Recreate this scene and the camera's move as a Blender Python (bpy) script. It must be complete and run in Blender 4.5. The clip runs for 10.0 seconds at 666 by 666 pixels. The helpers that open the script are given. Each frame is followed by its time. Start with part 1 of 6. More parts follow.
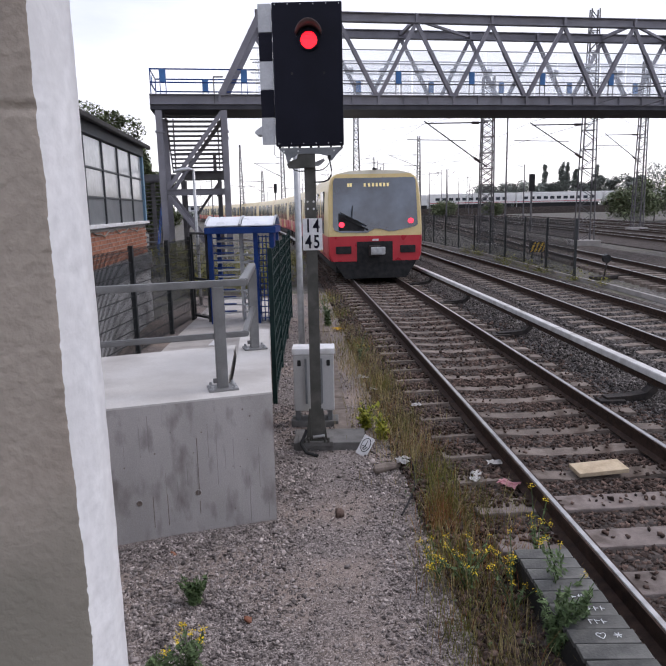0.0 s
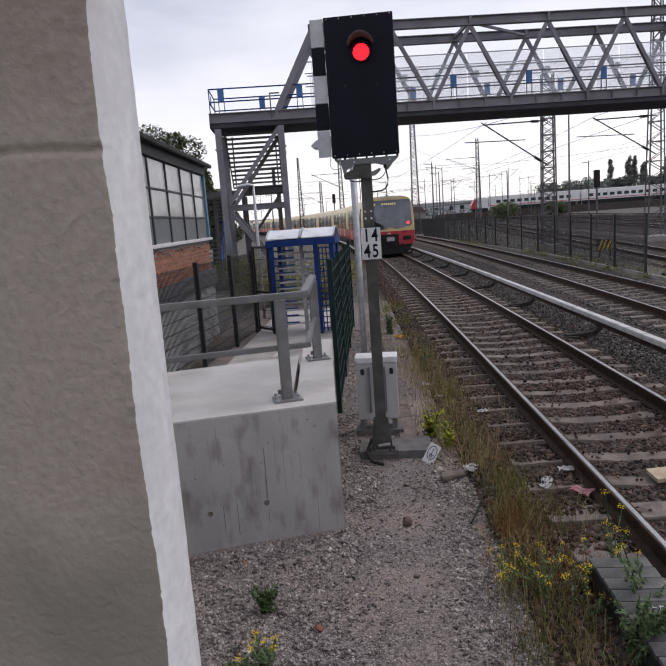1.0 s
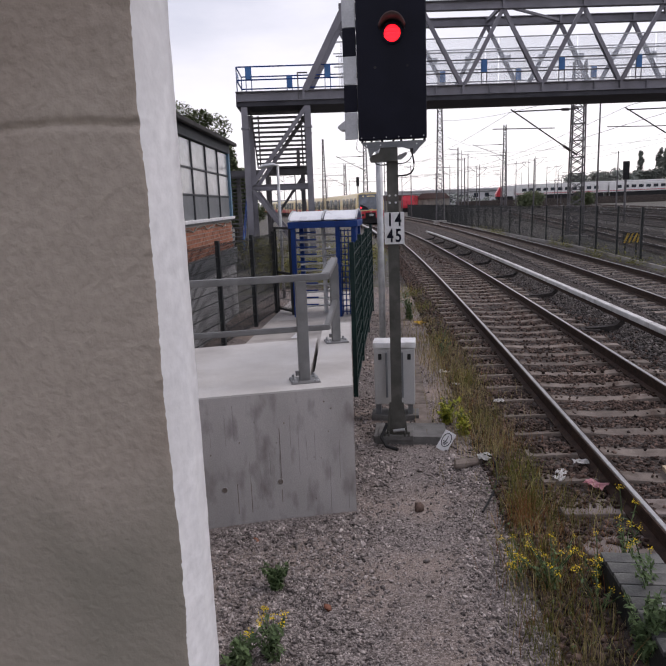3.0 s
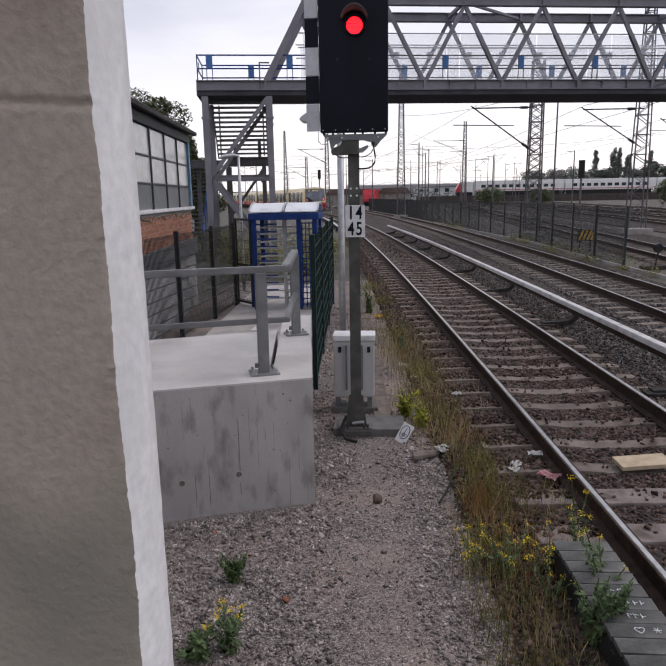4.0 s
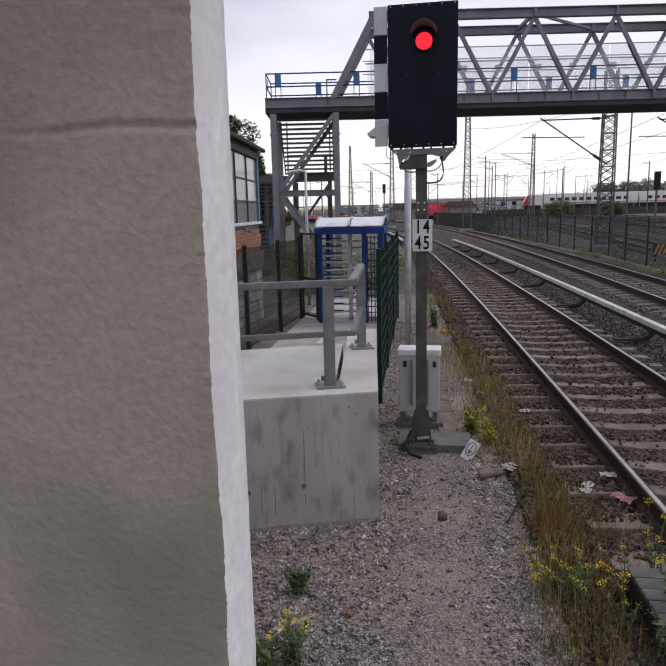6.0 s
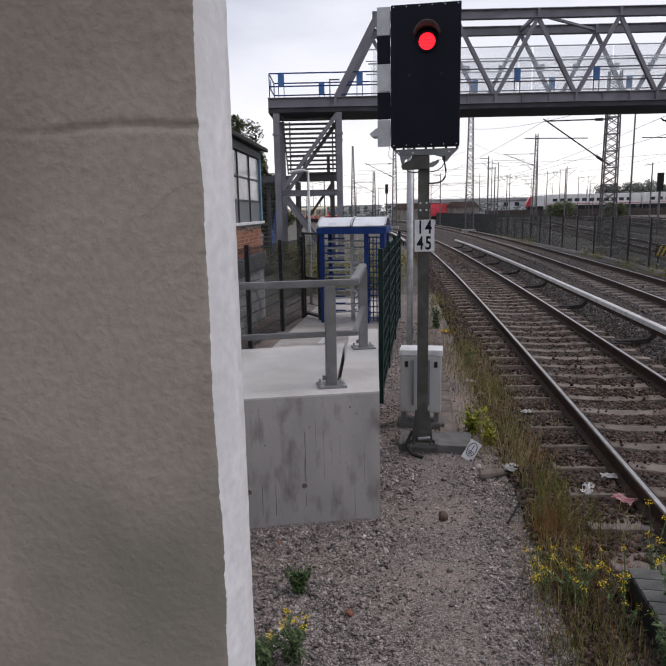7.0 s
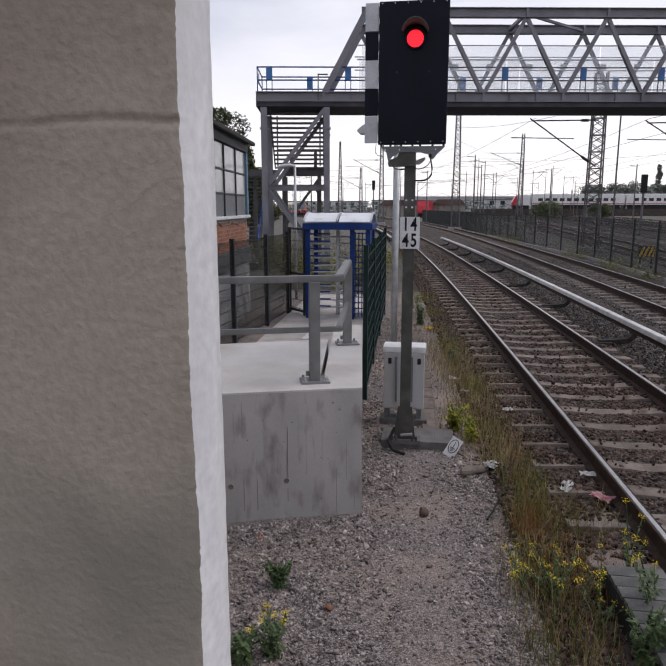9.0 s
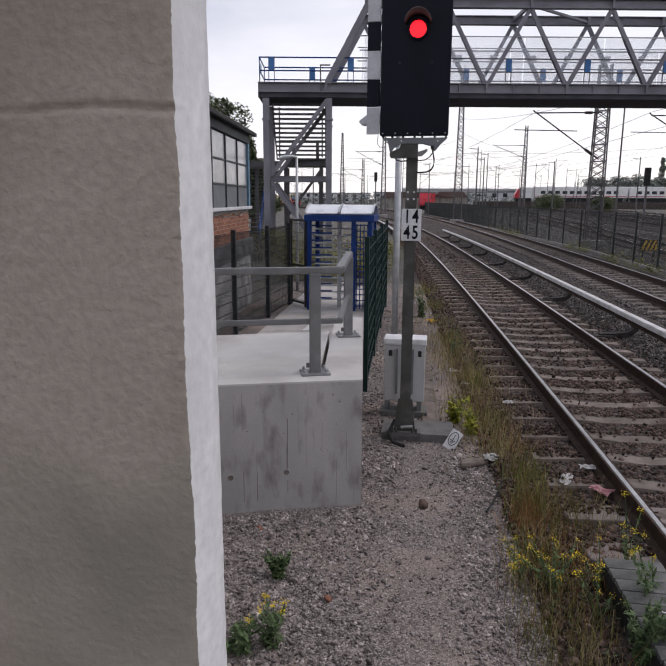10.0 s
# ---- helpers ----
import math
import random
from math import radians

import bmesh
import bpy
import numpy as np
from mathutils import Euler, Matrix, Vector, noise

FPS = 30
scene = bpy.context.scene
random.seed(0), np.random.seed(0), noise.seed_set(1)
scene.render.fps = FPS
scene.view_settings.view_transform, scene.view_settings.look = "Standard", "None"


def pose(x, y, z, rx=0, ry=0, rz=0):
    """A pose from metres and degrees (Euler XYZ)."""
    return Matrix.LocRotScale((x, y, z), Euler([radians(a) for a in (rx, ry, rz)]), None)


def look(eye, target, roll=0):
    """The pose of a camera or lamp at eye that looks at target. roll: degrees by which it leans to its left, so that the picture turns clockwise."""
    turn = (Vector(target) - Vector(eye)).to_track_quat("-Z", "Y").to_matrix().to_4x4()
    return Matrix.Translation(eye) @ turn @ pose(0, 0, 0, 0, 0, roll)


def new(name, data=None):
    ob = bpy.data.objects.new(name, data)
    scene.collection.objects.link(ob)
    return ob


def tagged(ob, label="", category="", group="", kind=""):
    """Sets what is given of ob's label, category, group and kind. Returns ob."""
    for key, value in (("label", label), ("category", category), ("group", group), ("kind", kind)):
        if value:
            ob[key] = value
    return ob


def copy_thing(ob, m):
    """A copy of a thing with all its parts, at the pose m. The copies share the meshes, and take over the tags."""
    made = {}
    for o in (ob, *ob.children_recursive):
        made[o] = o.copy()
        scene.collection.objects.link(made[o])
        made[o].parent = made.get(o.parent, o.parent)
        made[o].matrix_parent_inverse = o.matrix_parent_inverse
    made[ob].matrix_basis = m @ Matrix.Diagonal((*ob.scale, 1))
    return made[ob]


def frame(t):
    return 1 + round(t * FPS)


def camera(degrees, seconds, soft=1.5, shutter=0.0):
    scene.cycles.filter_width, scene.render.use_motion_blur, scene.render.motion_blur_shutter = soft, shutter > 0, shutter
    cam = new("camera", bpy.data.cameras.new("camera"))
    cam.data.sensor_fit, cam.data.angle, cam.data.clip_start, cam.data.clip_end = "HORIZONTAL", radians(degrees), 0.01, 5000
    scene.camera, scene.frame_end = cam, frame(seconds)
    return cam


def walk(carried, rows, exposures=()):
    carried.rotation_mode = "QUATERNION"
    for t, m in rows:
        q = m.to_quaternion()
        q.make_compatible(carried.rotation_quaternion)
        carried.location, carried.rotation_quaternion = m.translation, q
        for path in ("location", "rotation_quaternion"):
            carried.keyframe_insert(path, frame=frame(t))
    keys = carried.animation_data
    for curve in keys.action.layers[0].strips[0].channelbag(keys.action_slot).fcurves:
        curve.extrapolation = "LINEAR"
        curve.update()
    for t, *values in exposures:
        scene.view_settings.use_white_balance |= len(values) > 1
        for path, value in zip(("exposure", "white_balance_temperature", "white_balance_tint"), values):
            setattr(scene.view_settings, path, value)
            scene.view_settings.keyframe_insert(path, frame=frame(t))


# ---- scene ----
cam = camera(53.9, 10.0)
PATH = [
    (0, (0.053, 0.011, 2.547), (0.038, 1.976, 2.174), -1.2),
    (0.5, (0.065, 0.001, 2.553), (0.021, 1.971, 2.212), -2.0),
    (1, (0.067, -0.014, 2.558), (-0.139, 1.947, 2.219), -4.1),
    (1.5, (0.066, -0.018, 2.559), (-0.212, 1.931, 2.206), -4.0),
    (2, (0.07, -0.027, 2.556), (-0.187, 1.922, 2.187), -3.2),
    (3.3, (0.055, -0.01, 2.558), (-0.197, 1.933, 2.155), -1.7),
    (3.5, (0.056, -0.004, 2.553), (-0.173, 1.937, 2.131), -1.1),
    (4, (0.06, -0.016, 2.552), (-0.082, 1.936, 2.142), -1.0),
    (4.5, (0.044, -0.013, 2.551), (-0.14, 1.938, 2.15), -0.9),
    (5, (0.036, -0.021, 2.552), (-0.182, 1.931, 2.176), -0.2),
    (5.5, (0.032, -0.024, 2.554), (-0.238, 1.92, 2.173), -0.3),
    (5.7, (0.034, -0.036, 2.556), (-0.273, 1.905, 2.183), -1.0),
    (6.8, (0.027, -0.02, 2.546), (-0.324, 1.916, 2.186), -1.5),
    (7, (0.036, -0.039, 2.554), (-0.302, 1.898, 2.189), -1.1),
    (7.5, (0.038, -0.032, 2.551), (-0.28, 1.897, 2.131), -1.4),
    (8, (0.041, -0.039, 2.553), (-0.267, 1.898, 2.162), -1.2),
    (8.5, (0.047, -0.03, 2.554), (-0.204, 1.917, 2.17), -1.0),
    (9, (0.044, -0.042, 2.557), (-0.248, 1.9, 2.178), 0.0),
    (9.5, (0.045, -0.037, 2.552), (-0.245, 1.904, 2.164), 0.4),
    (10, (0.049, -0.037, 2.555), (-0.246, 1.9, 2.152), 0.3),
]
walk(cam, [(t, look(eye, target, roll)) for t, eye, target, roll in PATH],
     exposures=[(0, 0.53, 6450, 17), (0.5, 0.30, 6500, 16), (1, 0.14, 6650, 16), (2, 0.17, 6700, 18), (3.5, 0.22, 6750, 19), (4.5, 0.13, 6700, 15), (5.5, 0.15, 6700, 16), (7.5, 0.14, 6700, 15), (10, 0.15, 6700, 16)])

# ---------------------------------------------------------------- world, sun
def make_world():
    w = bpy.data.worlds.new("overcast_sky")
    scene.world = w
    w.use_nodes = True
    nt = w.node_tree
    nt.nodes.clear()
    N, L = nt.nodes.new, nt.links.new
    out = N("ShaderNodeOutputWorld")
    add = N("ShaderNodeAddShader")
    sky = N("ShaderNodeTexSky")
    sky.sky_type, sky.sun_disc = "NISHITA", False
    sky.sun_elevation, sky.sun_rotation = radians(48), radians(60)
    b1 = N("ShaderNodeBackground")
    b1.inputs["Strength"].default_value = 0.025
    L(sky.outputs[0], b1.inputs["Color"])
    tc = N("ShaderNodeTexCoord")
    mp = N("ShaderNodeMapping")
    mp.inputs["Scale"].default_value = (1.0, 1.0, 3.2)
    L(tc.outputs["Generated"], mp.inputs["Vector"])
    nz = N("ShaderNodeTexNoise")
    nz.inputs["Scale"].default_value, nz.inputs["Detail"].default_value, nz.inputs["Roughness"].default_value = 2.2, 7, 0.55
    L(mp.outputs[0], nz.inputs["Vector"])
    cl = N("ShaderNodeValToRGB")
    cl.color_ramp.elements[0].position, cl.color_ramp.elements[0].color = 0.34, (0.46, 0.51, 0.61, 1)
    cl.color_ramp.elements[1].position, cl.color_ramp.elements[1].color = 0.68, (0.90, 0.93, 0.99, 1)
    L(nz.outputs["Fac"], cl.inputs[0])
    sp = N("ShaderNodeSeparateXYZ")
    L(tc.outputs["Generated"], sp.inputs[0])
    gr = N("ShaderNodeMapRange")
    gr.inputs["From Min"].default_value, gr.inputs["From Max"].default_value = 0.02, 0.34
    gr.inputs["To Min"].default_value, gr.inputs["To Max"].default_value = 1.0, 0.0
    L(sp.outputs["Z"], gr.inputs["Value"])
    mx = N("ShaderNodeMix")
    mx.data_type = "RGBA"
    mx.inputs["B"].default_value = (1.06, 1.07, 1.10, 1)
    L(gr.outputs[0], mx.inputs["Factor"])
    L(cl.outputs[0], mx.inputs["A"])
    b2 = N("ShaderNodeBackground")
    b2.inputs["Strength"].default_value = 0.82
    L(mx.outputs["Result"], b2.inputs["Color"])
    L(b1.outputs[0], add.inputs[0])
    L(b2.outputs[0], add.inputs[1])
    L(add.outputs[0], out.inputs[0])


make_world()
sun_data = bpy.data.lights.new("sun", "SUN")
sun_data.energy, sun_data.angle, sun_data.color = 0.8, radians(25), (1.0, 0.96, 0.9)
sun = new("sun", sun_data)
sun.matrix_world = look((40, 25, 60), (0, 10, 0))


# ---------------------------------------------------------------- materials
def surf(name, a, b, scale=6.0, rough=0.8, metal=0.0, bump=0.25, fine=60.0, stain=None, stain_scale=1.2, streak=1.0, vary=0.0, island=0.0, depth=0.01, spec=0.5, lo=0.35, hi=0.65):
    """A two-scale procedural surface: colours a to b, grain, stains and relief, in metres of the object's own space."""
    m = bpy.data.materials.new(name)
    m.use_nodes = True
    nt = m.node_tree
    N, L = nt.nodes.new, nt.links.new
    bs = nt.nodes["Principled BSDF"]
    bs.inputs["Metallic"].default_value = metal
    bs.inputs["Specular IOR Level"].default_value = spec if rough < 0.6 else min(spec, 0.22)
    tc = N("ShaderNodeTexCoord")
    mp = N("ShaderNodeMapping")
    mp.inputs["Scale"].default_value = (1, 1, 1 / streak)
    L(tc.outputs["Object"], mp.inputs["Vector"])
    n1 = N("ShaderNodeTexNoise")
    n1.inputs["Scale"].default_value, n1.inputs["Detail"].default_value = scale, 6
    L(mp.outputs[0], n1.inputs["Vector"])
    r1 = N("ShaderNodeValToRGB")
    r1.color_ramp.elements[0].position, r1.color_ramp.elements[0].color = lo, (*a, 1)
    r1.color_ramp.elements[1].position, r1.color_ramp.elements[1].color = hi, (*b, 1)
    L(n1.outputs["Fac"], r1.inputs[0])
    n2 = N("ShaderNodeTexNoise")
    n2.inputs["Scale"].default_value, n2.inputs["Detail"].default_value = fine, 4
    L(tc.outputs["Object"], n2.inputs["Vector"])
    g = N("ShaderNodeMapRange")
    g.inputs["To Min"].default_value, g.inputs["To Max"].default_value = 0.78, 1.2
    L(n2.outputs["Fac"], g.inputs["Value"])
    mul = N("ShaderNodeMix")
    mul.data_type, mul.blend_type = "RGBA", "MULTIPLY"
    mul.inputs["Factor"].default_value = 1.0
    L(r1.outputs[0], mul.inputs["A"])
    L(g.outputs[0], mul.inputs["B"])
    col = mul.outputs["Result"]
    if stain:
        n3 = N("ShaderNodeTexNoise")
        n3.inputs["Scale"].default_value, n3.inputs["Detail"].default_value = stain_scale, 8
        L(mp.outputs[0], n3.inputs["Vector"])
        r3 = N("ShaderNodeMapRange")
        r3.inputs["From Min"].default_value, r3.inputs["From Max"].default_value = 0.52, 0.72
        L(n3.outputs["Fac"], r3.inputs["Value"])
        ms = N("ShaderNodeMix")
        ms.data_type = "RGBA"
        ms.inputs["B"].default_value = (*stain, 1)
        L(r3.outputs[0], ms.inputs["Factor"])
        L(col, ms.inputs["A"])
        col = ms.outputs["Result"]
    if vary or island:
        if island:
            src = N("ShaderNodeNewGeometry").outputs["Random Per Island"]
        else:
            src = N("ShaderNodeObjectInfo").outputs["Random"]
        v = vary or island
        mr = N("ShaderNodeMapRange")
        mr.inputs["To Min"].default_value, mr.inputs["To Max"].default_value = 1 - v, 1 + v
        L(src, mr.inputs["Value"])
        mv = N("ShaderNodeMix")
        mv.data_type, mv.blend_type = "RGBA", "MULTIPLY"
        mv.inputs["Factor"].default_value = 1.0
        L(col, mv.inputs["A"])
        L(mr.outputs[0], mv.inputs["B"])
        col = mv.outputs["Result"]
    L(col, bs.inputs["Base Color"])
    rr = N("ShaderNodeMapRange")
    rr.inputs["To Min"].default_value, rr.inputs["To Max"].default_value = max(0.03, rough - 0.12), min(1, rough + 0.12)
    L(n1.outputs["Fac"], rr.inputs["Value"])
    L(rr.outputs[0], bs.inputs["Roughness"])
    if bump:
        bp = N("ShaderNodeBump")
        bp.inputs["Strength"].default_value, bp.inputs["Distance"].default_value = bump, depth
        L(n2.outputs["Fac"], bp.inputs["Height"])
        L(bp.outputs[0], bs.inputs["Normal"])
    return m


def pebbles(name, dark, light, patch, cell=45.0, bump=0.7, depth=0.02):
    """Crushed stone: cells of uneven colour with relief, and broad patches."""
    m = bpy.data.materials.new(name)
    m.use_nodes = True
    nt = m.node_tree
    N, L = nt.nodes.new, nt.links.new
    bs = nt.nodes["Principled BSDF"]
    bs.inputs["Roughness"].default_value = 0.95
    bs.inputs["Specular IOR Level"].default_value = 0.15
    tc = N("ShaderNodeTexCoord")
    vo = N("ShaderNodeTexVoronoi")
    vo.inputs["Scale"].default_value = cell
    L(tc.outputs["Object"], vo.inputs["Vector"])
    sp = N("ShaderNodeSeparateColor")
    L(vo.outputs["Color"], sp.inputs[0])
    r = N("ShaderNodeValToRGB")
    r.color_ramp.elements[0].color, r.color_ramp.elements[1].color = (*dark, 1), (*light, 1)
    r.color_ramp.elements.new(0.55).color = (*[(p + q) / 2.3 for p, q in zip(dark, light)], 1)
    L(sp.outputs[0], r.inputs[0])
    nz = N("ShaderNodeTexNoise")
    nz.inputs["Scale"].default_value, nz.inputs["Detail"].default_value = 0.9, 6
    L(tc.outputs["Object"], nz.inputs["Vector"])
    mr = N("ShaderNodeMapRange")
    mr.inputs["From Min"].default_value, mr.inputs["From Max"].default_value = 0.45, 0.7
    mr.inputs["To Max"].default_value = 0.75
    L(nz.outputs["Fac"], mr.inputs["Value"])
    mx = N("ShaderNodeMix")
    mx.data_type = "RGBA"
    mx.inputs["B"].default_value = (*patch, 1)
    L(mr.outputs[0], mx.inputs["Factor"])
    L(r.outputs[0], mx.inputs["A"])
    n2 = N("ShaderNodeTexNoise")
    n2.inputs["Scale"].default_value, n2.inputs["Detail"].default_value = 160, 4
    L(tc.outputs["Object"], n2.inputs["Vector"])
    g = N("ShaderNodeMapRange")
    g.inputs["To Min"].default_value, g.inputs["To Max"].default_value = 0.7, 1.3
    L(n2.outputs["Fac"], g.inputs["Value"])
    mu = N("ShaderNodeMix")
    mu.data_type, mu.blend_type = "RGBA", "MULTIPLY"
    mu.inputs["Factor"].default_value = 1
    L(mx.outputs["Result"], mu.inputs["A"])
    L(g.outputs[0], mu.inputs["B"])
    L(mu.outputs["Result"], bs.inputs["Base Color"])
    bp = N("ShaderNodeBump")
    bp.inputs["Strength"].default_value, bp.inputs["Distance"].default_value = bump, depth
    bp.invert = True
    L(vo.outputs["Distance"], bp.inputs["Height"])
    L(bp.outputs[0], bs.inputs["Normal"])
    return m


def glow(name, colour, strength, base=None):
    m = bpy.data.materials.new(name)
    m.use_nodes = True
    bs = m.node_tree.nodes["Principled BSDF"]
    bs.inputs["Base Color"].default_value = (*(base or colour), 1)
    bs.inputs["Emission Color"].default_value = (*colour, 1)
    bs.inputs["Emission Strength"].default_value = strength
    bs.inputs["Roughness"].default_value = 0.3
    return m


def clear(name, tint, alpha, rough=0.08):
    m = bpy.data.materials.new(name)
    m.use_nodes = True
    bs = m.node_tree.nodes["Principled BSDF"]
    bs.inputs["Base Color"].default_value = (*tint, 1)
    bs.inputs["Alpha"].default_value = alpha
    bs.inputs["Roughness"].default_value = rough
    return m


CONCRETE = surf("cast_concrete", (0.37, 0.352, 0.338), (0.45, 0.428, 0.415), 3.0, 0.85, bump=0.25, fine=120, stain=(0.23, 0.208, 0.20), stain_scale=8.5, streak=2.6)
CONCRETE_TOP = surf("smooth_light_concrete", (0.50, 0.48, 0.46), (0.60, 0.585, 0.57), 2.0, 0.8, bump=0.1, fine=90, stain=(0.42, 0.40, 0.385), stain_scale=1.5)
WALL = surf("rough_platform_concrete", (0.258, 0.206, 0.167), (0.372, 0.320, 0.270), 1.7, 0.9, bump=1.0, fine=95, stain=(0.245, 0.222, 0.182), stain_scale=2.4, depth=0.0035, lo=0.40, hi=0.60)
# daylight on the wall's track-side end is put into this paler colour
WALL_END = surf("daylit_wall_end", (0.70, 0.70, 0.715), (0.79, 0.785, 0.79), 7.0, 0.85, bump=0.35, fine=60, stain=(0.64, 0.635, 0.64), stain_scale=6, streak=2, depth=0.004)
SLAB = surf("paving_concrete", (0.30, 0.285, 0.27), (0.38, 0.36, 0.345), 3.0, 0.9, bump=0.3, fine=50, stain=(0.22, 0.21, 0.20))
SLEEPER = surf("sleeper_concrete", (0.138, 0.113, 0.098), (0.235, 0.197, 0.172), 7.0, 0.9, bump=0.5, fine=70, stain=(0.10, 0.074, 0.060), stain_scale=4, vary=0.18)
GRAVEL = pebbles("path_gravel", (0.080, 0.067, 0.062), (0.39, 0.343, 0.325), (0.37, 0.292, 0.245), 105, 0.9, 0.008)
BALLAST = pebbles("track_ballast", (0.024, 0.020, 0.0185), (0.145, 0.122, 0.112), (0.062, 0.051, 0.046), 19, 1.0, 0.03)
SOIL = pebbles("yard_ground", (0.06, 0.056, 0.052), (0.23, 0.215, 0.205), (0.12, 0.12, 0.075), 16, 0.6, 0.03)
STONE_PALE = surf("crushed_granite", (0.135, 0.116, 0.111), (0.41, 0.362, 0.342), 14.0, 0.9, bump=0.2, fine=120, island=0.62)
STONE_DARK = surf("rusty_ballast_stone", (0.034, 0.0235, 0.0195), (0.150, 0.104, 0.086), 14.0, 0.9, bump=0.4, fine=110, island=0.75)
STONE_GREY = surf("grey_ballast_stone", (0.055, 0.049, 0.047), (0.185, 0.168, 0.160), 14.0, 0.9, bump=0.4, fine=110, island=0.75)
# dark only to weaken light bounced up from the unseen platform
PAVING = surf("low_bounce_paving", (0.085, 0.082, 0.08), (0.13, 0.125, 0.12), 3.0, 0.9, bump=0.3, fine=50)
WALK = surf("pale_walkway_concrete", (0.40, 0.375, 0.355), (0.50, 0.475, 0.455), 2.5, 0.88, bump=0.3, fine=50, stain=(0.30, 0.28, 0.265), stain_scale=1.6)
RUST = surf("rusty_rail_steel", (0.032, 0.021, 0.017), (0.07, 0.044, 0.034), 12, 0.75, 0.35, bump=0.3, fine=120)
POLISH = surf("worn_rail_head", (0.40, 0.39, 0.38), (0.55, 0.54, 0.53), 10, 0.34, 0.95, bump=0.05, fine=150)
COVER = surf("grey_plastic_cover", (0.50, 0.49, 0.48), (0.64, 0.63, 0.62), 5, 0.6, bump=0.1, fine=60, stain=(0.36, 0.34, 0.32), stain_scale=3)
IRON = surf("dark_iron", (0.03, 0.028, 0.028), (0.07, 0.06, 0.056), 9, 0.7, 0.5, bump=0.3, fine=90)
GALV = surf("painted_grey_steel", (0.17, 0.17, 0.17), (0.23, 0.23, 0.23), 7, 0.5, 0.3, bump=0.05, fine=120)
ZINC = surf("galvanised_tube", (0.36, 0.37, 0.38), (0.48, 0.49, 0.50), 12, 0.42, 0.7, bump=0.05, fine=120)
POSTGREEN = surf("olive_grey_post_paint", (0.052, 0.052, 0.046), (0.088, 0.087, 0.078), 5, 0.6, 0.1, bump=0.08, fine=110, stain=(0.12, 0.115, 0.105), stain_scale=6, spec=0.3)
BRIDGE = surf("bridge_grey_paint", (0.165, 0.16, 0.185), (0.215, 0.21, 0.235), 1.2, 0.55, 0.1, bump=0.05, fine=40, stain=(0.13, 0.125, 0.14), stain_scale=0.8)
# darker copy of the bridge grey, with the underside's shade in the colour
BRIDGE_SHADED = surf("bridge_underside_shade", (0.045, 0.045, 0.056), (0.078, 0.078, 0.09), 1.2, 0.7, 0.1, bump=0.05, fine=30)
STAIR = surf("stair_steel", (0.10, 0.095, 0.10), (0.15, 0.145, 0.15), 2.0, 0.65, 0.2, bump=0.05, fine=40)
BLUE = surf("blue_steel_paint", (0.007, 0.032, 0.15), (0.011, 0.048, 0.21), 3, 0.5, 0.0, bump=0.05, fine=60, spec=0.25)
STEELPALE = surf("bright_zinc_bar", (0.62, 0.62, 0.61), (0.74, 0.74, 0.73), 6, 0.45, 0.0, bump=0.03, fine=80)
PLINTH = surf("washed_plinth_concrete", (0.42, 0.42, 0.425), (0.54, 0.54, 0.545), 1.6, 0.9, bump=0.3, fine=50, stain=(0.22, 0.215, 0.21), stain_scale=1.3, streak=2.0)
SEAM = surf("board_mark", (0.235, 0.218, 0.208), (0.30, 0.28, 0.27), 9, 0.9, bump=0.1, fine=90)
BLUE_PALE = surf("blue_sign_panel", (0.03, 0.13, 0.34), (0.045, 0.17, 0.42), 3, 0.5, bump=0.0, fine=60)
WHITE_ROOF = surf("white_roof_panel", (0.70, 0.72, 0.76), (0.80, 0.82, 0.85), 3, 0.3, bump=0.03, fine=60)
GREEN = surf("dark_green_fence", (0.005, 0.019, 0.018), (0.010, 0.031, 0.028), 6, 0.5, 0.0, bump=0.05, fine=80, spec=0.25)
FENCE = surf("anthracite_fence", (0.013, 0.016, 0.018), (0.027, 0.031, 0.033), 6, 0.55, 0.1, bump=0.05, fine=80)
BLACK = surf("signal_black", (0.007, 0.0075, 0.014), (0.010, 0.0105, 0.019), 3, 0.55, bump=0.03, fine=80, spec=0.12)
WHITE = surf("white_enamel", (0.62, 0.62, 0.63), (0.74, 0.74, 0.75), 6, 0.45, bump=0.03, fine=80, stain=(0.5, 0.49, 0.47), stain_scale=5)
# the shade on the cabinet's front is put into this darker grey
CABINET = surf("cabinet_shaded_grey", (0.38, 0.375, 0.37), (0.47, 0.465, 0.46), 4, 0.5, bump=0.04, fine=90, stain=(0.44, 0.43, 0.40), stain_scale=3, streak=3)
LIGHTGREY = surf("light_grey_band", (0.42, 0.43, 0.45), (0.52, 0.53, 0.55), 5, 0.5, bump=0.03, fine=80)
RED_LAMP = glow("red_signal_lens", (1.0, 0.004, 0.010), 2.6, (0.6, 0.01, 0.02))
TAIL = glow("train_tail_lamp", (1.0, 0.03, 0.06), 2.0, (0.6, 0.01, 0.02))
# black visor made lighter and redder, so its colour carries the lamp's glow
HOOD_RED = surf("visor_glow_tint", (0.10, 0.075, 0.075), (0.15, 0.11, 0.11), 5, 0.8, bump=0, spec=0.05)
BRICK = surf("red_brick", (0.27, 0.115, 0.075), (0.40, 0.19, 0.125), 8, 0.9, bump=0.4, fine=70, vary=0.25)
MORTAR = surf("mortar", (0.30, 0.28, 0.26), (0.38, 0.36, 0.34), 10, 0.95, bump=0.4, fine=90)
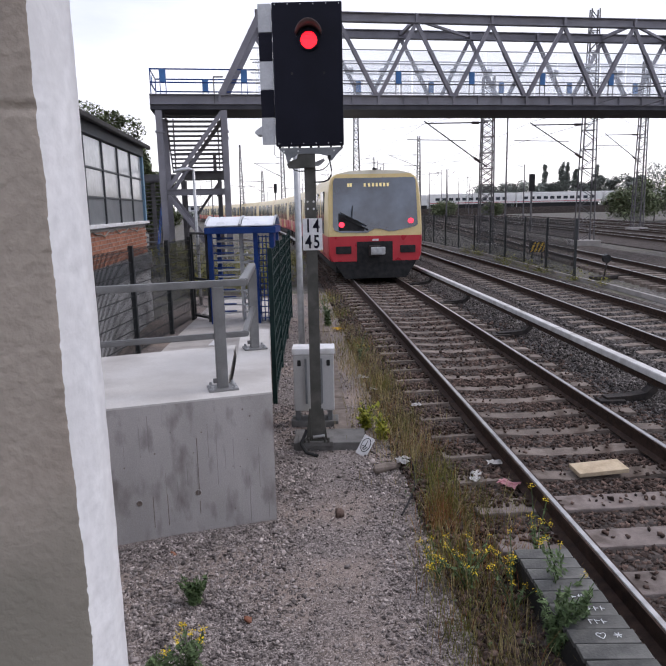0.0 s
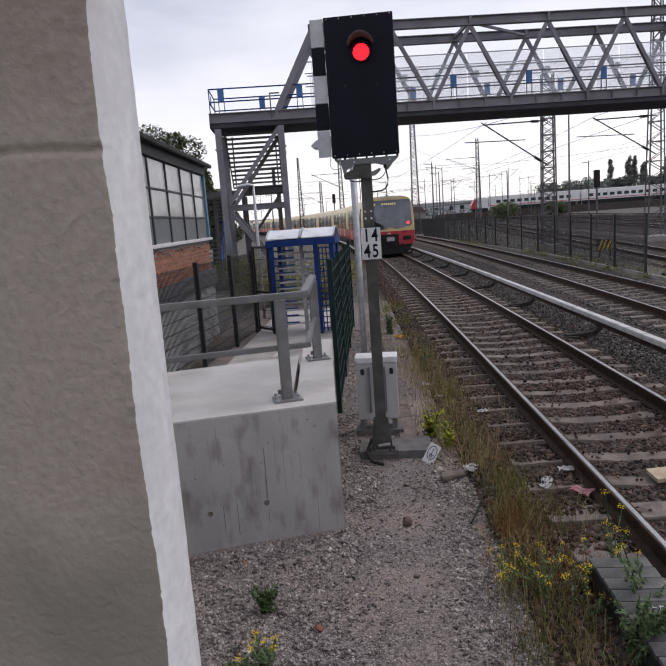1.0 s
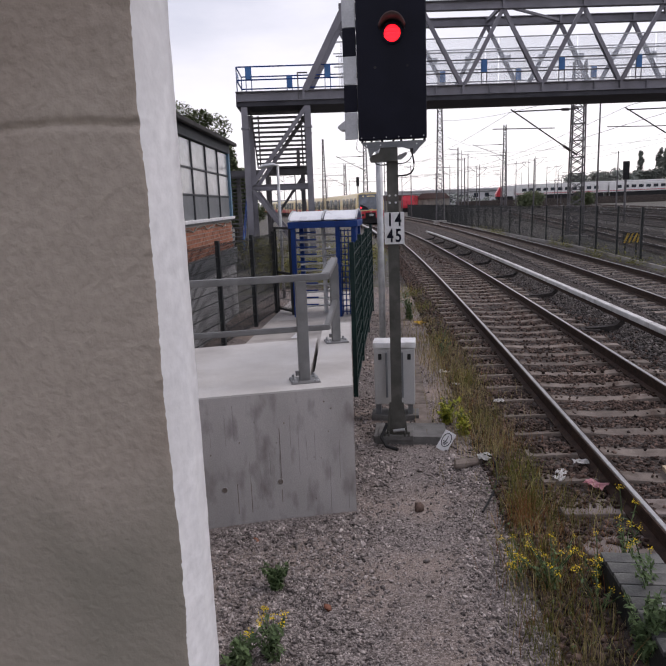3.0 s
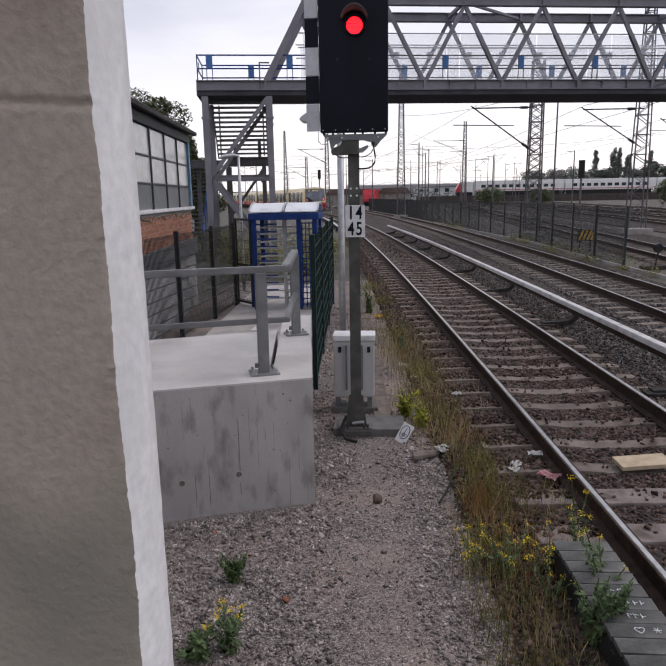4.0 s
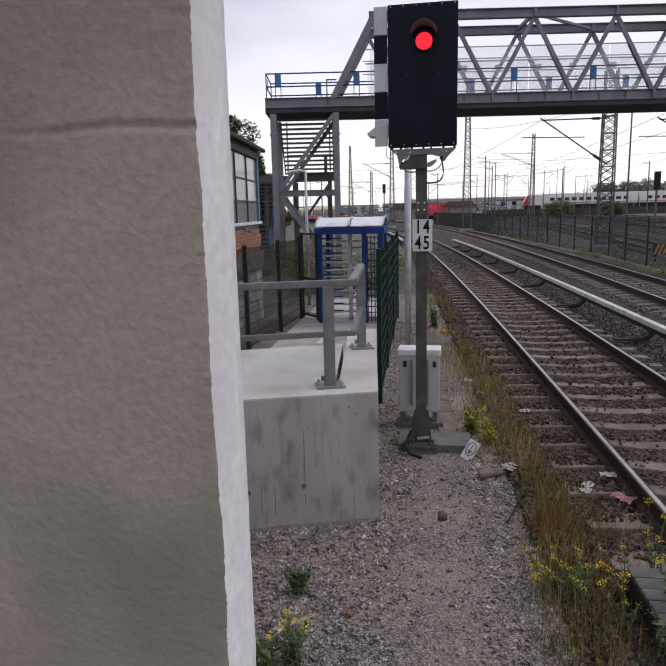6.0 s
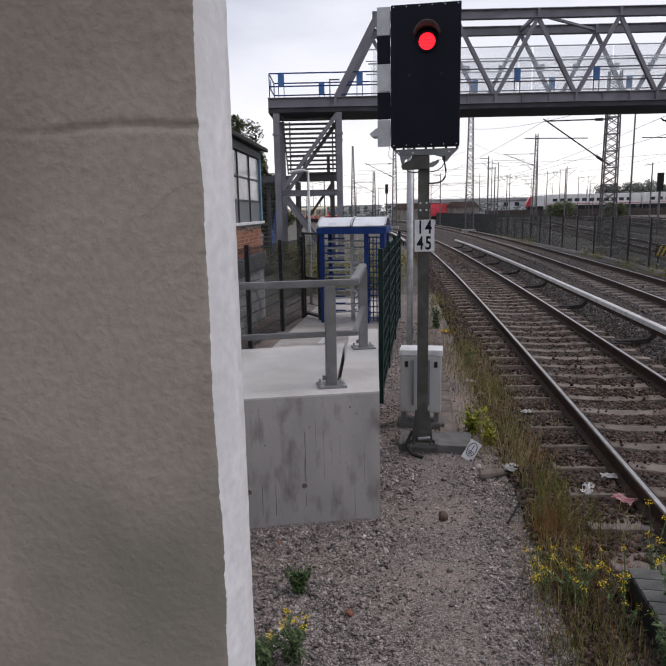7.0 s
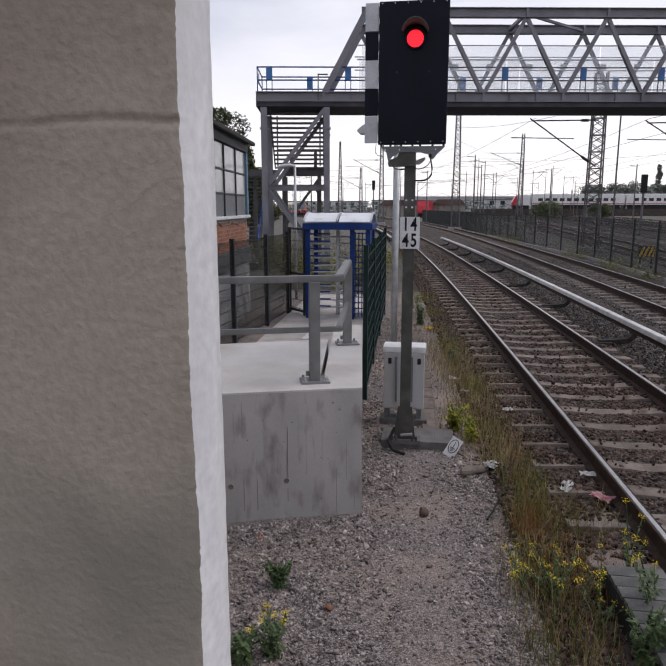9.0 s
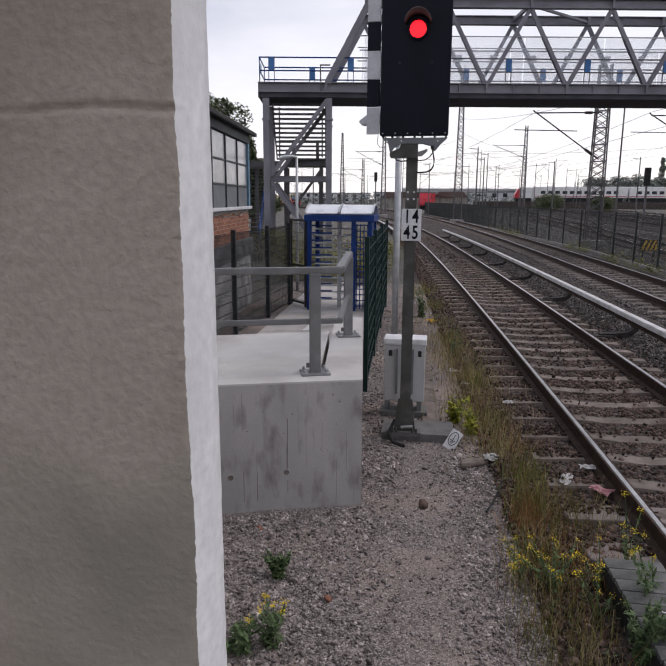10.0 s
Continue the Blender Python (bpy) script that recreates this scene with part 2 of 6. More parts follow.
PLASTER = surf("dirty_plaster", (0.24, 0.225, 0.20), (0.34, 0.325, 0.29), 2.5, 0.9, bump=0.3, fine=50, stain=(0.14, 0.13, 0.115), stain_scale=1.5, streak=3)
SHEET = surf("grey_sheet_metal", (0.15, 0.16, 0.17), (0.21, 0.22, 0.23), 4, 0.55, 0.4, bump=0.1, fine=50)
TAR = surf("roof_felt", (0.035, 0.034, 0.034), (0.065, 0.062, 0.06), 6, 0.85, bump=0.4, fine=60)
FRAME_DARK = surf("window_bar_paint", (0.05, 0.055, 0.06), (0.08, 0.085, 0.09), 6, 0.6, bump=0.1, fine=60)
FRAME_BLUE = surf("faded_blue_frame", (0.10, 0.19, 0.27), (0.16, 0.26, 0.35), 6, 0.6, bump=0.1, fine=60)
PANE = surf("frosted_hall_glass", (0.33, 0.34, 0.35), (0.48, 0.49, 0.50), 0.6, 0.16, bump=0.04, fine=9, stain=(0.30, 0.31, 0.32), stain_scale=0.7, streak=0.6)
RAPE = surf("train_red", (0.42, 0.014, 0.028), (0.52, 0.022, 0.038), 2, 0.3, bump=0, fine=40)
CREAM = surf("train_ochre", (0.60, 0.45, 0.19), (0.68, 0.53, 0.25), 2, 0.32, bump=0, fine=40)
TRAINROOF = surf("train_roof_cream", (0.60, 0.555, 0.44), (0.70, 0.66, 0.54), 2, 0.5, bump=0.05, fine=30)
# reflections are put into both glass colours as broad blue-grey noise
TRAINGLASS = surf("cab_glass_reflection_tint", (0.010, 0.014, 0.022), (0.045, 0.055, 0.075), 0.9, 0.10, bump=0, fine=6, spec=0.35)
WINDSCREEN = surf("windscreen_reflection_tint", (0.012, 0.018, 0.032), (0.09, 0.115, 0.155), 0.8, 0.10, bump=0, fine=8)
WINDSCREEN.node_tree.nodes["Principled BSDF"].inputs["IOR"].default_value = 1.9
UNDER = surf("underframe_black", (0.012, 0.012, 0.014), (0.03, 0.03, 0.03), 6, 0.7, bump=0.2, fine=40)
AMBER = glow("destination_letters", (1.0, 0.85, 0.4), 0.3, (0.5, 0.4, 0.2))
COACH = surf("coach_white", (0.62, 0.62, 0.62), (0.72, 0.72, 0.71), 1, 0.45, bump=0, fine=20)
PINE = surf("raw_timber", (0.42, 0.33, 0.225), (0.54, 0.44, 0.31), 9, 0.75, bump=0.3, fine=60)
BOARD = surf("weathered_dark_board", (0.075, 0.076, 0.074), (0.135, 0.135, 0.128), 9, 0.8, bump=0.4, fine=70, vary=0.2, stain=(0.17, 0.168, 0.158), stain_scale=6)
PAINTPEN = surf("white_paint_pen", (0.6, 0.62, 0.64), (0.72, 0.74, 0.76), 30, 0.7, bump=0, fine=60)
PAPER = surf("litter_paper", (0.62, 0.61, 0.6), (0.78, 0.77, 0.76), 20, 0.85, bump=0.3, fine=60)
PINK = surf("pink_wrapper", (0.55, 0.20, 0.25), (0.72, 0.42, 0.45), 25, 0.5, bump=0.3, fine=60)
BARK = surf("bark", (0.06, 0.05, 0.04), (0.11, 0.095, 0.08), 12, 0.95, bump=0.6, fine=50)
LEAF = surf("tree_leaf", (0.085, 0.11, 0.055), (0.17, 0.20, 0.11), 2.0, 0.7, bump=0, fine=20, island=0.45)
# air haze is put into this pale grey-green leaf colour
LEAF_FAR = surf("haze_paled_leaf", (0.18, 0.205, 0.185), (0.26, 0.28, 0.255), 0.4, 0.8, bump=0, fine=5, island=0.4)
WEED = surf("weed_leaf", (0.06, 0.098, 0.038), (0.11, 0.155, 0.07), 20, 0.65, bump=0, fine=80, island=0.45)
LIME = surf("yellow_green_leaf", (0.19, 0.21, 0.02), (0.33, 0.33, 0.045), 20, 0.65, bump=0, fine=80, island=0.35)
DRYGRASS = surf("dry_grass", (0.255, 0.20, 0.092), (0.47, 0.39, 0.20), 3, 0.8, bump=0, fine=60, island=0.55)
GREENGRASS = surf("green_grass", (0.125, 0.130, 0.030), (0.25, 0.235, 0.065), 3, 0.75, bump=0, fine=60, island=0.5)
REDSTEM = surf("reddish_dry_stem", (0.20, 0.085, 0.035), (0.32, 0.16, 0.07), 3, 0.8, bump=0, fine=60, island=0.4)
PETAL = surf("yellow_petal", (0.56, 0.39, 0.008), (0.74, 0.56, 0.016), 30, 0.6, bump=0, fine=80, island=0.25)
YELLOW = surf("warning_yellow", (0.62, 0.40, 0.03), (0.74, 0.48, 0.05), 8, 0.6, bump=0, fine=60)
# far walls carry the haze in their pale bluish colour
FARWALL = surf("haze_paled_facade", (0.55, 0.55, 0.58), (0.66, 0.66, 0.69), 0.05, 0.9, bump=0, fine=0.6)
FARROOF = surf("distant_tiles", (0.095, 0.066, 0.060), (0.14, 0.098, 0.088), 0.2, 0.9, bump=0, fine=2)
SCREEN = clear("bridge_screen", (0.80, 0.84, 0.90), 0.16, 0.15)
FOOT = surf("footing_grey", (0.12, 0.117, 0.112), (0.18, 0.175, 0.17), 6, 0.75, 0.1, bump=0.3, fine=60, stain=(0.09, 0.085, 0.08), stain_scale=4)
TIMBER = surf("old_timber_sleeper", (0.15, 0.125, 0.115), (0.23, 0.195, 0.18), 8, 0.9, bump=0.5, fine=70, stain=(0.10, 0.08, 0.07), stain_scale=5, vary=0.15)
WIRE = surf("overhead_wire", (0.03, 0.03, 0.032), (0.05, 0.05, 0.05), 3, 0.6, 0.3, bump=0, fine=20)


# ---------------------------------------------------------------- building blocks
def thing(name, label, category, m=None, group="", kind=""):
    ob = new(name)
    ob.empty_display_size = 0.2
    if m is not None:
        ob.matrix_world = m
    return tagged(ob, label, category, group, kind)


def mesh_of(bm, material, smooth=False):
    me = bpy.data.meshes.new("mesh")
    bmesh.ops.recalc_face_normals(bm, faces=bm.faces[:])
    bm.to_mesh(me)
    bm.free()
    me.materials.append(material)
    if smooth:
        for p in me.polygons:
            p.use_smooth = True
    return me


def part(name, bm, material, parent=None, label="", smooth=False):
    ob = new(name, mesh_of(bm, material, smooth))
    ob.parent = parent
    return tagged(ob, label)


def single(name, bm, material, label, category, m=None, group="", kind="", smooth=False):
    ob = new(name, mesh_of(bm, material, smooth))
    if m is not None:
        ob.matrix_world = m
    return tagged(ob, label, category, group, kind)


def B():
    return bmesh.new()


def box(bm, x0, x1, y0, y1, z0, z1, bevel=0.0, m=None):
    t = Matrix.LocRotScale(((x0 + x1) / 2, (y0 + y1) / 2, (z0 + z1) / 2), None, (abs(x1 - x0), abs(y1 - y0), abs(z1 - z0)))
    vs = bmesh.ops.create_cube(bm, size=1, matrix=(m or Matrix()) @ t)["verts"]
    if bevel:
        es = list({e for v in vs for e in v.link_edges})
        bmesh.ops.bevel(bm, geom=es, offset=bevel, segments=2, profile=0.6, affect="EDGES")
    return bm


def beam(bm, p, q, w, h, up=(0, 0, 1)):
    """A bar of w by h from p to q; h lies towards up."""
    p, q = Vector(p), Vector(q)
    d = (q - p).normalized()
    s = d.cross(Vector(up))
    if s.length < 1e-4:
        s = Vector((1, 0, 0))
    s.normalize()
    u = s.cross(d)
    m = Matrix((s, u, d)).transposed().to_4x4()
    m.translation = (p + q) / 2
    bmesh.ops.create_cube(bm, size=1, matrix=m @ Matrix.Diagonal((w, h, (q - p).length, 1)))
    return bm


def rod(bm, p, q, r, n=8, r2=None):
    p, q = Vector(p), Vector(q)
    d = q - p
    m = d.to_track_quat("Z", "Y").to_matrix().to_4x4()
    m.translation = (p + q) / 2
    bmesh.ops.create_cone(bm, cap_ends=True, segments=n, radius1=r, radius2=r if r2 is None else r2, depth=d.length, matrix=m)
    return bm


def prism(bm, outline, z0, z1, bevel=0.0):
    vs = [bm.verts.new((x, y, z0)) for x, y in outline]
    f = bm.faces.new(vs)
    top = bmesh.ops.extrude_face_region(bm, geom=[f])
    tv = [g for g in top["geom"] if isinstance(g, bmesh.types.BMVert)]
    bmesh.ops.translate(bm, verts=tv, vec=(0, 0, z1 - z0))
    bmesh.ops.recalc_face_normals(bm, faces=bm.faces[:])
    if bevel:
        es = list({e for v in tv for e in v.link_edges})
        bmesh.ops.bevel(bm, geom=es, offset=bevel, segments=2, profile=0.6, affect="EDGES")
    return bm


def ibeam(bm, p, q, w, h, t=0.02, up=(0, 0, 1)):
    """A rolled H section from p to q, in one piece: two flanges and a web."""
    p, q, u = Vector(p), Vector(q), Vector(up)
    d = (q - p).normalized()
    s = d.cross(u).normalized()
    v = s.cross(d)
    a, b, c = w / 2, h / 2, t / 2
    out = [(-a, -b), (a, -b), (a, t - b), (c, t - b), (c, b - t), (a, b - t), (a, b), (-a, b), (-a, b - t), (-c, b - t), (-c, t - b), (-a, t - b)]
    r0, r1 = [[bm.verts.new(e + s * x + v * y) for x, y in out] for e in (p, q)]
    for k in range(12):
        bm.faces.new((r0[k], r0[(k + 1) % 12], r1[(k + 1) % 12], r1[k]))
    bm.faces.new(r0[::-1])
    bm.faces.new(r1)
    return bm


def tube(bm, pts, r, n=6):
    """A bent round bar through the points, in one piece."""
    pts = [Vector(p) for p in pts]
    rings = []
    for i, p in enumerate(pts):
        d = (pts[min(i + 1, len(pts) - 1)] - pts[max(i - 1, 0)]).normalized()
        m = d.to_track_quat("Z", "Y").to_matrix()
        rings.append([bm.verts.new(p + m @ Vector((r * math.cos(a), r * math.sin(a), 0))) for a in [k / n * 6.28319 for k in range(n)]])
    for a, b in zip(rings, rings[1:]):
        for k in range(n):
            bm.faces.new((a[k], a[(k + 1) % n], b[(k + 1) % n], b[k]))
    bm.faces.new(rings[0][::-1])
    bm.faces.new(rings[-1])
    return bm


def sweep(bm, profile, path, close=True):
    """Carries a flat outline (side, up) along a list of (point, side vector)."""
    rings = []
    for p, s in path:
        rings.append([bm.verts.new(Vector(p) + Vector(s) * a + Vector((0, 0, b))) for a, b in profile])
    n = len(profile)
    for r0, r1 in zip(rings, rings[1:]):
        for i in range(n if close else n - 1):
            bm.faces.new((r0[i], r0[(i + 1) % n], r1[(i + 1) % n], r1[i]))
    if close:
        bm.faces.new(rings[0])
        bm.faces.new(rings[-1][::-1])
    return bm


def letters(text, size, material, parent, m, squeeze=1.0, name="digit"):
    cu = bpy.data.curves.new("text", "FONT")
    cu.body, cu.size, cu.extrude, cu.align_x, cu.align_y = text, size, 0.0015, "CENTER", "CENTER"
    cu.offset = size * 0.02
    tmp = bpy.data.objects.new("text", cu)
    me = bpy.data.meshes.new_from_object(tmp)
    bpy.data.objects.remove(tmp)
    me.materials.append(material)
    ob = new(name, me)
    ob.parent = parent
    ob.matrix_basis = m @ Matrix.Diagonal((squeeze, 1, 1, 1))
    return ob


def raw(name, verts, faces, material):
    me = bpy.data.meshes.new("mesh")
    me.from_pydata(verts, [], faces)
    me.materials.append(material)
    return new(name, me)


def stones(name, centres, sizes, material, seed, flat=0.7):
    """Crushed stones: eight-cornered lumps, each turned and broken at random, in one mesh."""
    rng = np.random.default_rng(seed)
    n = len(centres)
    cube = np.array([(x, y, z) for x in (-1, 1) for y in (-1, 1) for z in (-1, 1)], float)
    v = cube[None] * rng.uniform(0.35, 1.0, (n, 8, 3))
    v *= rng.uniform(0.6, 1.3, (n, 1, 3)) * np.array([1, 1, flat])
    q = rng.normal(size=(n, 4))
    q[:, 1:3] *= 0.45
    q /= np.linalg.norm(q, axis=1, keepdims=True)
    w, x, y, z = q.T
    R = np.array([[1 - 2 * (y * y + z * z), 2 * (x * y - z * w), 2 * (x * z + y * w)], [2 * (x * y + z * w), 1 - 2 * (x * x + z * z), 2 * (y * z - x * w)], [2 * (x * z - y * w), 2 * (y * z + x * w), 1 - 2 * (x * x + y * y)]]).transpose(2, 0, 1)
    v = np.einsum("nij,nkj->nki", R, v) * (np.asarray(sizes) / 2)[:, None, None] + np.asarray(centres)[:, None, :]
    quads = np.array([(0, 1, 3, 2), (4, 6, 7, 5), (0, 4, 5, 1), (2, 3, 7, 6), (0, 2, 6, 4), (1, 5, 7, 3)])
    f = (quads[None] + 8 * np.arange(n)[:, None, None]).reshape(-1)
    me = bpy.data.meshes.new("mesh")
    me.vertices.add(n * 8)
    me.vertices.foreach_set("co", v.reshape(-1))
    me.loops.add(len(f))
    me.loops.foreach_set("vertex_index", f)
    me.polygons.add(len(f) // 4)
    me.polygons.foreach_set("loop_start", np.arange(0, len(f), 4))
    me.update(calc_edges=True)
    me.validate()
    me.materials.append(material)
    return new(name, me)


def leaves(name, centres, size, material, seed, long=1.6, droop=0.4):
    """Loose leaf blades, each a folded diamond of four corners, in one mesh."""
    rng = np.random.default_rng(seed)
    vs, fs = [], []
    for c in centres:
        a, t, s = rng.uniform(0, 6.283), rng.uniform(-droop, 0.9), size * rng.uniform(0.6, 1.35)
        d = np.array([math.cos(a) * math.cos(t), math.sin(a) * math.cos(t), math.sin(t)])
        side = np.array([-math.sin(a), math.cos(a), rng.uniform(-0.4, 0.4)])
        c = np.asarray(c)
        k = len(vs)
        vs += [c - d * s * long / 2, c + side * s * 0.35, c + d * s * long / 2, c - side * s * 0.35 + np.array([0, 0, s * 0.12])]
        fs.append((k, k + 1, k + 2, k + 3))
    return raw(name, [tuple(v) for v in vs], fs, material)


def blades(name, roots, heights, material, seed, width=0.006, lean=0.35):
    """Grass: each blade bends once and ends in a point."""
    rng = np.random.default_rng(seed)
    vs, fs = [], []
    for (x, y, z), h in zip(roots, heights):
        a, l = rng.uniform(0, 6.283), rng.uniform(0.05, lean)
        dx, dy = math.cos(a) * l * h, math.sin(a) * l * h
        b = rng.uniform(0, 6.283)
        sx, sy = math.cos(b) * width, math.sin(b) * width
        k = len(vs)
        vs += [(x - sx, y - sy, z), (x + sx, y + sy, z), (x + dx * 0.35 + sx * 0.8, y + dy * 0.35 + sy * 0.8, z + h * 0.55), (x + dx * 0.35 - sx * 0.8, y + dy * 0.35 - sy * 0.8, z + h * 0.55), (x + dx, y + dy, z + h)]
        fs += [(k, k + 1, k + 2, k + 3), (k + 3, k + 2, k + 4)]
    return raw(name, vs, fs, material)


# ---------------------------------------------------------------- the lines of the tracks
def t1(y):
    if y > 120:
        return t1(120) + (y - 120) * -0.3404
    if y < 0:
        return 2.783 - 0.0603 * y
    return 2.783 - 0.0603 * y - 2.30e-4 * y * y - 5.2e-6 * y ** 3


def t2(y):
    if y > 130:
        return t2(130) + (y - 130) * -0.21
    return 6.15 - 0.05 * (y - 17) - 0.00072 * (y - 17) * (y - 31)


def t3(y):
    return 11.2 + 0.055 * (y - 28)


def side_of(f, y):
    d = Vector((f(y + 0.5) - f(y - 0.5), 1, 0)).normalized()
    return Vector((d.y, -d.x, 0)), d


def along(f, off, y0, y1, step, z=0.0):
    n = max(1, round((y1 - y0) / step))
    out = []
    for i in range(n + 1):
        y = y0 + (y1 - y0) * i / n
        s, _ = side_of(f, y)
        out.append((Vector((f(y), y, z)) + s * off, s))
    return out


# ---------------------------------------------------------------- ground and track beds
def ground():
    bm = B()
    prism(bm, [(-1500, -1500), (1500, -1500), (1500, 2500), (-1500, 2500)], -0.6, -0.03)
    single("ground", bm, SOIL, "dark gravelly yard ground with sparse weeds", "ground", kind="structure")
    # the trodden gravel beside the track, a little uneven
    nx, ny, vs, fs = 90, 240, [], []
    for j in range(ny + 1):
        y = 0.8 + 19.2 * j / ny
        for i in range(nx + 1):
            x = -4.4 + (t1(y) - 1.35 + 4.4) * i / nx
            h = noise.noise((x * 1.3, y * 1.3, 0)) * 0.02 + noise.noise((x * 9, y * 9, 3)) * 0.008
            vs.append((x, y, h - 0.006 * (i in (0, nx))))
    for j in range(ny):
        for i in range(nx):
            k = j * (nx + 1) + i
            fs.append((k, k + 1, k + nx + 2, k + nx + 1))
    ob = raw("gravel_path", vs, fs, GRAVEL)
    tagged(ob, "pale grey crushed gravel path beside the track", "gravel", kind="structure")
    # ballast under both tracks
    vs, fs, rows = [], [], []
    for j in range(301):
        y = -25 + 0.9 * j
        w = t2(y) - t1(y)
        cut = [(-1.95, -0.04), (-1.5, 0.035), (-1.1, 0.06), (0, 0.055), (1.2, 0.055), (w / 2, 0.0), (w - 1.3, 0.055), (w, 0.055), (w + 1.4, 0.05), (w + 2.1, -0.04)]
        for a, z in cut:
            vs.append((t1(y) + a, y, z + noise.noise((a * 2, y * 0.8, 7)) * 0.02))
        rows.append(len(cut))
    n = rows[0]
    for j in range(300):
        for i in range(n - 1):
            k = j * n + i
            fs.append((k, k + 1, k + n + 1, k + n))
    tagged(raw("ballast_bed", vs, fs, BALLAST), "dark brown crushed stone ballast under the tracks", "ballast", kind="structure")
    bm = B()
    for x0, x1, y0, y1 in ((9.6, 14.6, 12, 200), (17, 34, 30, 210)):
        prism(bm, [(x0, y0), (x1, y0), (x1 + 6, y1), (x0 + 6, y1)], -0.1, 0.03)
    single("yard_ballast", bm, BALLAST, "grey ballast of the yard tracks behind the fence", "ballast", kind="structure")


def rail_pair(parent, f, y0, y1, step=1.2):
    prof = [(-0.075, 0.08), (0.075, 0.08), (0.075, 0.092), (0.012, 0.11), (0.012, 0.205), (0.036, 0.215), (0.036, 0.245), (-0.036, 0.245), (-0.036, 0.215), (-0.012, 0.205), (-0.012, 0.11), (-0.075, 0.092)]
    for k in (-0.7535, 0.7535):
        r = part("rail", sweep(B(), prof, along(f, k, y0, y1, step)), RUST, parent, "rust-brown steel rail")
        part("rail_head", sweep(B(), [(-0.021, 0.2455), (0.021, 0.2455), (0.017, 0.2505), (-0.017, 0.2505)], along(f, k, y0, y1, step)), POLISH, r, "polished running surface")


def sleeper_mesh():
    bm = B()
    prof = [(-1.3, 0.075), (-0.95, 0.09), (-0.5, 0.085), (-0.25, 0.06), (0.25, 0.06), (0.5, 0.085), (0.95, 0.09), (1.3, 0.075)]
    top, low = [], []
    for x, z in prof:
        top.append((bm.verts.new((x, -0.10, z)), bm.verts.new((x, 0.10, z))))
        low.append((bm.verts.new((x, -0.14, -0.1)), bm.verts.new((x, 0.14, -0.1))))
    for i in range(len(prof) - 1):
        bm.faces.new((top[i][0], top[i + 1][0], top[i + 1][1], top[i][1]))
        bm.faces.new((low[i][0], low[i + 1][0], top[i + 1][0], top[i][0]))
        bm.faces.new((low[i][1], top[i][1], top[i + 1][1], low[i + 1][1]))
    for e in (0, -1):
        bm.faces.new((low[e][0], top[e][0], top[e][1], low[e][1]))
    return mesh_of(bm, SLEEPER)


def fastening_mesh():
    bm = B()
    for s in (-1, 1):
        box(bm, s * 0.08, s * 0.13, -0.05, 0.05, 0.088, 0.112, 0.006)
        rod(bm, (s * 0.105, 0, 0.10), (s * 0.105, 0, 0.135), 0.016, 6)
    return mesh_of(bm, RUST)


def track(name, f, label, y0, y1, first, singles):
    tr = thing(name, label, "railway track", kind="structure")
    rail_pair(tr, f, y0, y1)
    me, fm = sleeper_mesh(), fastening_mesh()
    tm = mesh_of(box(B(), -1.3, 1.3, -0.135, 0.135, -0.08, 0.088, 0.012), TIMBER)
    y, k, rest = first, 0, B()
    while y < min(y1, 130):
        s, d = side_of(f, y)
        m = Matrix.Translation((f(y), y, 0.0)) @ Matrix.Rotation(math.atan2(s.y, s.x) + random.uniform(-0.006, 0.006), 4, "Z")
        if k < singles:
            sl = new("sleeper", tm if y < 5.5 and name == "main_track" else me)
            sl.parent = tr
            sl.matrix_basis = m
            if y < 14:
                for c in (-0.7535, 0.7535):
                    fo = new("fastening", fm)
                    fo.parent = sl
                    fo.matrix_basis = Matrix.Translation((c, 0, 0))
        else:
            box(rest, -1.3, 1.3, -0.12, 0.12, -0.1, 0.085, m=m)
        k += 1
        y += 0.6 * d.y
    if len(rest.verts):
        tagged(part("far_sleepers", rest, SLEEPER, tr), kind="stuff")
    else:
        rest.free()
    return tr


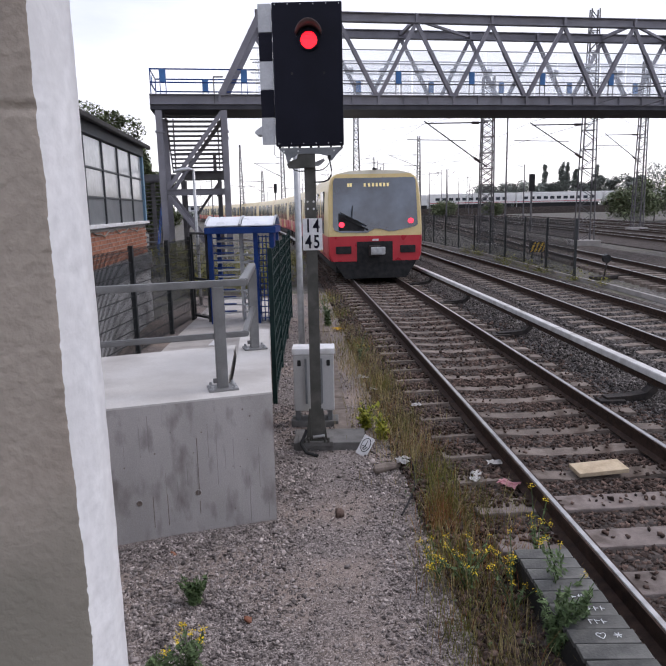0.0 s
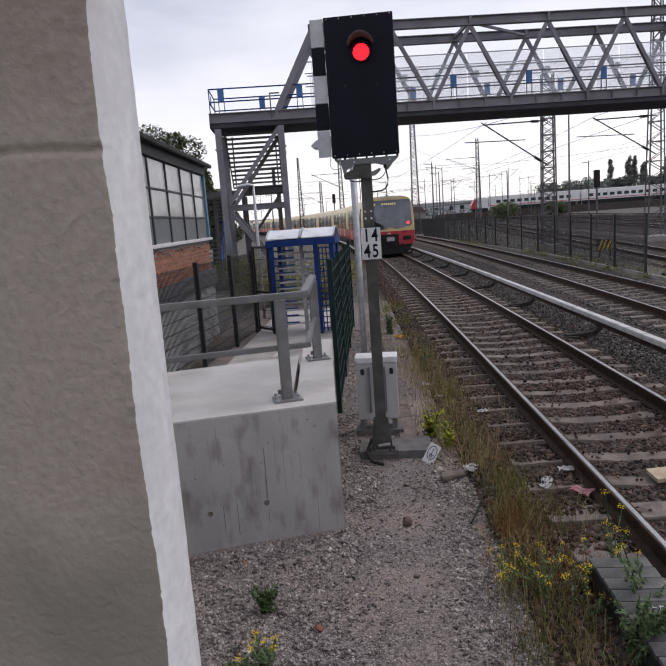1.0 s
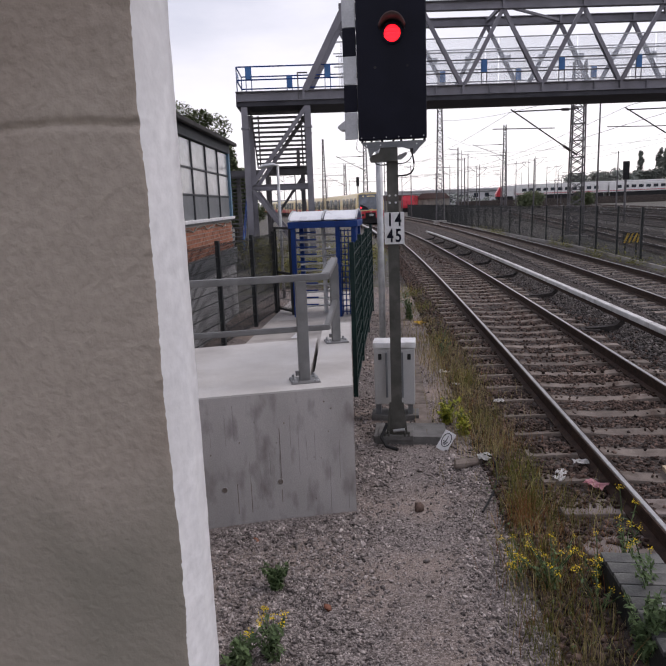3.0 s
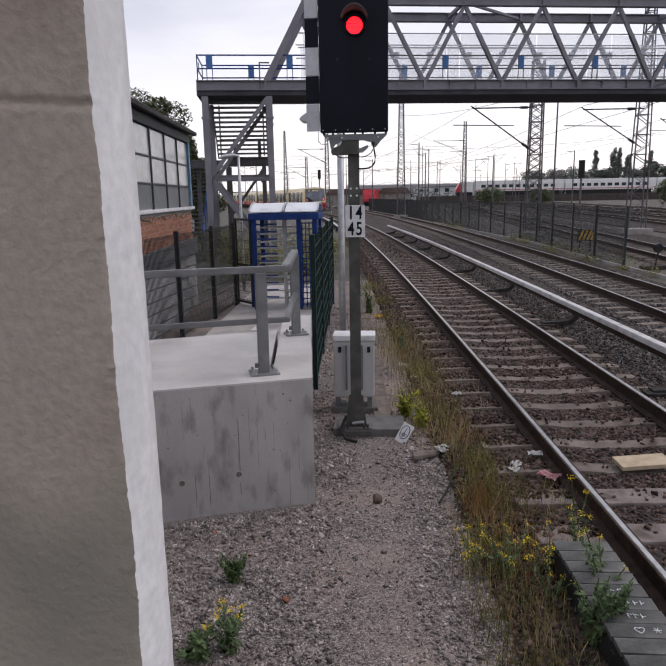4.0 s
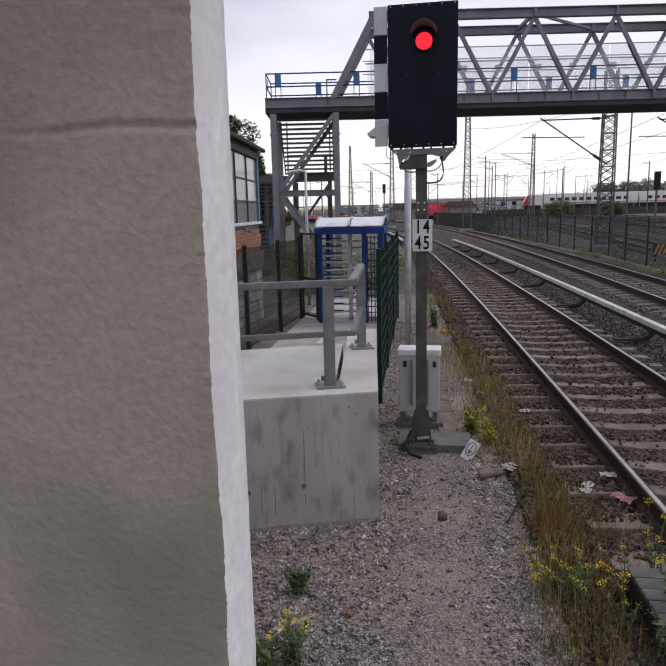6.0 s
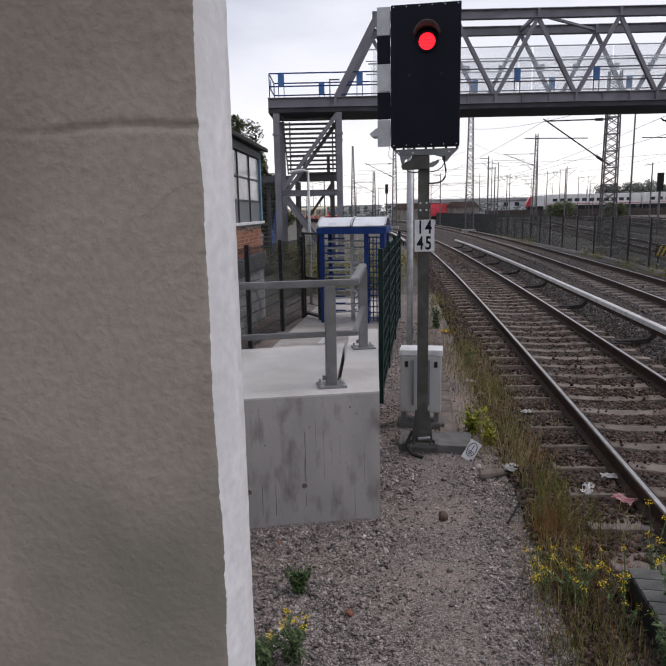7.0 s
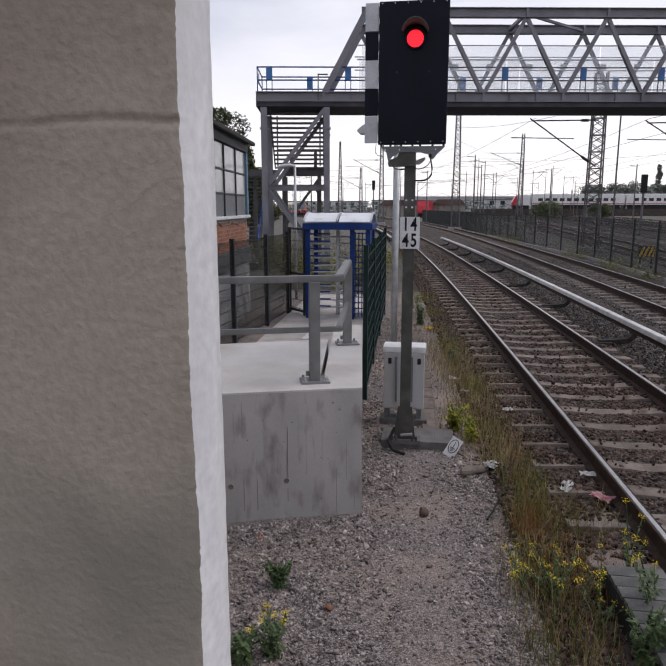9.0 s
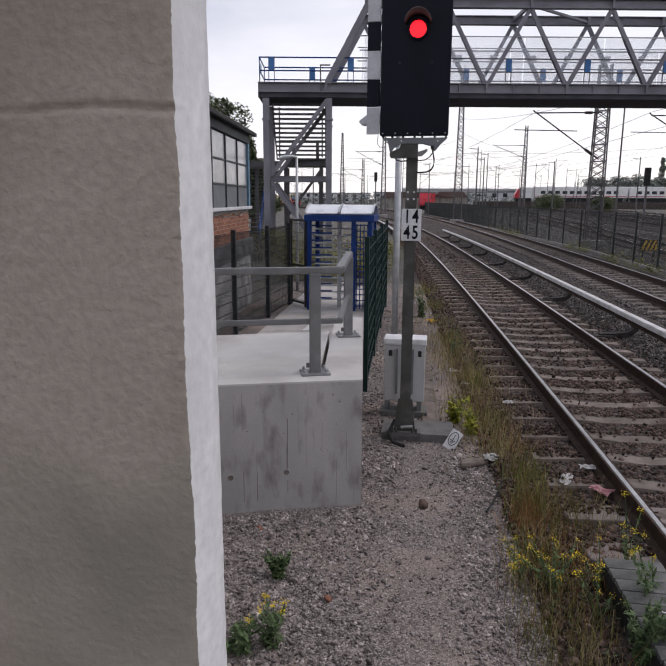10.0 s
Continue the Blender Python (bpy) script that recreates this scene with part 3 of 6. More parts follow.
def third_rail():
    tr = thing("power_rail", "light grey covered power rail on curved iron brackets between the tracks", "power rail", kind="structure")
    off, y = 1.76, 2.0
    far = 47.0
    while far < 118:
        part("cover", sweep(B(), [(-0.062, 0.375), (-0.062, 0.445), (-0.054, 0.46), (0.054, 0.46), (0.062, 0.445), (0.062, 0.375)], along(t1, -off, far + 0.02, far + 8.98, 1.5)), COVER, tr, "pale grey plastic cover")
        for yy in (far + 1.5, far + 4.5, far + 7.5):
            s, d = side_of(t1, yy)
            c = Vector((t1(yy), yy, 0)) - s * 1.8
            part("bracket", beam(beam(B(), c + s * 0.6 + Vector((0, 0, 0.09)), c + Vector((0, 0, 0.12)), 0.1, 0.06), c, c + Vector((0, 0, 0.37)), 0.1, 0.06), IRON, tr)
        far += 9.0
    prof = [(-0.062, 0.375), (-0.062, 0.445), (-0.054, 0.46), (0.054, 0.46), (0.062, 0.445), (0.062, 0.375)]
    while y < 44.5:
        sec = B()
        sweep(sec, prof, along(t1, off, y + 0.012, y + 4.488, 0.75))
        part("cover", sec, COVER, tr, "pale grey plastic cover")
        y += 4.5
    part("conductor", sweep(B(), [(-0.03, 0.28), (0.03, 0.28), (0.03, 0.35), (-0.03, 0.35)], along(t1, off, 2, 46, 1.0)), RUST, tr, "rusty steel conductor")
    y = 3.6
    while y < 44:
        s, d = side_of(t1, y)
        c = Vector((t1(y), y, 0))
        bm = B()
        pts = [c + s * (1.15) + Vector((0, 0, 0.09)), c + s * 1.45 + Vector((0, 0, 0.10)), c + s * 1.68 + Vector((0, 0, 0.13)), c + s * 1.78 + Vector((0, 0, 0.22)), c + s * 1.80 + Vector((0, 0, 0.37))]
        for p, q in zip(pts, pts[1:]):
            beam(bm, p, q + (q - p) * 0.12, 0.15, 0.085)
        box(bm, -0.16, 0.16, -0.14, 0.14, 0.05, 0.105, 0.01, Matrix.Translation(c + s * 1.22))
        part("bracket", bm, IRON, tr, "curved black iron bracket")
        y += 4.4
    return tr


# ---------------------------------------------------------------- near concrete
def platform():
    bm = B()
    # slab out of view; its dark top keeps the wall's foot dim
    box(bm, -6, 1.05, -14, 0.72, -0.05, 1.1, 0.01)
    single("platform", bm, PAVING, "unseen platform slab, dark to cut bounced light", "platform", kind="structure")
    # the wall panel beside the lens: face with a horizontal joint, ragged arris, narrow end paled as if daylit
    w = thing("wall_north", "brown-grey rough concrete wall panel with daylight in its pale end colour", "wall", kind="structure")
    xa, xe = -0.2248, -0.2160
    rows, vs, fs = 620, [], []
    cols = [-6.0, -3.0, -1.5] + [-0.9 + 0.0085 * i for i in range(79)] + [xa - 0.005, xa]
    for j in range(rows + 1):
        z = 1.5 + 2.2 * j / rows
        rag = noise.noise((0, 0, z * 13)) * 0.0028 + noise.noise((5, 0, z * 47)) * 0.0013 * (1 + noise.noise((1, 2, z * 6))) + noise.noise((9, 0, z * 4)) * 0.0035 + noise.noise((2, 0, z * 140)) * 0.0011 + noise.noise((4, 0, z * 310)) * 0.0007
        for i, x in enumerate(cols):
            last = i == len(cols) - 1
            zj = 2.648 + 0.005 * noise.noise((x * 11, 3, 0)) + 0.0016 * noise.noise((x * 60, 3, 0))
            dj = (0.0015 + 0.006 * max(0.0, min(1.0, (x + 0.46) / 0.10))) * (0.8 + 0.5 * noise.noise((x * 40, 7, 0)))
            d = (0.003 if last else dj) * math.exp(-((z - zj) / 0.0036) ** 2)
            d += noise.noise((x * 9, 1, z * 9)) * 0.0022 + noise.noise((x * 34, 2, z * 34)) * 0.0010
            pit = max(0.0, min(1.0, 0.55 + 1.6 * noise.noise((x * 5, 6, z * 5))))
            d += pit * noise.noise((x * 95, 4, z * 70)) * 0.0011
            d += 0.0012 * max(0.0, 1 - (xa - x) / 0.02) * noise.noise((x * 120, 8, z * 150))
            xx = x + (rag if last else rag * 0.8 if i == len(cols) - 2 else 0)
            vs.append((xx, 0.65 + d + (0.003 if last else 0), z))
    n = len(cols)
    for j in range(rows):
        for i in range(n - 1):
            k = j * n + i
            fs.append((k, k + 1, k + n + 1, k + n))
    ob = raw("wall_face", vs, fs, WALL)
    ob.parent = w
    for p in ob.data.polygons:
        p.use_smooth = True
    vs2, fs2 = [], []
    for j in range(rows + 1):
        x, y, z = vs[j * n + n - 1]
        lump = noise.noise((3, 0, z * 18)) * 0.0016 + noise.noise((6, 0, z * 75)) * 0.0007
        vs2 += [(x, y, z), (xa + 0.003 + lump, 0.668, z), (xe + lump * 0.6, 0.70, z), (xe + noise.noise((8, 2, z * 30)) * 0.001, 0.735, z), (-6.0, 0.735, z)]
    for j in range(rows):
        for i in range(4):
            k = j * 5 + i
            fs2.append((k, k + 1, k + 6, k + 5))
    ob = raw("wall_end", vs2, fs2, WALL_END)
    ob.parent = w
    for p in ob.data.polygons:
        p.use_smooth = True
    tagged(ob, "pale uneven edge with daylight in its colour")
    for z0, z1 in ((1.1, 1.5), (3.7, 4.5)):
        part("wall_core", box(B(), -6.0, xa - 0.004, 0.652, 0.735, z0, z1), WALL, w)


def end_block():
    b = thing("concrete_block", "light grey cast concrete end block with a smooth pale top", "concrete block", kind="")
    out = [(-3.4, 4.17), (-0.487, 5.105), (-0.795, 7.95), (-1.135, 7.95), (-0.855, 5.40), (-0.89, 5.39), (-1.07, 7.02), (-2.15, 6.60), (-3.4, 6.1)]
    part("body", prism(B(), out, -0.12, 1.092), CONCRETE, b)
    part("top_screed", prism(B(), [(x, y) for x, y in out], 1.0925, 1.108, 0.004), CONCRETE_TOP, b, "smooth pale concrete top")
    d = Vector((2.913, 0.935, 0)).normalized()
    nrm = Vector((d.y, -d.x, 0))
    p0 = Vector((-0.487, 5.105, 0))
    for s, z in ((0.63, 0.34), (1.085, 0.318)):
        c = p0 - d * s + Vector((0, 0, z))
        ring = B()
        for i in range(14):
            a0, a1 = i / 14 * 6.2832, (i + 1) / 14 * 6.2832
            q = [c + (d * math.cos(a) + Vector((0, 0, 1)) * math.sin(a)) * r + nrm * h for a, r, h in ((a0, 0.030, 0.001), (a1, 0.030, 0.001), (a1, 0.023, 0.004), (a0, 0.023, 0.004))]
            ring.faces.new([ring.verts.new(v) for v in q])
        hole = part("tie_hole", ring, CONCRETE, b, "round form-tie hole")
        # flat disc whose dark colour is the shade inside the tie hole
        disc = B()
        disc.faces.new([disc.verts.new(c + (d * math.cos(i / 14 * 6.2832) + Vector((0, 0, 1)) * math.sin(i / 14 * 6.2832)) * 0.022 + nrm * 0.0015) for i in range(14)])
        part("plug", disc, SLEEPER, hole)
    rr = random.Random(12)
    # air holes are flat discs, their inner shade put into the dark colour
    for k in range(12):
        c = p0 - d * rr.uniform(0.08, 1.9) + nrm * 0.0012 + Vector((0, 0, rr.uniform(0.15, 1.0)))
        r = rr.uniform(0.004, 0.008)
        disc = B()
        disc.faces.new([disc.verts.new(c + (d * math.cos(i / 8 * 6.2832) + Vector((0, 0, 1)) * math.sin(i / 8 * 6.2832)) * r) for i in range(8)])
        part("air_hole", disc, SLEEPER, b, "small air hole")
    for k in range(22):
        c, z0 = p0 - d * (0.05 + 0.085 * k + rr.uniform(-0.03, 0.03)) + nrm * 0.0008, rr.uniform(0.0, 0.75)
        part("board_mark", beam(B(), c + Vector((0, 0, z0)), c + Vector((0, 0, min(1.08, z0 + rr.uniform(0.12, 0.5)))), rr.uniform(0.002, 0.005), 0.0015, nrm), SEAM, b, "faint vertical board mark")
    for s, z0, z1 in ((0.62, 0.36, 0.80), (0.62, 0.16, 0.27), (0.87, 0.10, 0.36), (0.98, 0.10, 0.36)):
        c = p0 - d * s + nrm * 0.001
        part("form_seam", beam(B(), c + Vector((0, 0, z0)), c + Vector((0, 0, z1)), 0.005, 0.003, nrm), SLEEPER, b, "thin shuttering seam")


def guard_rail():
    g = thing("guard_rail", "grey painted steel guard rail with two bars and square posts", "railing")
    zt, zm = 2.0, 1.57
    d = Vector((2.913, 0.935, 0)).normalized()
    P1, P2, C = Vector((-0.905, 5.23, 0)), Vector((-0.83, 6.80, 0)), Vector((-0.715, 5.33, 0))
    ang = math.atan2(d.y, d.x)
    ang2 = math.atan2((P2 - C).y, (P2 - C).x)
    for p, a in ((P1, ang), (P2, ang)):
        m = Matrix.Translation(p) @ Matrix.Rotation(a, 4, "Z")
        po = part("post", box(B(), -0.045, 0.045, -0.035, 0.035, 1.12, zt - 0.05, 0.006, m), GALV, g)
        pl = part("base_plate", box(B(), -0.12, 0.12, -0.10, 0.10, 1.109, 1.124, 0.003, m), GALV, po)
        for sx in (-0.09, 0.09):
            for sy in (-0.07, 0.07):
                q = m @ Vector((sx, sy, 1.124))
                bo = rod(B(), q, q + Vector((0, 0, 0.03)), 0.012, 6)
                rod(bo, q, q + Vector((0, 0, 0.008)), 0.022, 10)
                part("bolt", bo, ZINC, po)
        part("lug", box(B(), -0.075, -0.045, -0.012, 0.012, 1.16, 1.20, 0.003, m), GALV, po)
    L = P1 - d * 2.6
    e = Vector((0, 0, 1))
    for z, w, h, n in ((zt, 0.075, 0.055, "top_bar"), (zm, 0.05, 0.045, "middle_bar")):
        bm = beam(B(), L + e * (z - h / 2), C + d * 0.03 + e * (z - h / 2), w, h)
        bmesh.ops.bevel(bm, geom=bm.edges[:], offset=0.008, segments=2, affect="EDGES")
        part(n, bm, GALV, g)
        k = (P2 - C).normalized()
        bm = beam(B(), C + k * (w / 2 + 0.002) + e * (z - h / 2), P2 + k * 0.14 + e * (z - h / 2), w, h)
        bmesh.ops.bevel(bm, geom=bm.edges[:], offset=0.008, segments=2, affect="EDGES")
        part(n, bm, GALV, g)


# ---------------------------------------------------------------- signal
def signal():
    s = thing("light_signal", "black light signal showing red on an olive-grey steel post", "railway signal")
    y = 6.75
    bm = B()
    box(bm, -0.445, 0.33, 6.69, 7.14, -0.02, 0.085, 0.008)
    box(bm, -0.40, -0.02, 6.66, 6.95, 0.05, 0.105, 0.008)
    part("footing", bm, FOOT, s, "grey footing plate of the signal")
    bm = B()
    ibeam(bm, (-0.195, y, 0.10), (-0.195, y, 3.02), 0.11, 0.11, 0.012, (0, 1, 0))
    box(bm, -0.25, -0.14, y - 0.056, y - 0.05, 0.10, 2.6)
    part("post", bm, POSTGREEN, s)
    bm = B()
    for k in (-1, 1):
        f = bm.faces.new([bm.verts.new(v) for v in ((-0.195 + k * 0.056, y - 0.05, 0.10), (-0.195 + k * 0.115, y - 0.05, 0.10), (-0.195 + k * 0.075, y - 0.05, 0.46), (-0.195 + k * 0.056, y - 0.05, 0.46))])
        r = bmesh.ops.extrude_face_region(bm, geom=[f])
        bmesh.ops.translate(bm, verts=[v for v in r["geom"] if isinstance(v, bmesh.types.BMVert)], vec=(0, 0.02, 0))
        for q in (0.085, 0.125):
            rod(bm, (-0.195 + k * q, y - 0.09, 0.10), (-0.195 + k * q, y - 0.09, 0.15), 0.014, 6)
    part("gusset", bm, POSTGREEN, s, "triangular steel stiffeners")
    for z in (2.62, 2.55):
        for x in (-0.225, -0.165):
            part("bolt_head", rod(B(), (x, y - 0.056, z), (x, y - 0.066, z), 0.011, 8), WHITE, s)
    # head
    x0, x1, z0, z1, f = -0.512, 0.148, 3.155, 4.455, 6.60
    hd = part("head", box(B(), x0, x1, f, f + 0.11, z0, z1, 0.012), BLACK, s, "flat black signal screen")
    for i in range(6):
        for z in (z0 + 0.02, z1 - 0.02):
            x = x0 + 0.03 + (x1 - x0 - 0.06) * i / 5
            part("screw", rod(B(), (x, f, z), (x, f - 0.004, z), 0.006, 6), LIGHTGREY, hd)
    lx, lz = -0.168, 4.112
    bm = rod(B(), (lx, f - 0.001, lz), (lx, f - 0.018, lz), 0.077, 32)
    part("lens", bm, RED_LAMP, hd, "glowing red lamp")
    bm = B()
    for i in range(4):
        z = lz - 0.05 + i * 0.033
        w = math.sqrt(max(0.0, 0.08 ** 2 - (z - lz) ** 2))
        beam(bm, (lx - w, f - 0.019, z), (lx + w, f - 0.019, z), 0.003, 0.004)
    part("lens_bars", bm, RAPE, hd)
    bm, ring = B(), []
    for i in range(33):
        a = i / 32 * 6.28319
        ring.append([bm.verts.new((lx + math.cos(a) * r, f - d, lz + math.sin(a) * r)) for r, d in ((0.078, 0.0), (0.078, 0.026 + 0.02 * max(0, math.sin(a))), (0.098, 0.026 + 0.02 * max(0, math.sin(a))), (0.098, 0.0))])
    for p, q in zip(ring, ring[1:]):
        for i in range(3):
            bm.faces.new((p[i], p[i + 1], q[i + 1], q[i]))
    part("lens_collar", bm, BLACK, hd, "black lens collar", smooth=True)
    bm, ring = B(), []
    for i in range(21):
        a = radians(18 + 144 * i / 20)
        o = 0.05 + 0.13 * math.sin(a)
        ring.append([bm.verts.new((lx + math.cos(a) * r, f - d, lz + math.sin(a) * r + up)) for r, d, up in ((0.118, 0.0, 0.0), (0.126, 0.0, 0.0), (0.134, o, 0.02), (0.126, o, 0.02))])
    for p, q in zip(ring, ring[1:]):
        for i in range(4):
            bm.faces.new((p[i], p[(i + 1) % 4], q[(i + 1) % 4], q[i]))
    part("lamp_hood", bm, HOOD_RED, hd, "black visor with red lamp glow in its colour", smooth=True)
    for x, z in ((-0.335, 3.82), (-0.03, 3.82)):
        part("dark_lens", rod(B(), (x, f, z), (x, f - 0.006, z), 0.012, 10), UNDER, hd)
    # banded edge shield
    h = (z1 + 0.0 - 3.17) / 5
    for i in range(5):
        bm = box(B(), -0.645, -0.518, f + 0.03, f + 0.055, 3.17 + h * i + 0.002, 3.17 + h * (i + 1) - 0.002, 0.004)
        part("edge_band", bm, LIGHTGREY if i % 2 == 0 else BLACK, s, "pale grey band" if i % 2 == 0 else "black band")
    # bracket: a top strip, two cut-out cheek plates and a dark clamp round the post's head
    g = f + 0.03
    strip = slabface([(-0.495, 3.137), (0.142, 3.137), (0.125, 3.120), (0.085, 3.082), (-0.43, 3.082), (-0.478, 3.120)], g, g + 0.09)
    part("bracket", strip, SHEET, s, "grey steel mounting bracket")
    part("cheek_plate", slabface([(-0.429, 3.081), (-0.305, 3.081), (-0.325, 3.058), (-0.37, 3.04), (-0.40, 2.99), (-0.412, 3.0)], g, g + 0.012), SHEET, s)
    part("cheek_plate", slabface([(-0.10, 3.081), (0.084, 3.081), (0.03, 3.012), (0.005, 3.008), (-0.012, 3.055), (-0.06, 3.066)], g, g + 0.012), SHEET, s)
    cl = slabface([(-0.305, 3.08), (-0.14, 3.08), (-0.14, 2.95), (-0.405, 2.95), (-0.415, 2.985), (-0.395, 3.01), (-0.32, 3.035)], g + 0.013, g + 0.15)
    part("clamp_block", cl, POSTGREEN, s, "dark clamp on the post head")
    part("clamp_arm", slabface([(-0.139, 3.0), (-0.05, 3.035), (-0.045, 3.015), (-0.075, 2.985), (-0.105, 2.965), (-0.139, 2.965)], g + 0.02, g + 0.08), GALV, s)
    for x in (-0.48, -0.39, -0.285, -0.175, -0.10, 0.02, 0.125):
        part("bolt", rod(B(), (x, g + 0.02, 3.137), (x, g + 0.02, 3.158), 0.012, 6), BLACK, s)
    for x in (-0.44, -0.30, 0.05):
        part("bolt_head", rod(B(), (x, g - 0.001, 3.105), (x, g - 0.008, 3.105), 0.008, 8), WHITE, s)
    part("cable_gland", rod(B(), (0.0, g - 0.02, 3.06), (0.0, g - 0.02, 3.025), 0.016, 10), UNDER, s)
    pts = [(0.0, g - 0.02, 3.03), (0.012, g - 0.02, 2.98), (0.022, g - 0.02, 2.92), (0.016, g - 0.02, 2.865), (-0.01, g - 0.01, 2.828), (-0.05, g, 2.812), (-0.10, g + 0.02, 2.808), (-0.15, g + 0.04, 2.81)]
    part("cable", tube(B(), pts, 0.0085), UNDER, s, "black signal cable")
    pts = [(0.0, g - 0.015, 2.99), (-0.02, g - 0.015, 2.955), (-0.06, g, 2.93), (-0.11, g + 0.02, 2.92), (-0.15, g + 0.03, 2.925)]
    part("cable", tube(B(), pts, 0.005), UNDER, s, "thin black lead")
    pts = [(-0.37, g, 2.955), (-0.34, g, 2.925), (-0.30, g + 0.01, 2.915), (-0.24, g + 0.03, 2.918)]
    part("cable", tube(B(), pts, 0.006), UNDER, s, "thin black lead")
    pts = [(-0.53, g, 3.165), (-0.535, g - 0.01, 3.08), (-0.51, g - 0.01, 3.05), (-0.46, g, 3.045)]
    part("cable", tube(B(), pts, 0.003), UNDER, s, "thin black lead")
    bm = B()
    for p, q in (((-0.30, f + 0.12, 0.22), (-0.36, f + 0.02, 0.10)), ((-0.36, f + 0.02, 0.10), (-0.30, f - 0.06, 0.03)), ((-0.30, f - 0.06, 0.03), (-0.18, f - 0.10, 0.01))):
        rod(bm, p, q, 0.018, 8)
    part("cable", bm, UNDER, s, "black cable at the foot")
    bm = B()
    rod(bm, (-0.23, f + 0.03, 0.17), (-0.11, f + 0.02, 0.19), 0.016, 8)
    part("clamp", bm, ZINC, s)
    # number plate of the post
    pl = part("number_board", box(B(), -0.281, -0.084, 6.668, 6.682, 2.138, 2.455, 0.004), WHITE, s, "white board with black digits 14 over 45")
    for txt, z in (("14", 2.376), ("45", 2.217)):
        for ch, dx in zip(txt, (-0.042, 0.040)):
            letters(ch, 0.185, BLACK, pl, pose(-0.183 + dx, 6.6665, z, 90, 0, 0), 0.72, "digit")
    for x, z in ((-0.272, 2.446), (-0.093, 2.147)):
        part("screw", rod(B(), (x, 6.667, z), (x, 6.66, z), 0.005, 6), ZINC, pl)


def side_things():
    c = thing("control_cabinet", "pale grey-white trackside cabinet on a steel stand", "cabinet")
    y = 7.46
    part("body", box(B(), -0.478, -0.004, y, y + 0.26, 0.20, 0.885, 0.008), CABINET, c)
    part("lid", box(B(), -0.49, 0.009, y - 0.015, y + 0.275, 0.885, 0.955, 0.012), WHITE, c, "white overhanging lid")
    for x0, x1 in ((-0.47, -0.243), (-0.237, -0.012)):
        part("door", box(B(), x0, x1, y - 0.012, y - 0.001, 0.215, 0.87, 0.003), CABINET, c)
    for x in (-0.408, -0.068):
        part("lock", rod(box(B(), x - 0.02, x + 0.02, y - 0.02, y - 0.013, 0.75, 0.82, 0.008), (x, y - 0.022, 0.785), (x, y - 0.03, 0.785), 0.014, 10), UNDER, c, "black keyhole cover")
    # added dark uprights stand in for the dark recess of the doors
    for x in (-0.33, -0.148):
        part("recess_strip", box(B(), x - 0.012, x + 0.012, y - 0.05, y - 0.013, 0.30, 0.84, 0.003), SHEET, c, "dark strip standing for the door recess")
    for x in (-0.44, -0.06):
        part("leg", box(B(), x - 0.03, x + 0.03, y + 0.05, y + 0.21, -0.03, 0.20, 0.004), SHEET, c)
    part("plinth", box(B(), -0.52, 0.04, y + 0.0, y + 0.27, -0.04, 0.07, 0.01), FOOT, c)
    # lamp pole behind the cabinet
    l = thing("lamp_pole", "galvanised lamp pole with a grey luminaire near the signal", "street lamp")
    part("pole", rod(B(), (-0.41, 8.2, -0.05), (-0.41, 8.2, 3.62), 0.04, 16), ZINC, l, smooth=True)
    bm = B()
    prof = [(0.0, 0.0), (-0.45, -0.02), (-0.49, 0.02), (-0.40, 0.09), (-0.05, 0.12), (0.0, 0.10)]
    fc = bm.faces.new([bm.verts.new((-0.41 + x, 8.12, 3.44 + z)) for x, z in prof])
    r = bmesh.ops.extrude_face_region(bm, geom=[fc])
    bmesh.ops.translate(bm, verts=[v for v in r["geom"] if isinstance(v, bmesh.types.BMVert)], vec=(0, 0.18, 0))
    bmesh.ops.bevel(bm, geom=bm.edges[:], offset=0.01, segments=2, affect="EDGES")
    part("luminaire", bm, LIGHTGREY, l, "flat grey lamp head")
    # cable duct lids
    d = thing("cable_duct", "concrete cable duct lids along the gravel path", "cable duct")
    yy = 7.1
    while yy < 16:
        x = 0.10 - (yy - 7.2) * 0.052
        m = pose(x, yy, 0, 0, 0, 3.0 + random.uniform(-0.8, 0.8))
        part("lid", box(B(), -0.10, 0.10, 0.005, 0.488, -0.03, 0.026 + random.uniform(-0.010, 0.006), 0.008, m), SLEEPER, d)
        yy += 0.495
    # fallen earthing sign leaning on the footing
    e = thing("fallen_sign", "small white enamel plate leaning against the signal footing", "sign", pose(0.27, 6.55, 0.0, 62, 0, -14) @ pose(0, 0, 0, 0, 0, -24))
    part("plate", box(B(), -0.062, 0.062, -0.01, 0.205, -0.004, 0.004, 0.003), WHITE, e)
    bm = B()
    for i in range(18):
        a, b = i / 18 * 6.2832, (i + 1) / 18 * 6.2832
        beam(bm, (0.046 * math.cos(a), 0.11 + 0.075 * math.sin(a), 0.006), (0.046 * math.cos(b), 0.11 + 0.075 * math.sin(b), 0.006), 0.007, 0.003)
    for w, q in ((0.03, 0.09), (0.02, 0.075), (0.012, 0.06)):
        beam(bm, (-w, q, 0.006), (w, q, 0.006), 0.007, 0.003)
    beam(bm, (0, 0.09, 0.006), (0, 0.16, 0.006), 0.007, 0.003)
    part("symbol", bm, BLACK, e, "black earthing symbol")


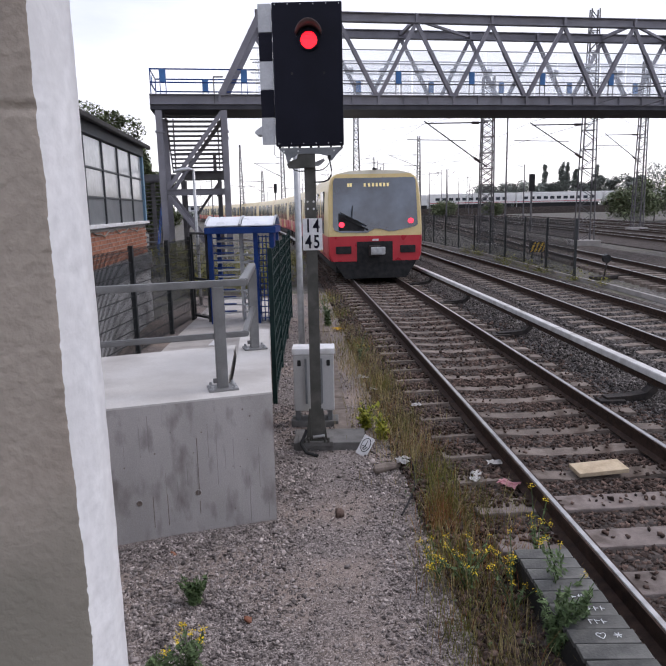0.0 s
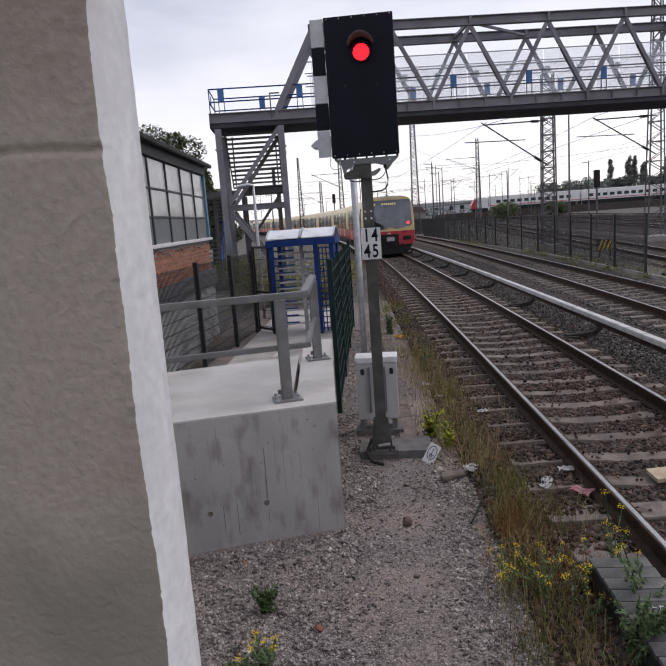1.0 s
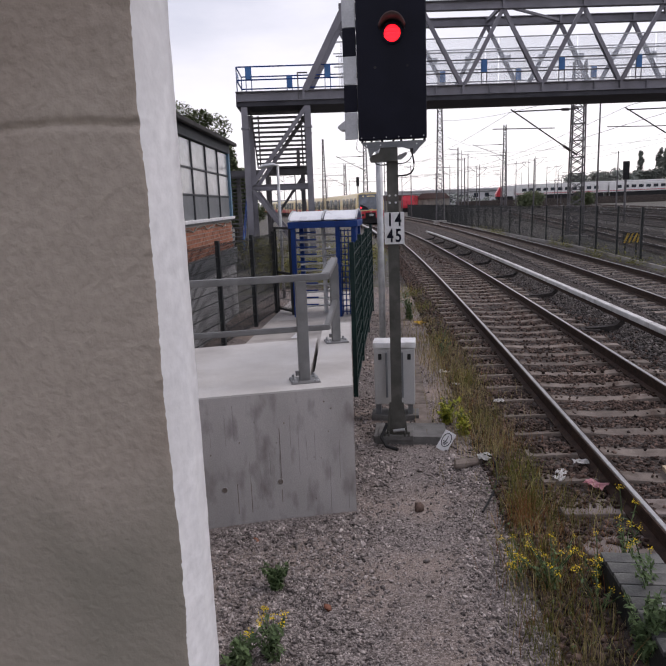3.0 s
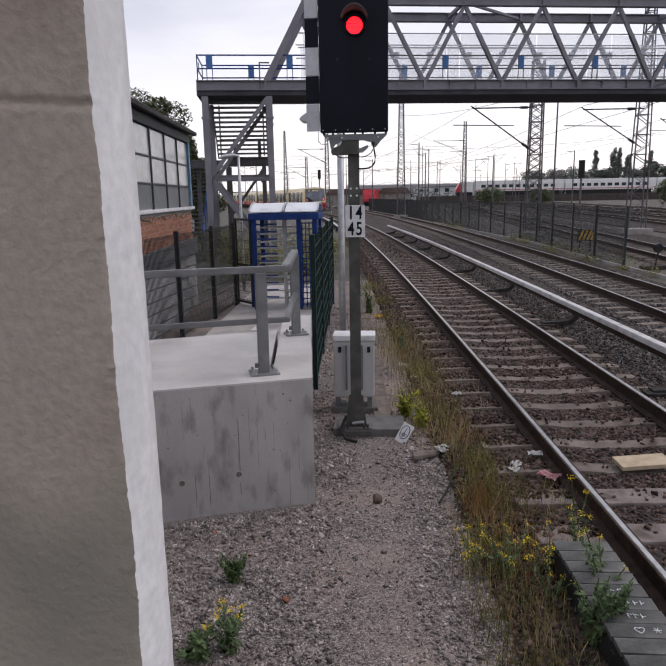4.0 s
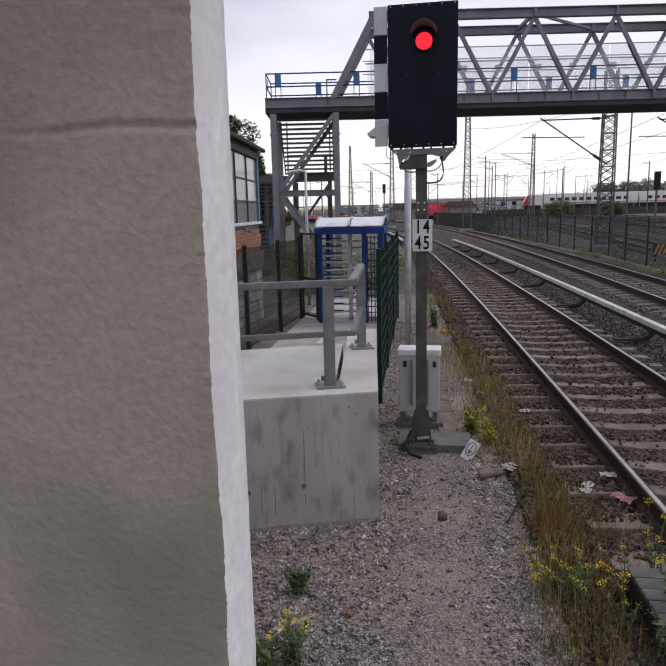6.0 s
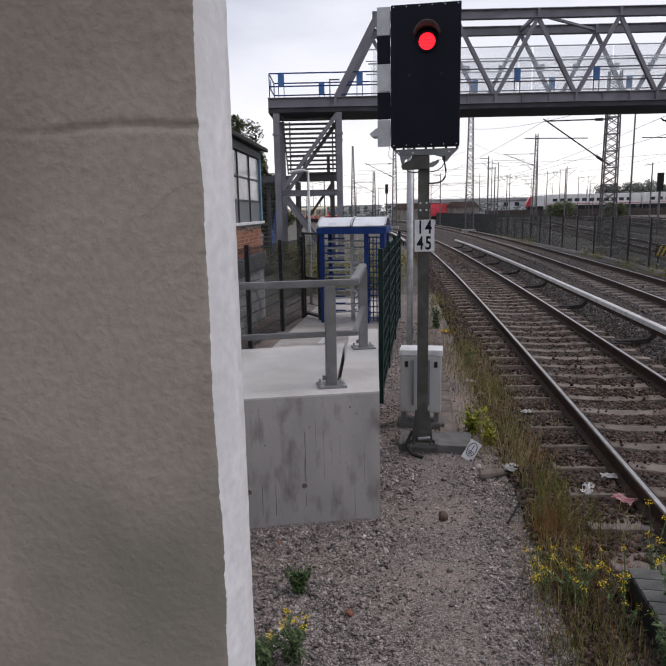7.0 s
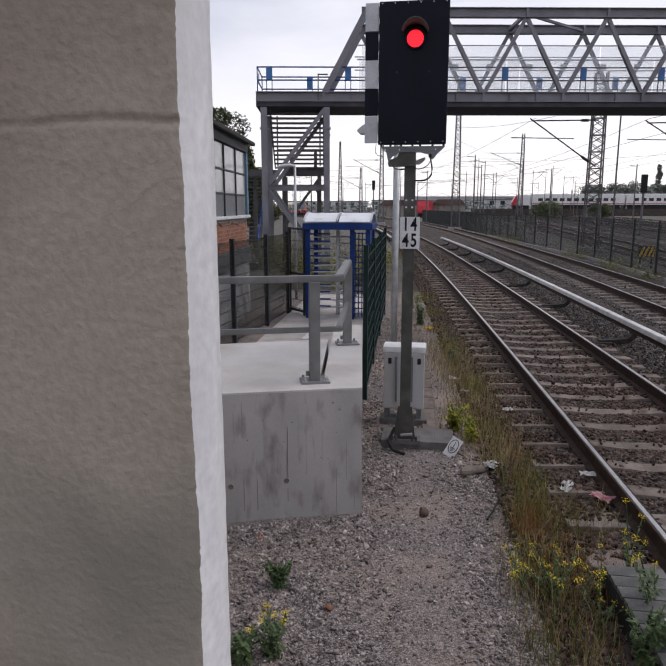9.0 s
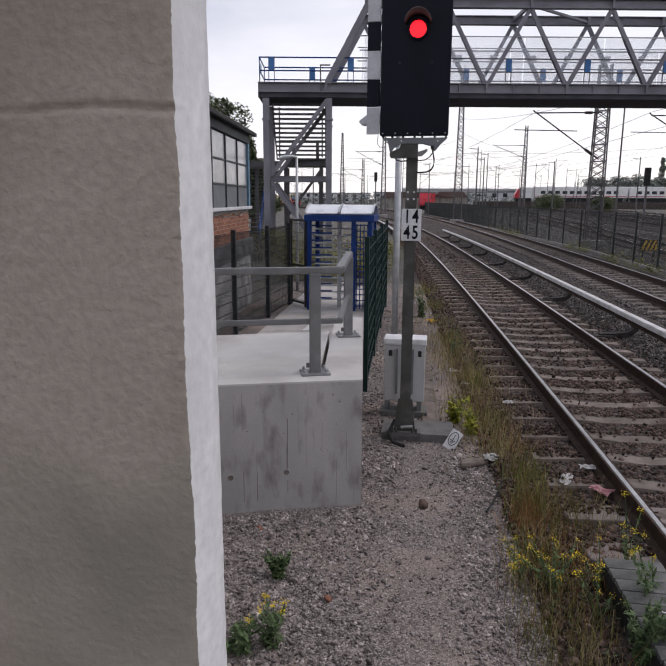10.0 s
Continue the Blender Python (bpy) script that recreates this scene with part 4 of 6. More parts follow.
def mesh_panel(length, z0, z1, step=0.05, rise=0.2, wire=0.006):
    """A welded double-rod mat: upright wires, doubled level wires."""
    vs, fs = [], []

    def bar(x0, x1, y0, y1, a, b):
        k = len(vs)
        vs.extend([(x0, y0, a), (x1, y0, a), (x1, y1, a), (x0, y1, a), (x0, y0, b), (x1, y0, b), (x1, y1, b), (x0, y1, b)])
        fs.extend([(k, k + 1, k + 5, k + 4), (k + 1, k + 2, k + 6, k + 5), (k + 2, k + 3, k + 7, k + 6), (k + 3, k, k + 4, k + 7), (k + 4, k + 5, k + 6, k + 7), (k + 3, k + 2, k + 1, k)])

    h = wire / 2
    for i in range(int(length / step) + 1):
        bar(i * step - h, i * step + h, -h, h, z0, z1)
    z = z0 + 0.03
    while z < z1:
        bar(0, length, -h - wire * 1.4, -h, z - wire * 0.7, z + wire * 0.7)
        bar(0, length, h, h + wire * 1.4, z - wire * 0.7, z + wire * 0.7)
        z += rise
    me = bpy.data.meshes.new("mesh")
    me.from_pydata(vs, [], fs)
    return me


def fence(label, pts, material, height, post=0.05, z=0.0, step=0.05, rise=0.2, wire=0.006):
    f = thing("mesh_fence", label, "fence")
    for x, y in pts:
        part("post", box(B(), x - post / 2, x + post / 2, y - post / 2, y + post / 2, z - 0.1, z + height + 0.05, 0.004), material, f)
    made = {}
    for (x0, y0), (x1, y1) in zip(pts, pts[1:]):
        d = round(math.hypot(x1 - x0, y1 - y0) - post, 1)
        if d not in made:
            made[d] = mesh_panel(d, z + 0.06, z + height, step, rise, wire)
            made[d].materials.append(material)
        ob = new("mesh_panel", made[d])
        ob.parent = f
        a = math.atan2(y1 - y0, x1 - x0)
        ob.matrix_basis = Matrix.Translation((x0 + math.cos(a) * post / 2, y0 + math.sin(a) * post / 2, 0)) @ Matrix.Rotation(a, 4, "Z")
    return f


def side_gate():
    g = thing("mesh_gate", "black framed mesh gate between the fence and the turnstile", "gate")
    p, q = Vector((-3.36, 15.5, 0)), Vector((-2.88, 14.95, 0))
    d = (q - p).normalized()
    for e, n in ((p, "post"), (q, "post")):
        part(n, beam(B(), e, e + Vector((0, 0, 2.08)), 0.06, 0.06, d), FENCE, g)
    for z in (0.12, 1.0, 2.05):
        part("frame_bar", beam(B(), p + Vector((0, 0, z)), q + Vector((0, 0, z)), 0.045, 0.05), FENCE, g)
    me = mesh_panel((q - p).length, 0.14, 2.04, 0.05, 0.2, 0.006)
    me.materials.append(FENCE)
    ob = new("mesh_panel", me)
    ob.parent = g
    ob.matrix_basis = Matrix.Translation(p) @ Matrix.Rotation(math.atan2(d.y, d.x), 4, "Z")


def walkway():
    bm = B()
    prism(bm, [(-3.05, 7.3), (-1.15, 7.3), (-1.25, 19), (-3.45, 19)], -0.1, 0.035)
    w = single("walkway", bm, WALK, "pale concrete walkway leading to the turnstile", "path", kind="structure")
    bm = B()
    prism(bm, [(-2.42, 12.2), (-2.30, 12.2), (-2.26, 13.4), (-2.38, 13.4)], 0.036, 0.042)
    single("painted_mark", bm, WHITE, "white painted stripe on the walkway", "marking", kind="structure")


def turnstile():
    t = thing("turnstile_gate", "blue full-height turnstile gate with a white curved roof", "turnstile")
    xl, xr, y = -2.80, -1.31, 14.65
    for x, yy in ((xl + 0.06, y), (-1.73, y), (xr - 0.06, y), (xl + 0.06, y + 1.1), (xr - 0.06, y + 1.1)):
        part("post", box(B(), x - 0.05, x + 0.05, yy - 0.05, yy + 0.05, 0.03, 2.16, 0.006), BLUE, t)
    part("roof_frame", box(B(), xl - 0.04, xr + 0.04, y - 0.12, y + 1.2, 2.05, 2.19, 0.012), BLUE, t)
    # vaulted white roof in two bays
    for a, b in ((xl - 0.02, (xl + xr) / 2 - 0.035), ((xl + xr) / 2 + 0.035, xr + 0.02)):
        bm, ring = B(), []
        for i in range(9):
            u = i / 8
            yy, z = y - 0.10 + 1.28 * u, 2.195 + 0.22 * math.sin(math.pi * min(1, u * 0.95 + 0.03)) ** 0.75
            ring.append([bm.verts.new(v) for v in ((a, yy, z), (b, yy, z), (b, yy, z - 0.02), (a, yy, z - 0.02))])
        for p, q in zip(ring, ring[1:]):
            for i in range(4):
                bm.faces.new((p[i], p[(i + 1) % 4], q[(i + 1) % 4], q[i]))
        bm.faces.new(ring[0])
        bm.faces.new(ring[-1])
        part("roof_panel", bm, WHITE_ROOF, t, "white translucent roof panel", smooth=False)
    for x in (xl - 0.04, (xl + xr) / 2 - 0.03, xr - 0.02):
        bm = B()
        pts = [Vector((x + 0.03, y - 0.11 + 1.3 * u, 2.205 + 0.22 * math.sin(math.pi * min(1, u * 0.95 + 0.03)) ** 0.75)) for u in [i / 8 for i in range(9)]]
        for p, q in zip(pts, pts[1:]):
            beam(bm, p, q, 0.035, 0.03)
        part("roof_rib", bm, LIGHTGREY, t, "pale roof rib")
    cx, cy = -2.13, y + 0.55
    ro = part("rotor_shaft", rod(B(), (cx, cy, 0.04), (cx, cy, 2.1), 0.05, 14), STEELPALE, t, "galvanised rotor shaft")
    for k in range(11):
        z = 0.22 + 0.165 * k
        for a in ((175, 295, 55) if k % 2 else (205, 325, 85)):
            e = Vector((math.cos(radians(a)), math.sin(radians(a)), 0)) * 0.58
            part("rotor_arm", rod(B(), Vector((cx, cy, z)), Vector((cx, cy, z)) + e, 0.021, 8), STEELPALE, ro)
        part("comb_bar", rod(B(), (xl + 0.1, y + 0.1, z + 0.08), (xl + 0.56, y + 0.12, z + 0.08), 0.018, 8), BLUE, t, "blue fixed comb bar")
    # service grille
    for i in range(4):
        part("grille_bar", rod(B(), (-1.66 + 0.08 * i, y, 0.08), (-1.66 + 0.08 * i, y, 2.0), 0.012, 8), BLUE, t)
    for k in range(15):
        part("grille_bar", rod(B(), (-1.7, y - 0.01, 0.15 + 0.13 * k), (-1.38, y - 0.01, 0.15 + 0.13 * k), 0.012, 8), BLUE, t)
    part("side_panel", box(B(), xr - 0.10, xr - 0.06, y + 0.06, y + 1.04, 0.1, 2.05, 0.004), BLUE, t)


# ---------------------------------------------------------------- workshop on the left
def workshop():
    h = thing("workshop", "low brick workshop with a large frosted window band and felt roof", "building")
    y0, y1 = 4.0, 15.75
    X = lambda y: -4.47 - 0.1017 * (y - 15.9)
    ang = math.atan2(0.1017, 1.0)
    m = Matrix.Translation((X(y1), y1, 0)) @ Matrix.Rotation(ang, 4, "Z")  # local: +x outwards, -y towards the platform
    LEN = 11.6
    part("wall", box(B(), -7.0, -0.06, -LEN, 0.0, 0.0, 4.02, 0, m), PLASTER, h, "dirty plastered wall")
    part("plinth", box(B(), -0.06, 0.03, -LEN, 0.02, -0.1, 1.25, 0.01, m), PLINTH, h, "grey washed stained plinth")
    part("sheet_band", box(B(), -0.06, 0.09, -LEN, 0.03, 1.25, 1.62, 0.01, m), SHEET, h, "grey sheet metal band")
    part("brick_backing", box(B(), -0.06, -0.012, -LEN, -0.002, 1.62, 2.27, 0, m), MORTAR, h)
    part("sill", box(B(), -0.06, 0.09, -LEN, 0.0, 2.30, 2.36, 0.008, m), WHITE, h, "pale window sill")
    part("sill_course", box(B(), -0.06, 0.03, -LEN, 0.01, 2.27, 2.30, 0.004, m), SHEET, h)
    # window band
    gl = 3.62
    n = 9
    w = 1.22
    for i in range(n):
        b = -0.14 - i * w
        win = part("window", box(B(), -0.05, -0.02, b - w + 0.03, b - 0.03, 2.36, 3.80, 0, m), PANE, h, "frosted dirty window bay")
        for z0, z1 in ((2.38, 2.80), (2.84, 3.28), (3.32, 3.79)):
            part("pane", box(B(), -0.022, -0.008, b - w + 0.035, b - 0.035, z0, z1, 0, m), SHEET if z1 < 2.81 else PANE, win)
        part("mullion", box(B(), -0.03, 0.02, b - w - 0.025, b - w + 0.025, 2.36, 3.80, 0.003, m), FRAME_DARK, win)
        for z in (2.82, 3.30):
            part("glazing_bar", box(B(), -0.03, 0.012, b - w + 0.03, b - 0.03, z - 0.018, z + 0.018, 0.002, m), FRAME_DARK, win)
    part("corner_frame", box(B(), -0.12, 0.04, -0.135, 0.02, 2.36, 3.82, 0.005, m), FRAME_BLUE, h, "faded blue corner post")
    part("head_beam", box(B(), -0.06, 0.05, -LEN, 0.02, 3.82, 4.025, 0.005, m), FRAME_DARK, h)
    bm = B()
    box(bm, -7.3, 0.15, -LEN, 0.14, 4.03, 4.10, 0.012, m)
    part("roof", bm, TAR, h, "dark felt roof with an overhanging eave")
    part("gutter", box(B(), 0.13, 0.21, -LEN, 0.15, 3.99, 4.075, 0.02, m), TAR, h, "dark gutter")
    # bricks of the course under the sill, each a piece
    bme = mesh_of(box(B(), -0.012, 0.0, -0.118, 0.118, -0.031, 0.031, 0.0), BRICK)
    cnt = 0
    for r in range(8):
        z = 1.66 + 0.077 * r
        y = -0.13 - (0.125 if r % 2 else 0)
        while y > -7.0 and cnt < 290:
            bk = new("brick", bme)
            bk.parent = h
            bk.matrix_basis = m @ Matrix.Translation((random.uniform(-0.002, 0.003), y, z))
            y -= 0.25
            cnt += 1
    bm = B()
    pts = [m @ Vector((0.02, -0.2 - 0.12 * i, 2.20 + 0.035 * math.sin(i * 0.52) + 0.02 * math.sin(i * 1.3))) for i in range(76)]
    tube(bm, pts, 0.012)
    part("cable", bm, PLASTER, h, "pale sagging cable")


def park_lamp():
    l = thing("street_lamp", "slim grey street lamp with a flat shaded head", "street lamp")
    x, y = -3.72, 18.0
    part("pole", rod(B(), (x, y, -0.05), (x, y, 3.66), 0.045, 10, 0.035), ZINC, l, smooth=True)
    bm = B()
    rings = []
    for u, r, z in ((0, 0.05, 3.64), (-0.12, 0.10, 3.66), (-0.34, 0.13, 3.63), (-0.52, 0.06, 3.60)):
        rings.append([bm.verts.new((x + u, y + r * math.cos(a), z + (0.07 if math.sin(a) > 0 else 0.035) * r / 0.13 * math.sin(a))) for a in [i / 10 * 6.2832 for i in range(10)]])
    for p, q in zip(rings, rings[1:]):
        for i in range(10):
            bm.faces.new((p[i], p[(i + 1) % 10], q[(i + 1) % 10], q[i]))
    bm.faces.new(rings[0])
    bm.faces.new(rings[-1])
    part("lamp_head", bm, LIGHTGREY, l, "flat grey lamp head", smooth=True)


# ---------------------------------------------------------------- footbridge and stair tower
def footbridge():
    S = 3.34
    br = thing("footbridge", "grey steel truss footbridge with glazed sides over the tracks", "footbridge", pose(1.97, 29.40, 0, 0, 0, 9.2))
    k0, k1 = -2, 10
    xa, xb = k0 * S, k1 * S
    for y, n in ((0.0, "front"), (2.6, "rear")):
        part("top_chord", ibeam(B(), ((k0 + 0.5) * S - 0.1, y, 10.35), ((k1 - 0.5) * S, y, 10.35), 0.28, 0.37, 0.03), BRIDGE, br)
        part("bottom_chord", ibeam(B(), (-9.5, y, 7.06), (xb, y, 7.06), 0.28, 0.40, 0.03), BRIDGE, br)
        for k in range(k0, k1):
            a, t, b = (k * S + 0.06, y, 7.24), ((k + 0.5) * S, y, 10.2), ((k + 1) * S - 0.06, y, 7.24)
            for p, q, sg in ((a, t, -1), (b, t, 1)):
                if k == k0 and sg == -1:
                    part("end_diagonal", ibeam(B(), p, q, 0.26, 0.26, 0.03, (0, 1, 0)), BRIDGE, br)
                else:
                    bm = B()
                    P, Q = Vector(p), Vector(q)
                    mid = P.lerp(Q, 0.62)
                    ibeam(bm, P, mid, 0.15, 0.20, 0.025, (0, 1, 0))
                    beam(bm, mid, Q, 0.15, 0.13, (0, 1, 0))
                    part("diagonal", bm, BRIDGE, br)
            for u, hw, za, zb in ((0.5, 0.05, 10.17, 10.53), (0, 0.05, 6.87, 7.25), (0.33, 0.012, 6.88, 7.24), (0.66, 0.012, 6.88, 7.24)):
                part("stiffener", box(B(), (k + u) * S - hw, (k + u) * S + hw, y - 0.137 - hw * 0.2, y + 0.137 + hw * 0.2, za, zb), BRIDGE, br)
    for k in range(k0 + 2, k1 - 1, 3):
        bm = beam(B(), ((k + 0.5) * S, 0, 10.35), ((k + 0.5) * S, 2.6, 10.35), 0.12, 0.14)
        beam(bm, ((k + 0.5) * S, 0, 10.3), ((k + 1.5) * S, 2.6, 10.3), 0.10, 0.10)
        part("cross_brace", bm, BRIDGE, br)
    part("deck", box(B(), -9.5, xb, -0.05, 2.65, 6.67, 6.855), BRIDGE_SHADED, br, "deck underside with shade in its dark colour")
    part("floor", box(B(), -9.45, xb, 0.16, 2.44, 7.0, 7.06), BRIDGE_SHADED, br)
    # parapets: rails, posts with blue panels, clear screens
    for y in (0.22, 2.38):
        for z, n in ((8.28, "handrail"), (7.76, "knee_rail"), (8.58, "screen_rail"), (9.14, "screen_rail")):
            if z < 8.3:
                part(n, beam(B(), (-9.45, y, z), (-5.2, y, z), 0.045, 0.05), BLUE, br, "blue landing rail")
            part(n, beam(B(), (-5.2 if z < 8.3 else xa + 1.4, y, z), (xb, y, z), 0.04, 0.045), STAIR if z < 8.3 else LIGHTGREY, br)
        x, gap = (-8.95, 3.3) if y < 1 else (-7.30, 3.46)
        while x < xb:
            bm = B()
            box(bm, x - 0.13, x - 0.10, y - 0.02, y + 0.02, 7.06, 8.26)
            box(bm, x + 0.10, x + 0.13, y - 0.02, y + 0.02, 7.06, 8.26)
            part("rail_post", bm, BLUE if x < -5.2 else STAIR, br)
            part("blue_panel", box(B(), x - 0.12, x + 0.12, y - 0.035, y - 0.021, 7.78, 8.27), BLUE_PALE, br, "blue panel on the railing")
            x += gap
        x = xa + 1.6
        while x < xb - 1:
            sc = part("screen", box(B(), x, x + S - 0.06, y + 0.03, y + 0.038, 7.12, 9.1), SCREEN, br, "clear glazed side screen")
            sc.visible_shadow = False
            for q in (0.9, 2.4):
                part("notice", box(B(), x + q, x + q + 0.24, y + 0.04, y + 0.045, 8.62, 8.86), LIGHTGREY, sc, "small pale square on the screen") if y > 1 else None
            x += S
    # left end rail
    bm = beam(B(), (-9.45, 0.22, 8.28), (-9.45, 2.38, 8.28), 0.04, 0.045)
    beam(bm, (-9.45, 0.22, 7.76), (-9.45, 2.38, 7.76), 0.04, 0.045)
    beam(bm, (-9.45, 0.22, 7.06), (-9.45, 0.22, 8.3), 0.04, 0.04)
    beam(bm, (-9.45, 2.38, 7.06), (-9.45, 2.38, 8.3), 0.04, 0.04)
    part("end_rail", bm, BLUE, br, "blue end railing")
    part("blue_panel", box(B(), -9.48, -9.466, 0.9, 1.3, 7.74, 8.17), BLUE_PALE, br)
    part("sign_arm", beam(beam(B(), (-6.9, -0.1, 6.9), (-6.9, -0.1, 7.95), 0.05, 0.05), (-6.9, -0.1, 7.93), (-6.5, -0.1, 7.93), 0.05, 0.05), STAIR, br)
    # tower frame
    for x in (-9.18, -6.55):
        for y in (0.0, 2.6):
            part("column", ibeam(B(), (x, y, -0.1), (x, y, 6.63), 0.26, 0.26, 0.03, (0, 1, 0)), BRIDGE, br)
            part("column_collar", box(B(), x - 0.17, x + 0.17, y - 0.17, y + 0.17, 5.75, 5.82), BRIDGE, br)
    for y in (0.0, 2.6):
        part("tower_beam", ibeam(B(), (-9.05, y, 3.38), (-6.68, y, 3.38), 0.18, 0.2, 0.02), BRIDGE, br)
        part("tower_brace", beam(B(), (-9.0, y, 3.5), (-6.65, y, 6.55), 0.16, 0.18, (0, 1, 0)), BRIDGE, br)
        part("tower_brace", beam(B(), (-9.0, y, 3.25), (-6.75, y, 0.1), 0.16, 0.18, (0, 1, 0)), BRIDGE, br)
    for x in (-9.18, -6.55):
        part("tower_beam", ibeam(B(), (x, 0.13, 3.38), (x, 2.47, 3.38), 0.18, 0.2, 0.02), BRIDGE, br)
    part("column", box(B(), xb - 0.3, xb + 0.1, 0.2, 2.4, -0.1, 6.63), CONCRETE, br, "concrete end pier")
    # upper stair flight, open treads falling away to a landing
    zs, n = 6.75, 13
    for i in range(n):
        z = zs - 0.18 * (i + 1)
        y = 0.95 + 0.2 * i
        part("tread", box(B(), -8.98, -6.72, y, y + 0.26, z - 0.07, z), STAIR, br)
    for x in (-9.0, -6.70):
        part("stringer", beam(B(), (x, 0.85, 6.7), (x, 0.95 + 0.2 * n, zs - 0.18 * n), 0.04, 0.22), STAIR, br)
    for x in (-8.8, -6.85):
        part("stair_post", box(B(), x - 0.03, x + 0.03, 2.4, 2.46, 4.4, 6.6), STAIR, br)
    yl = 0.95 + 0.2 * n
    part("landing", box(B(), -8.6, -6.55, yl, yl + 1.6, 4.05, 4.36), STAIR, br, "dark steel stair landing")
    for x in (-8.6, -6.9):
        for yy in (yl + 0.1, yl + 1.5):
            part("landing_post", box(B(), x - 0.09, x + 0.09, yy - 0.09, yy + 0.09, -0.1, 4.02), STAIR, br)
    for z in (4.9, 5.35):
        part("landing_rail", beam(B(), (-9.0, yl + 1.58, z), (-6.5, yl + 1.58, z), 0.05, 0.05), STAIR, br)
    for x in (-8.3, -7.1):
        part("landing_rail", beam(B(), (x, yl + 1.58, 4.36), (x, yl + 1.58, 5.38), 0.16, 0.05), STAIR, br)
    part("tower_brace", beam(B(), (-6.9, yl + 0.1, 3.9), (-8.6, yl + 0.1, 1.6), 0.12, 0.12, (0, 1, 0)), STAIR, br)
    # lower flight on the outer side, blue panelled rail
    for i in range(22):
        z, y = 4.2 - 0.18 * (i + 1), yl + 1.4 - 0.28 * (i + 1)
        part("tread", box(B(), -10.7, -9.5, y, y + 0.30, z - 0.045, z), STAIR, br)
    for x in (-10.75, -9.45):
        part("stringer", beam(B(), (x, yl + 1.4, 4.2), (x, yl + 1.4 - 6.3, 0.1), 0.05, 0.26), STAIR, br)
        for dz in (0.55, 1.0):
            part("stair_rail", beam(B(), (x, yl + 1.4, 4.2 + dz), (x, yl + 1.4 - 6.3, 0.1 + dz), 0.04, 0.05), BLUE, br, "blue stair rail")
        for i in range(6):
            y, z = yl + 1.0 - 1.05 * i, 3.95 - 0.685 * i
            part("blue_panel", box(B(), x - 0.015, x + 0.015, y - 0.15, y + 0.15, z + 0.45, z + 0.95), BLUE_PALE, br)
    part("landing", box(B(), -10.8, -9.0, yl + 1.4, yl + 2.9, 4.06, 4.36), STAIR, br)
    part("landing_post", box(B(), -10.3, -10.12, yl + 2.0, yl + 2.2, -0.1, 4.06), STAIR, br)


# ---------------------------------------------------------------- suburban train
def arc_table():
    ys = np.arange(0, 420, 0.5)
    xs = np.array([t1(v) for v in ys])
    s = np.concatenate([[0], np.cumsum(np.hypot(np.diff(xs), np.diff(ys)))])
    return ys, s


YS, SS = arc_table()


def at_arc(s):
    y = float(np.interp(s, SS, YS))
    return Vector((t1(y), y, 0))


def tail_place(t):
    return float(np.interp(21.4 + 18.5 * t - 0.2 * t * t, YS, SS))


def body_ring(z_lo, z_hi, y, k=1.0):
    """One cross-section of the car body between two heights, scaled about the middle by k."""
    half = [(0.80, 1.45), (1.05, 1.54), (1.5, 1.56), (2.2, 1.56), (2.9, 1.53), (3.3, 1.48), (3.52, 1.40), (3.64, 1.22), (3.72, 0.85), (3.75, 0.0)]
    zz = [z for z, _ in half]
    ww = [w for _, w in half]
    pts = sorted({z_lo, z_hi, *[z for z in zz if z_lo < z < z_hi]})
    right = [(float(np.interp(z, zz, ww)) * k, y, z) for z in pts]
    left = [(-x, yy, z) for x, yy, z in reversed(right)]
    return right + left


def shell(z_lo, z_hi, length, cab):
    bm = B()
    ends = [(0.0, 0.955), (0.12, 0.985), (0.45, 1.0)] if cab else [(0.0, 0.99), (0.05, 1.0)]
    rings = []
    for y, k in ends + [(length - 0.05, 1.0), (length, 0.99)]:
        lean = 0.13 if cab and y < 1 else 0.0
        rings.append([bm.verts.new((a, b + lean * max(0, c - 1.66), c)) for a, b, c in body_ring(z_lo, z_hi, y, k)])
    for r0, r1 in zip(rings, rings[1:]):
        n = len(r0)
        for i in range(n):
            bm.faces.new((r0[i], r0[(i + 1) % n], r1[(i + 1) % n], r1[i]))
    bm.faces.new(rings[0])
    bm.faces.new(rings[-1])
    bmesh.ops.remove_doubles(bm, verts=bm.verts[:], dist=0.001)
    return bm


def slabface(outline, y0, y1, lean=0.0):
    """A flat piece standing across the car: outline in x and z."""
    bm = B()
    f = bm.faces.new([bm.verts.new((x, y0, z)) for x, z in outline])
    r = bmesh.ops.extrude_face_region(bm, geom=[f])
    bmesh.ops.translate(bm, verts=[v for v in r["geom"] if isinstance(v, bmesh.types.BMVert)], vec=(0, y1 - y0, 0))
    for v in bm.verts if lean else ():
        v.co.y += lean * max(0, v.co.z - 1.66)
    return bm


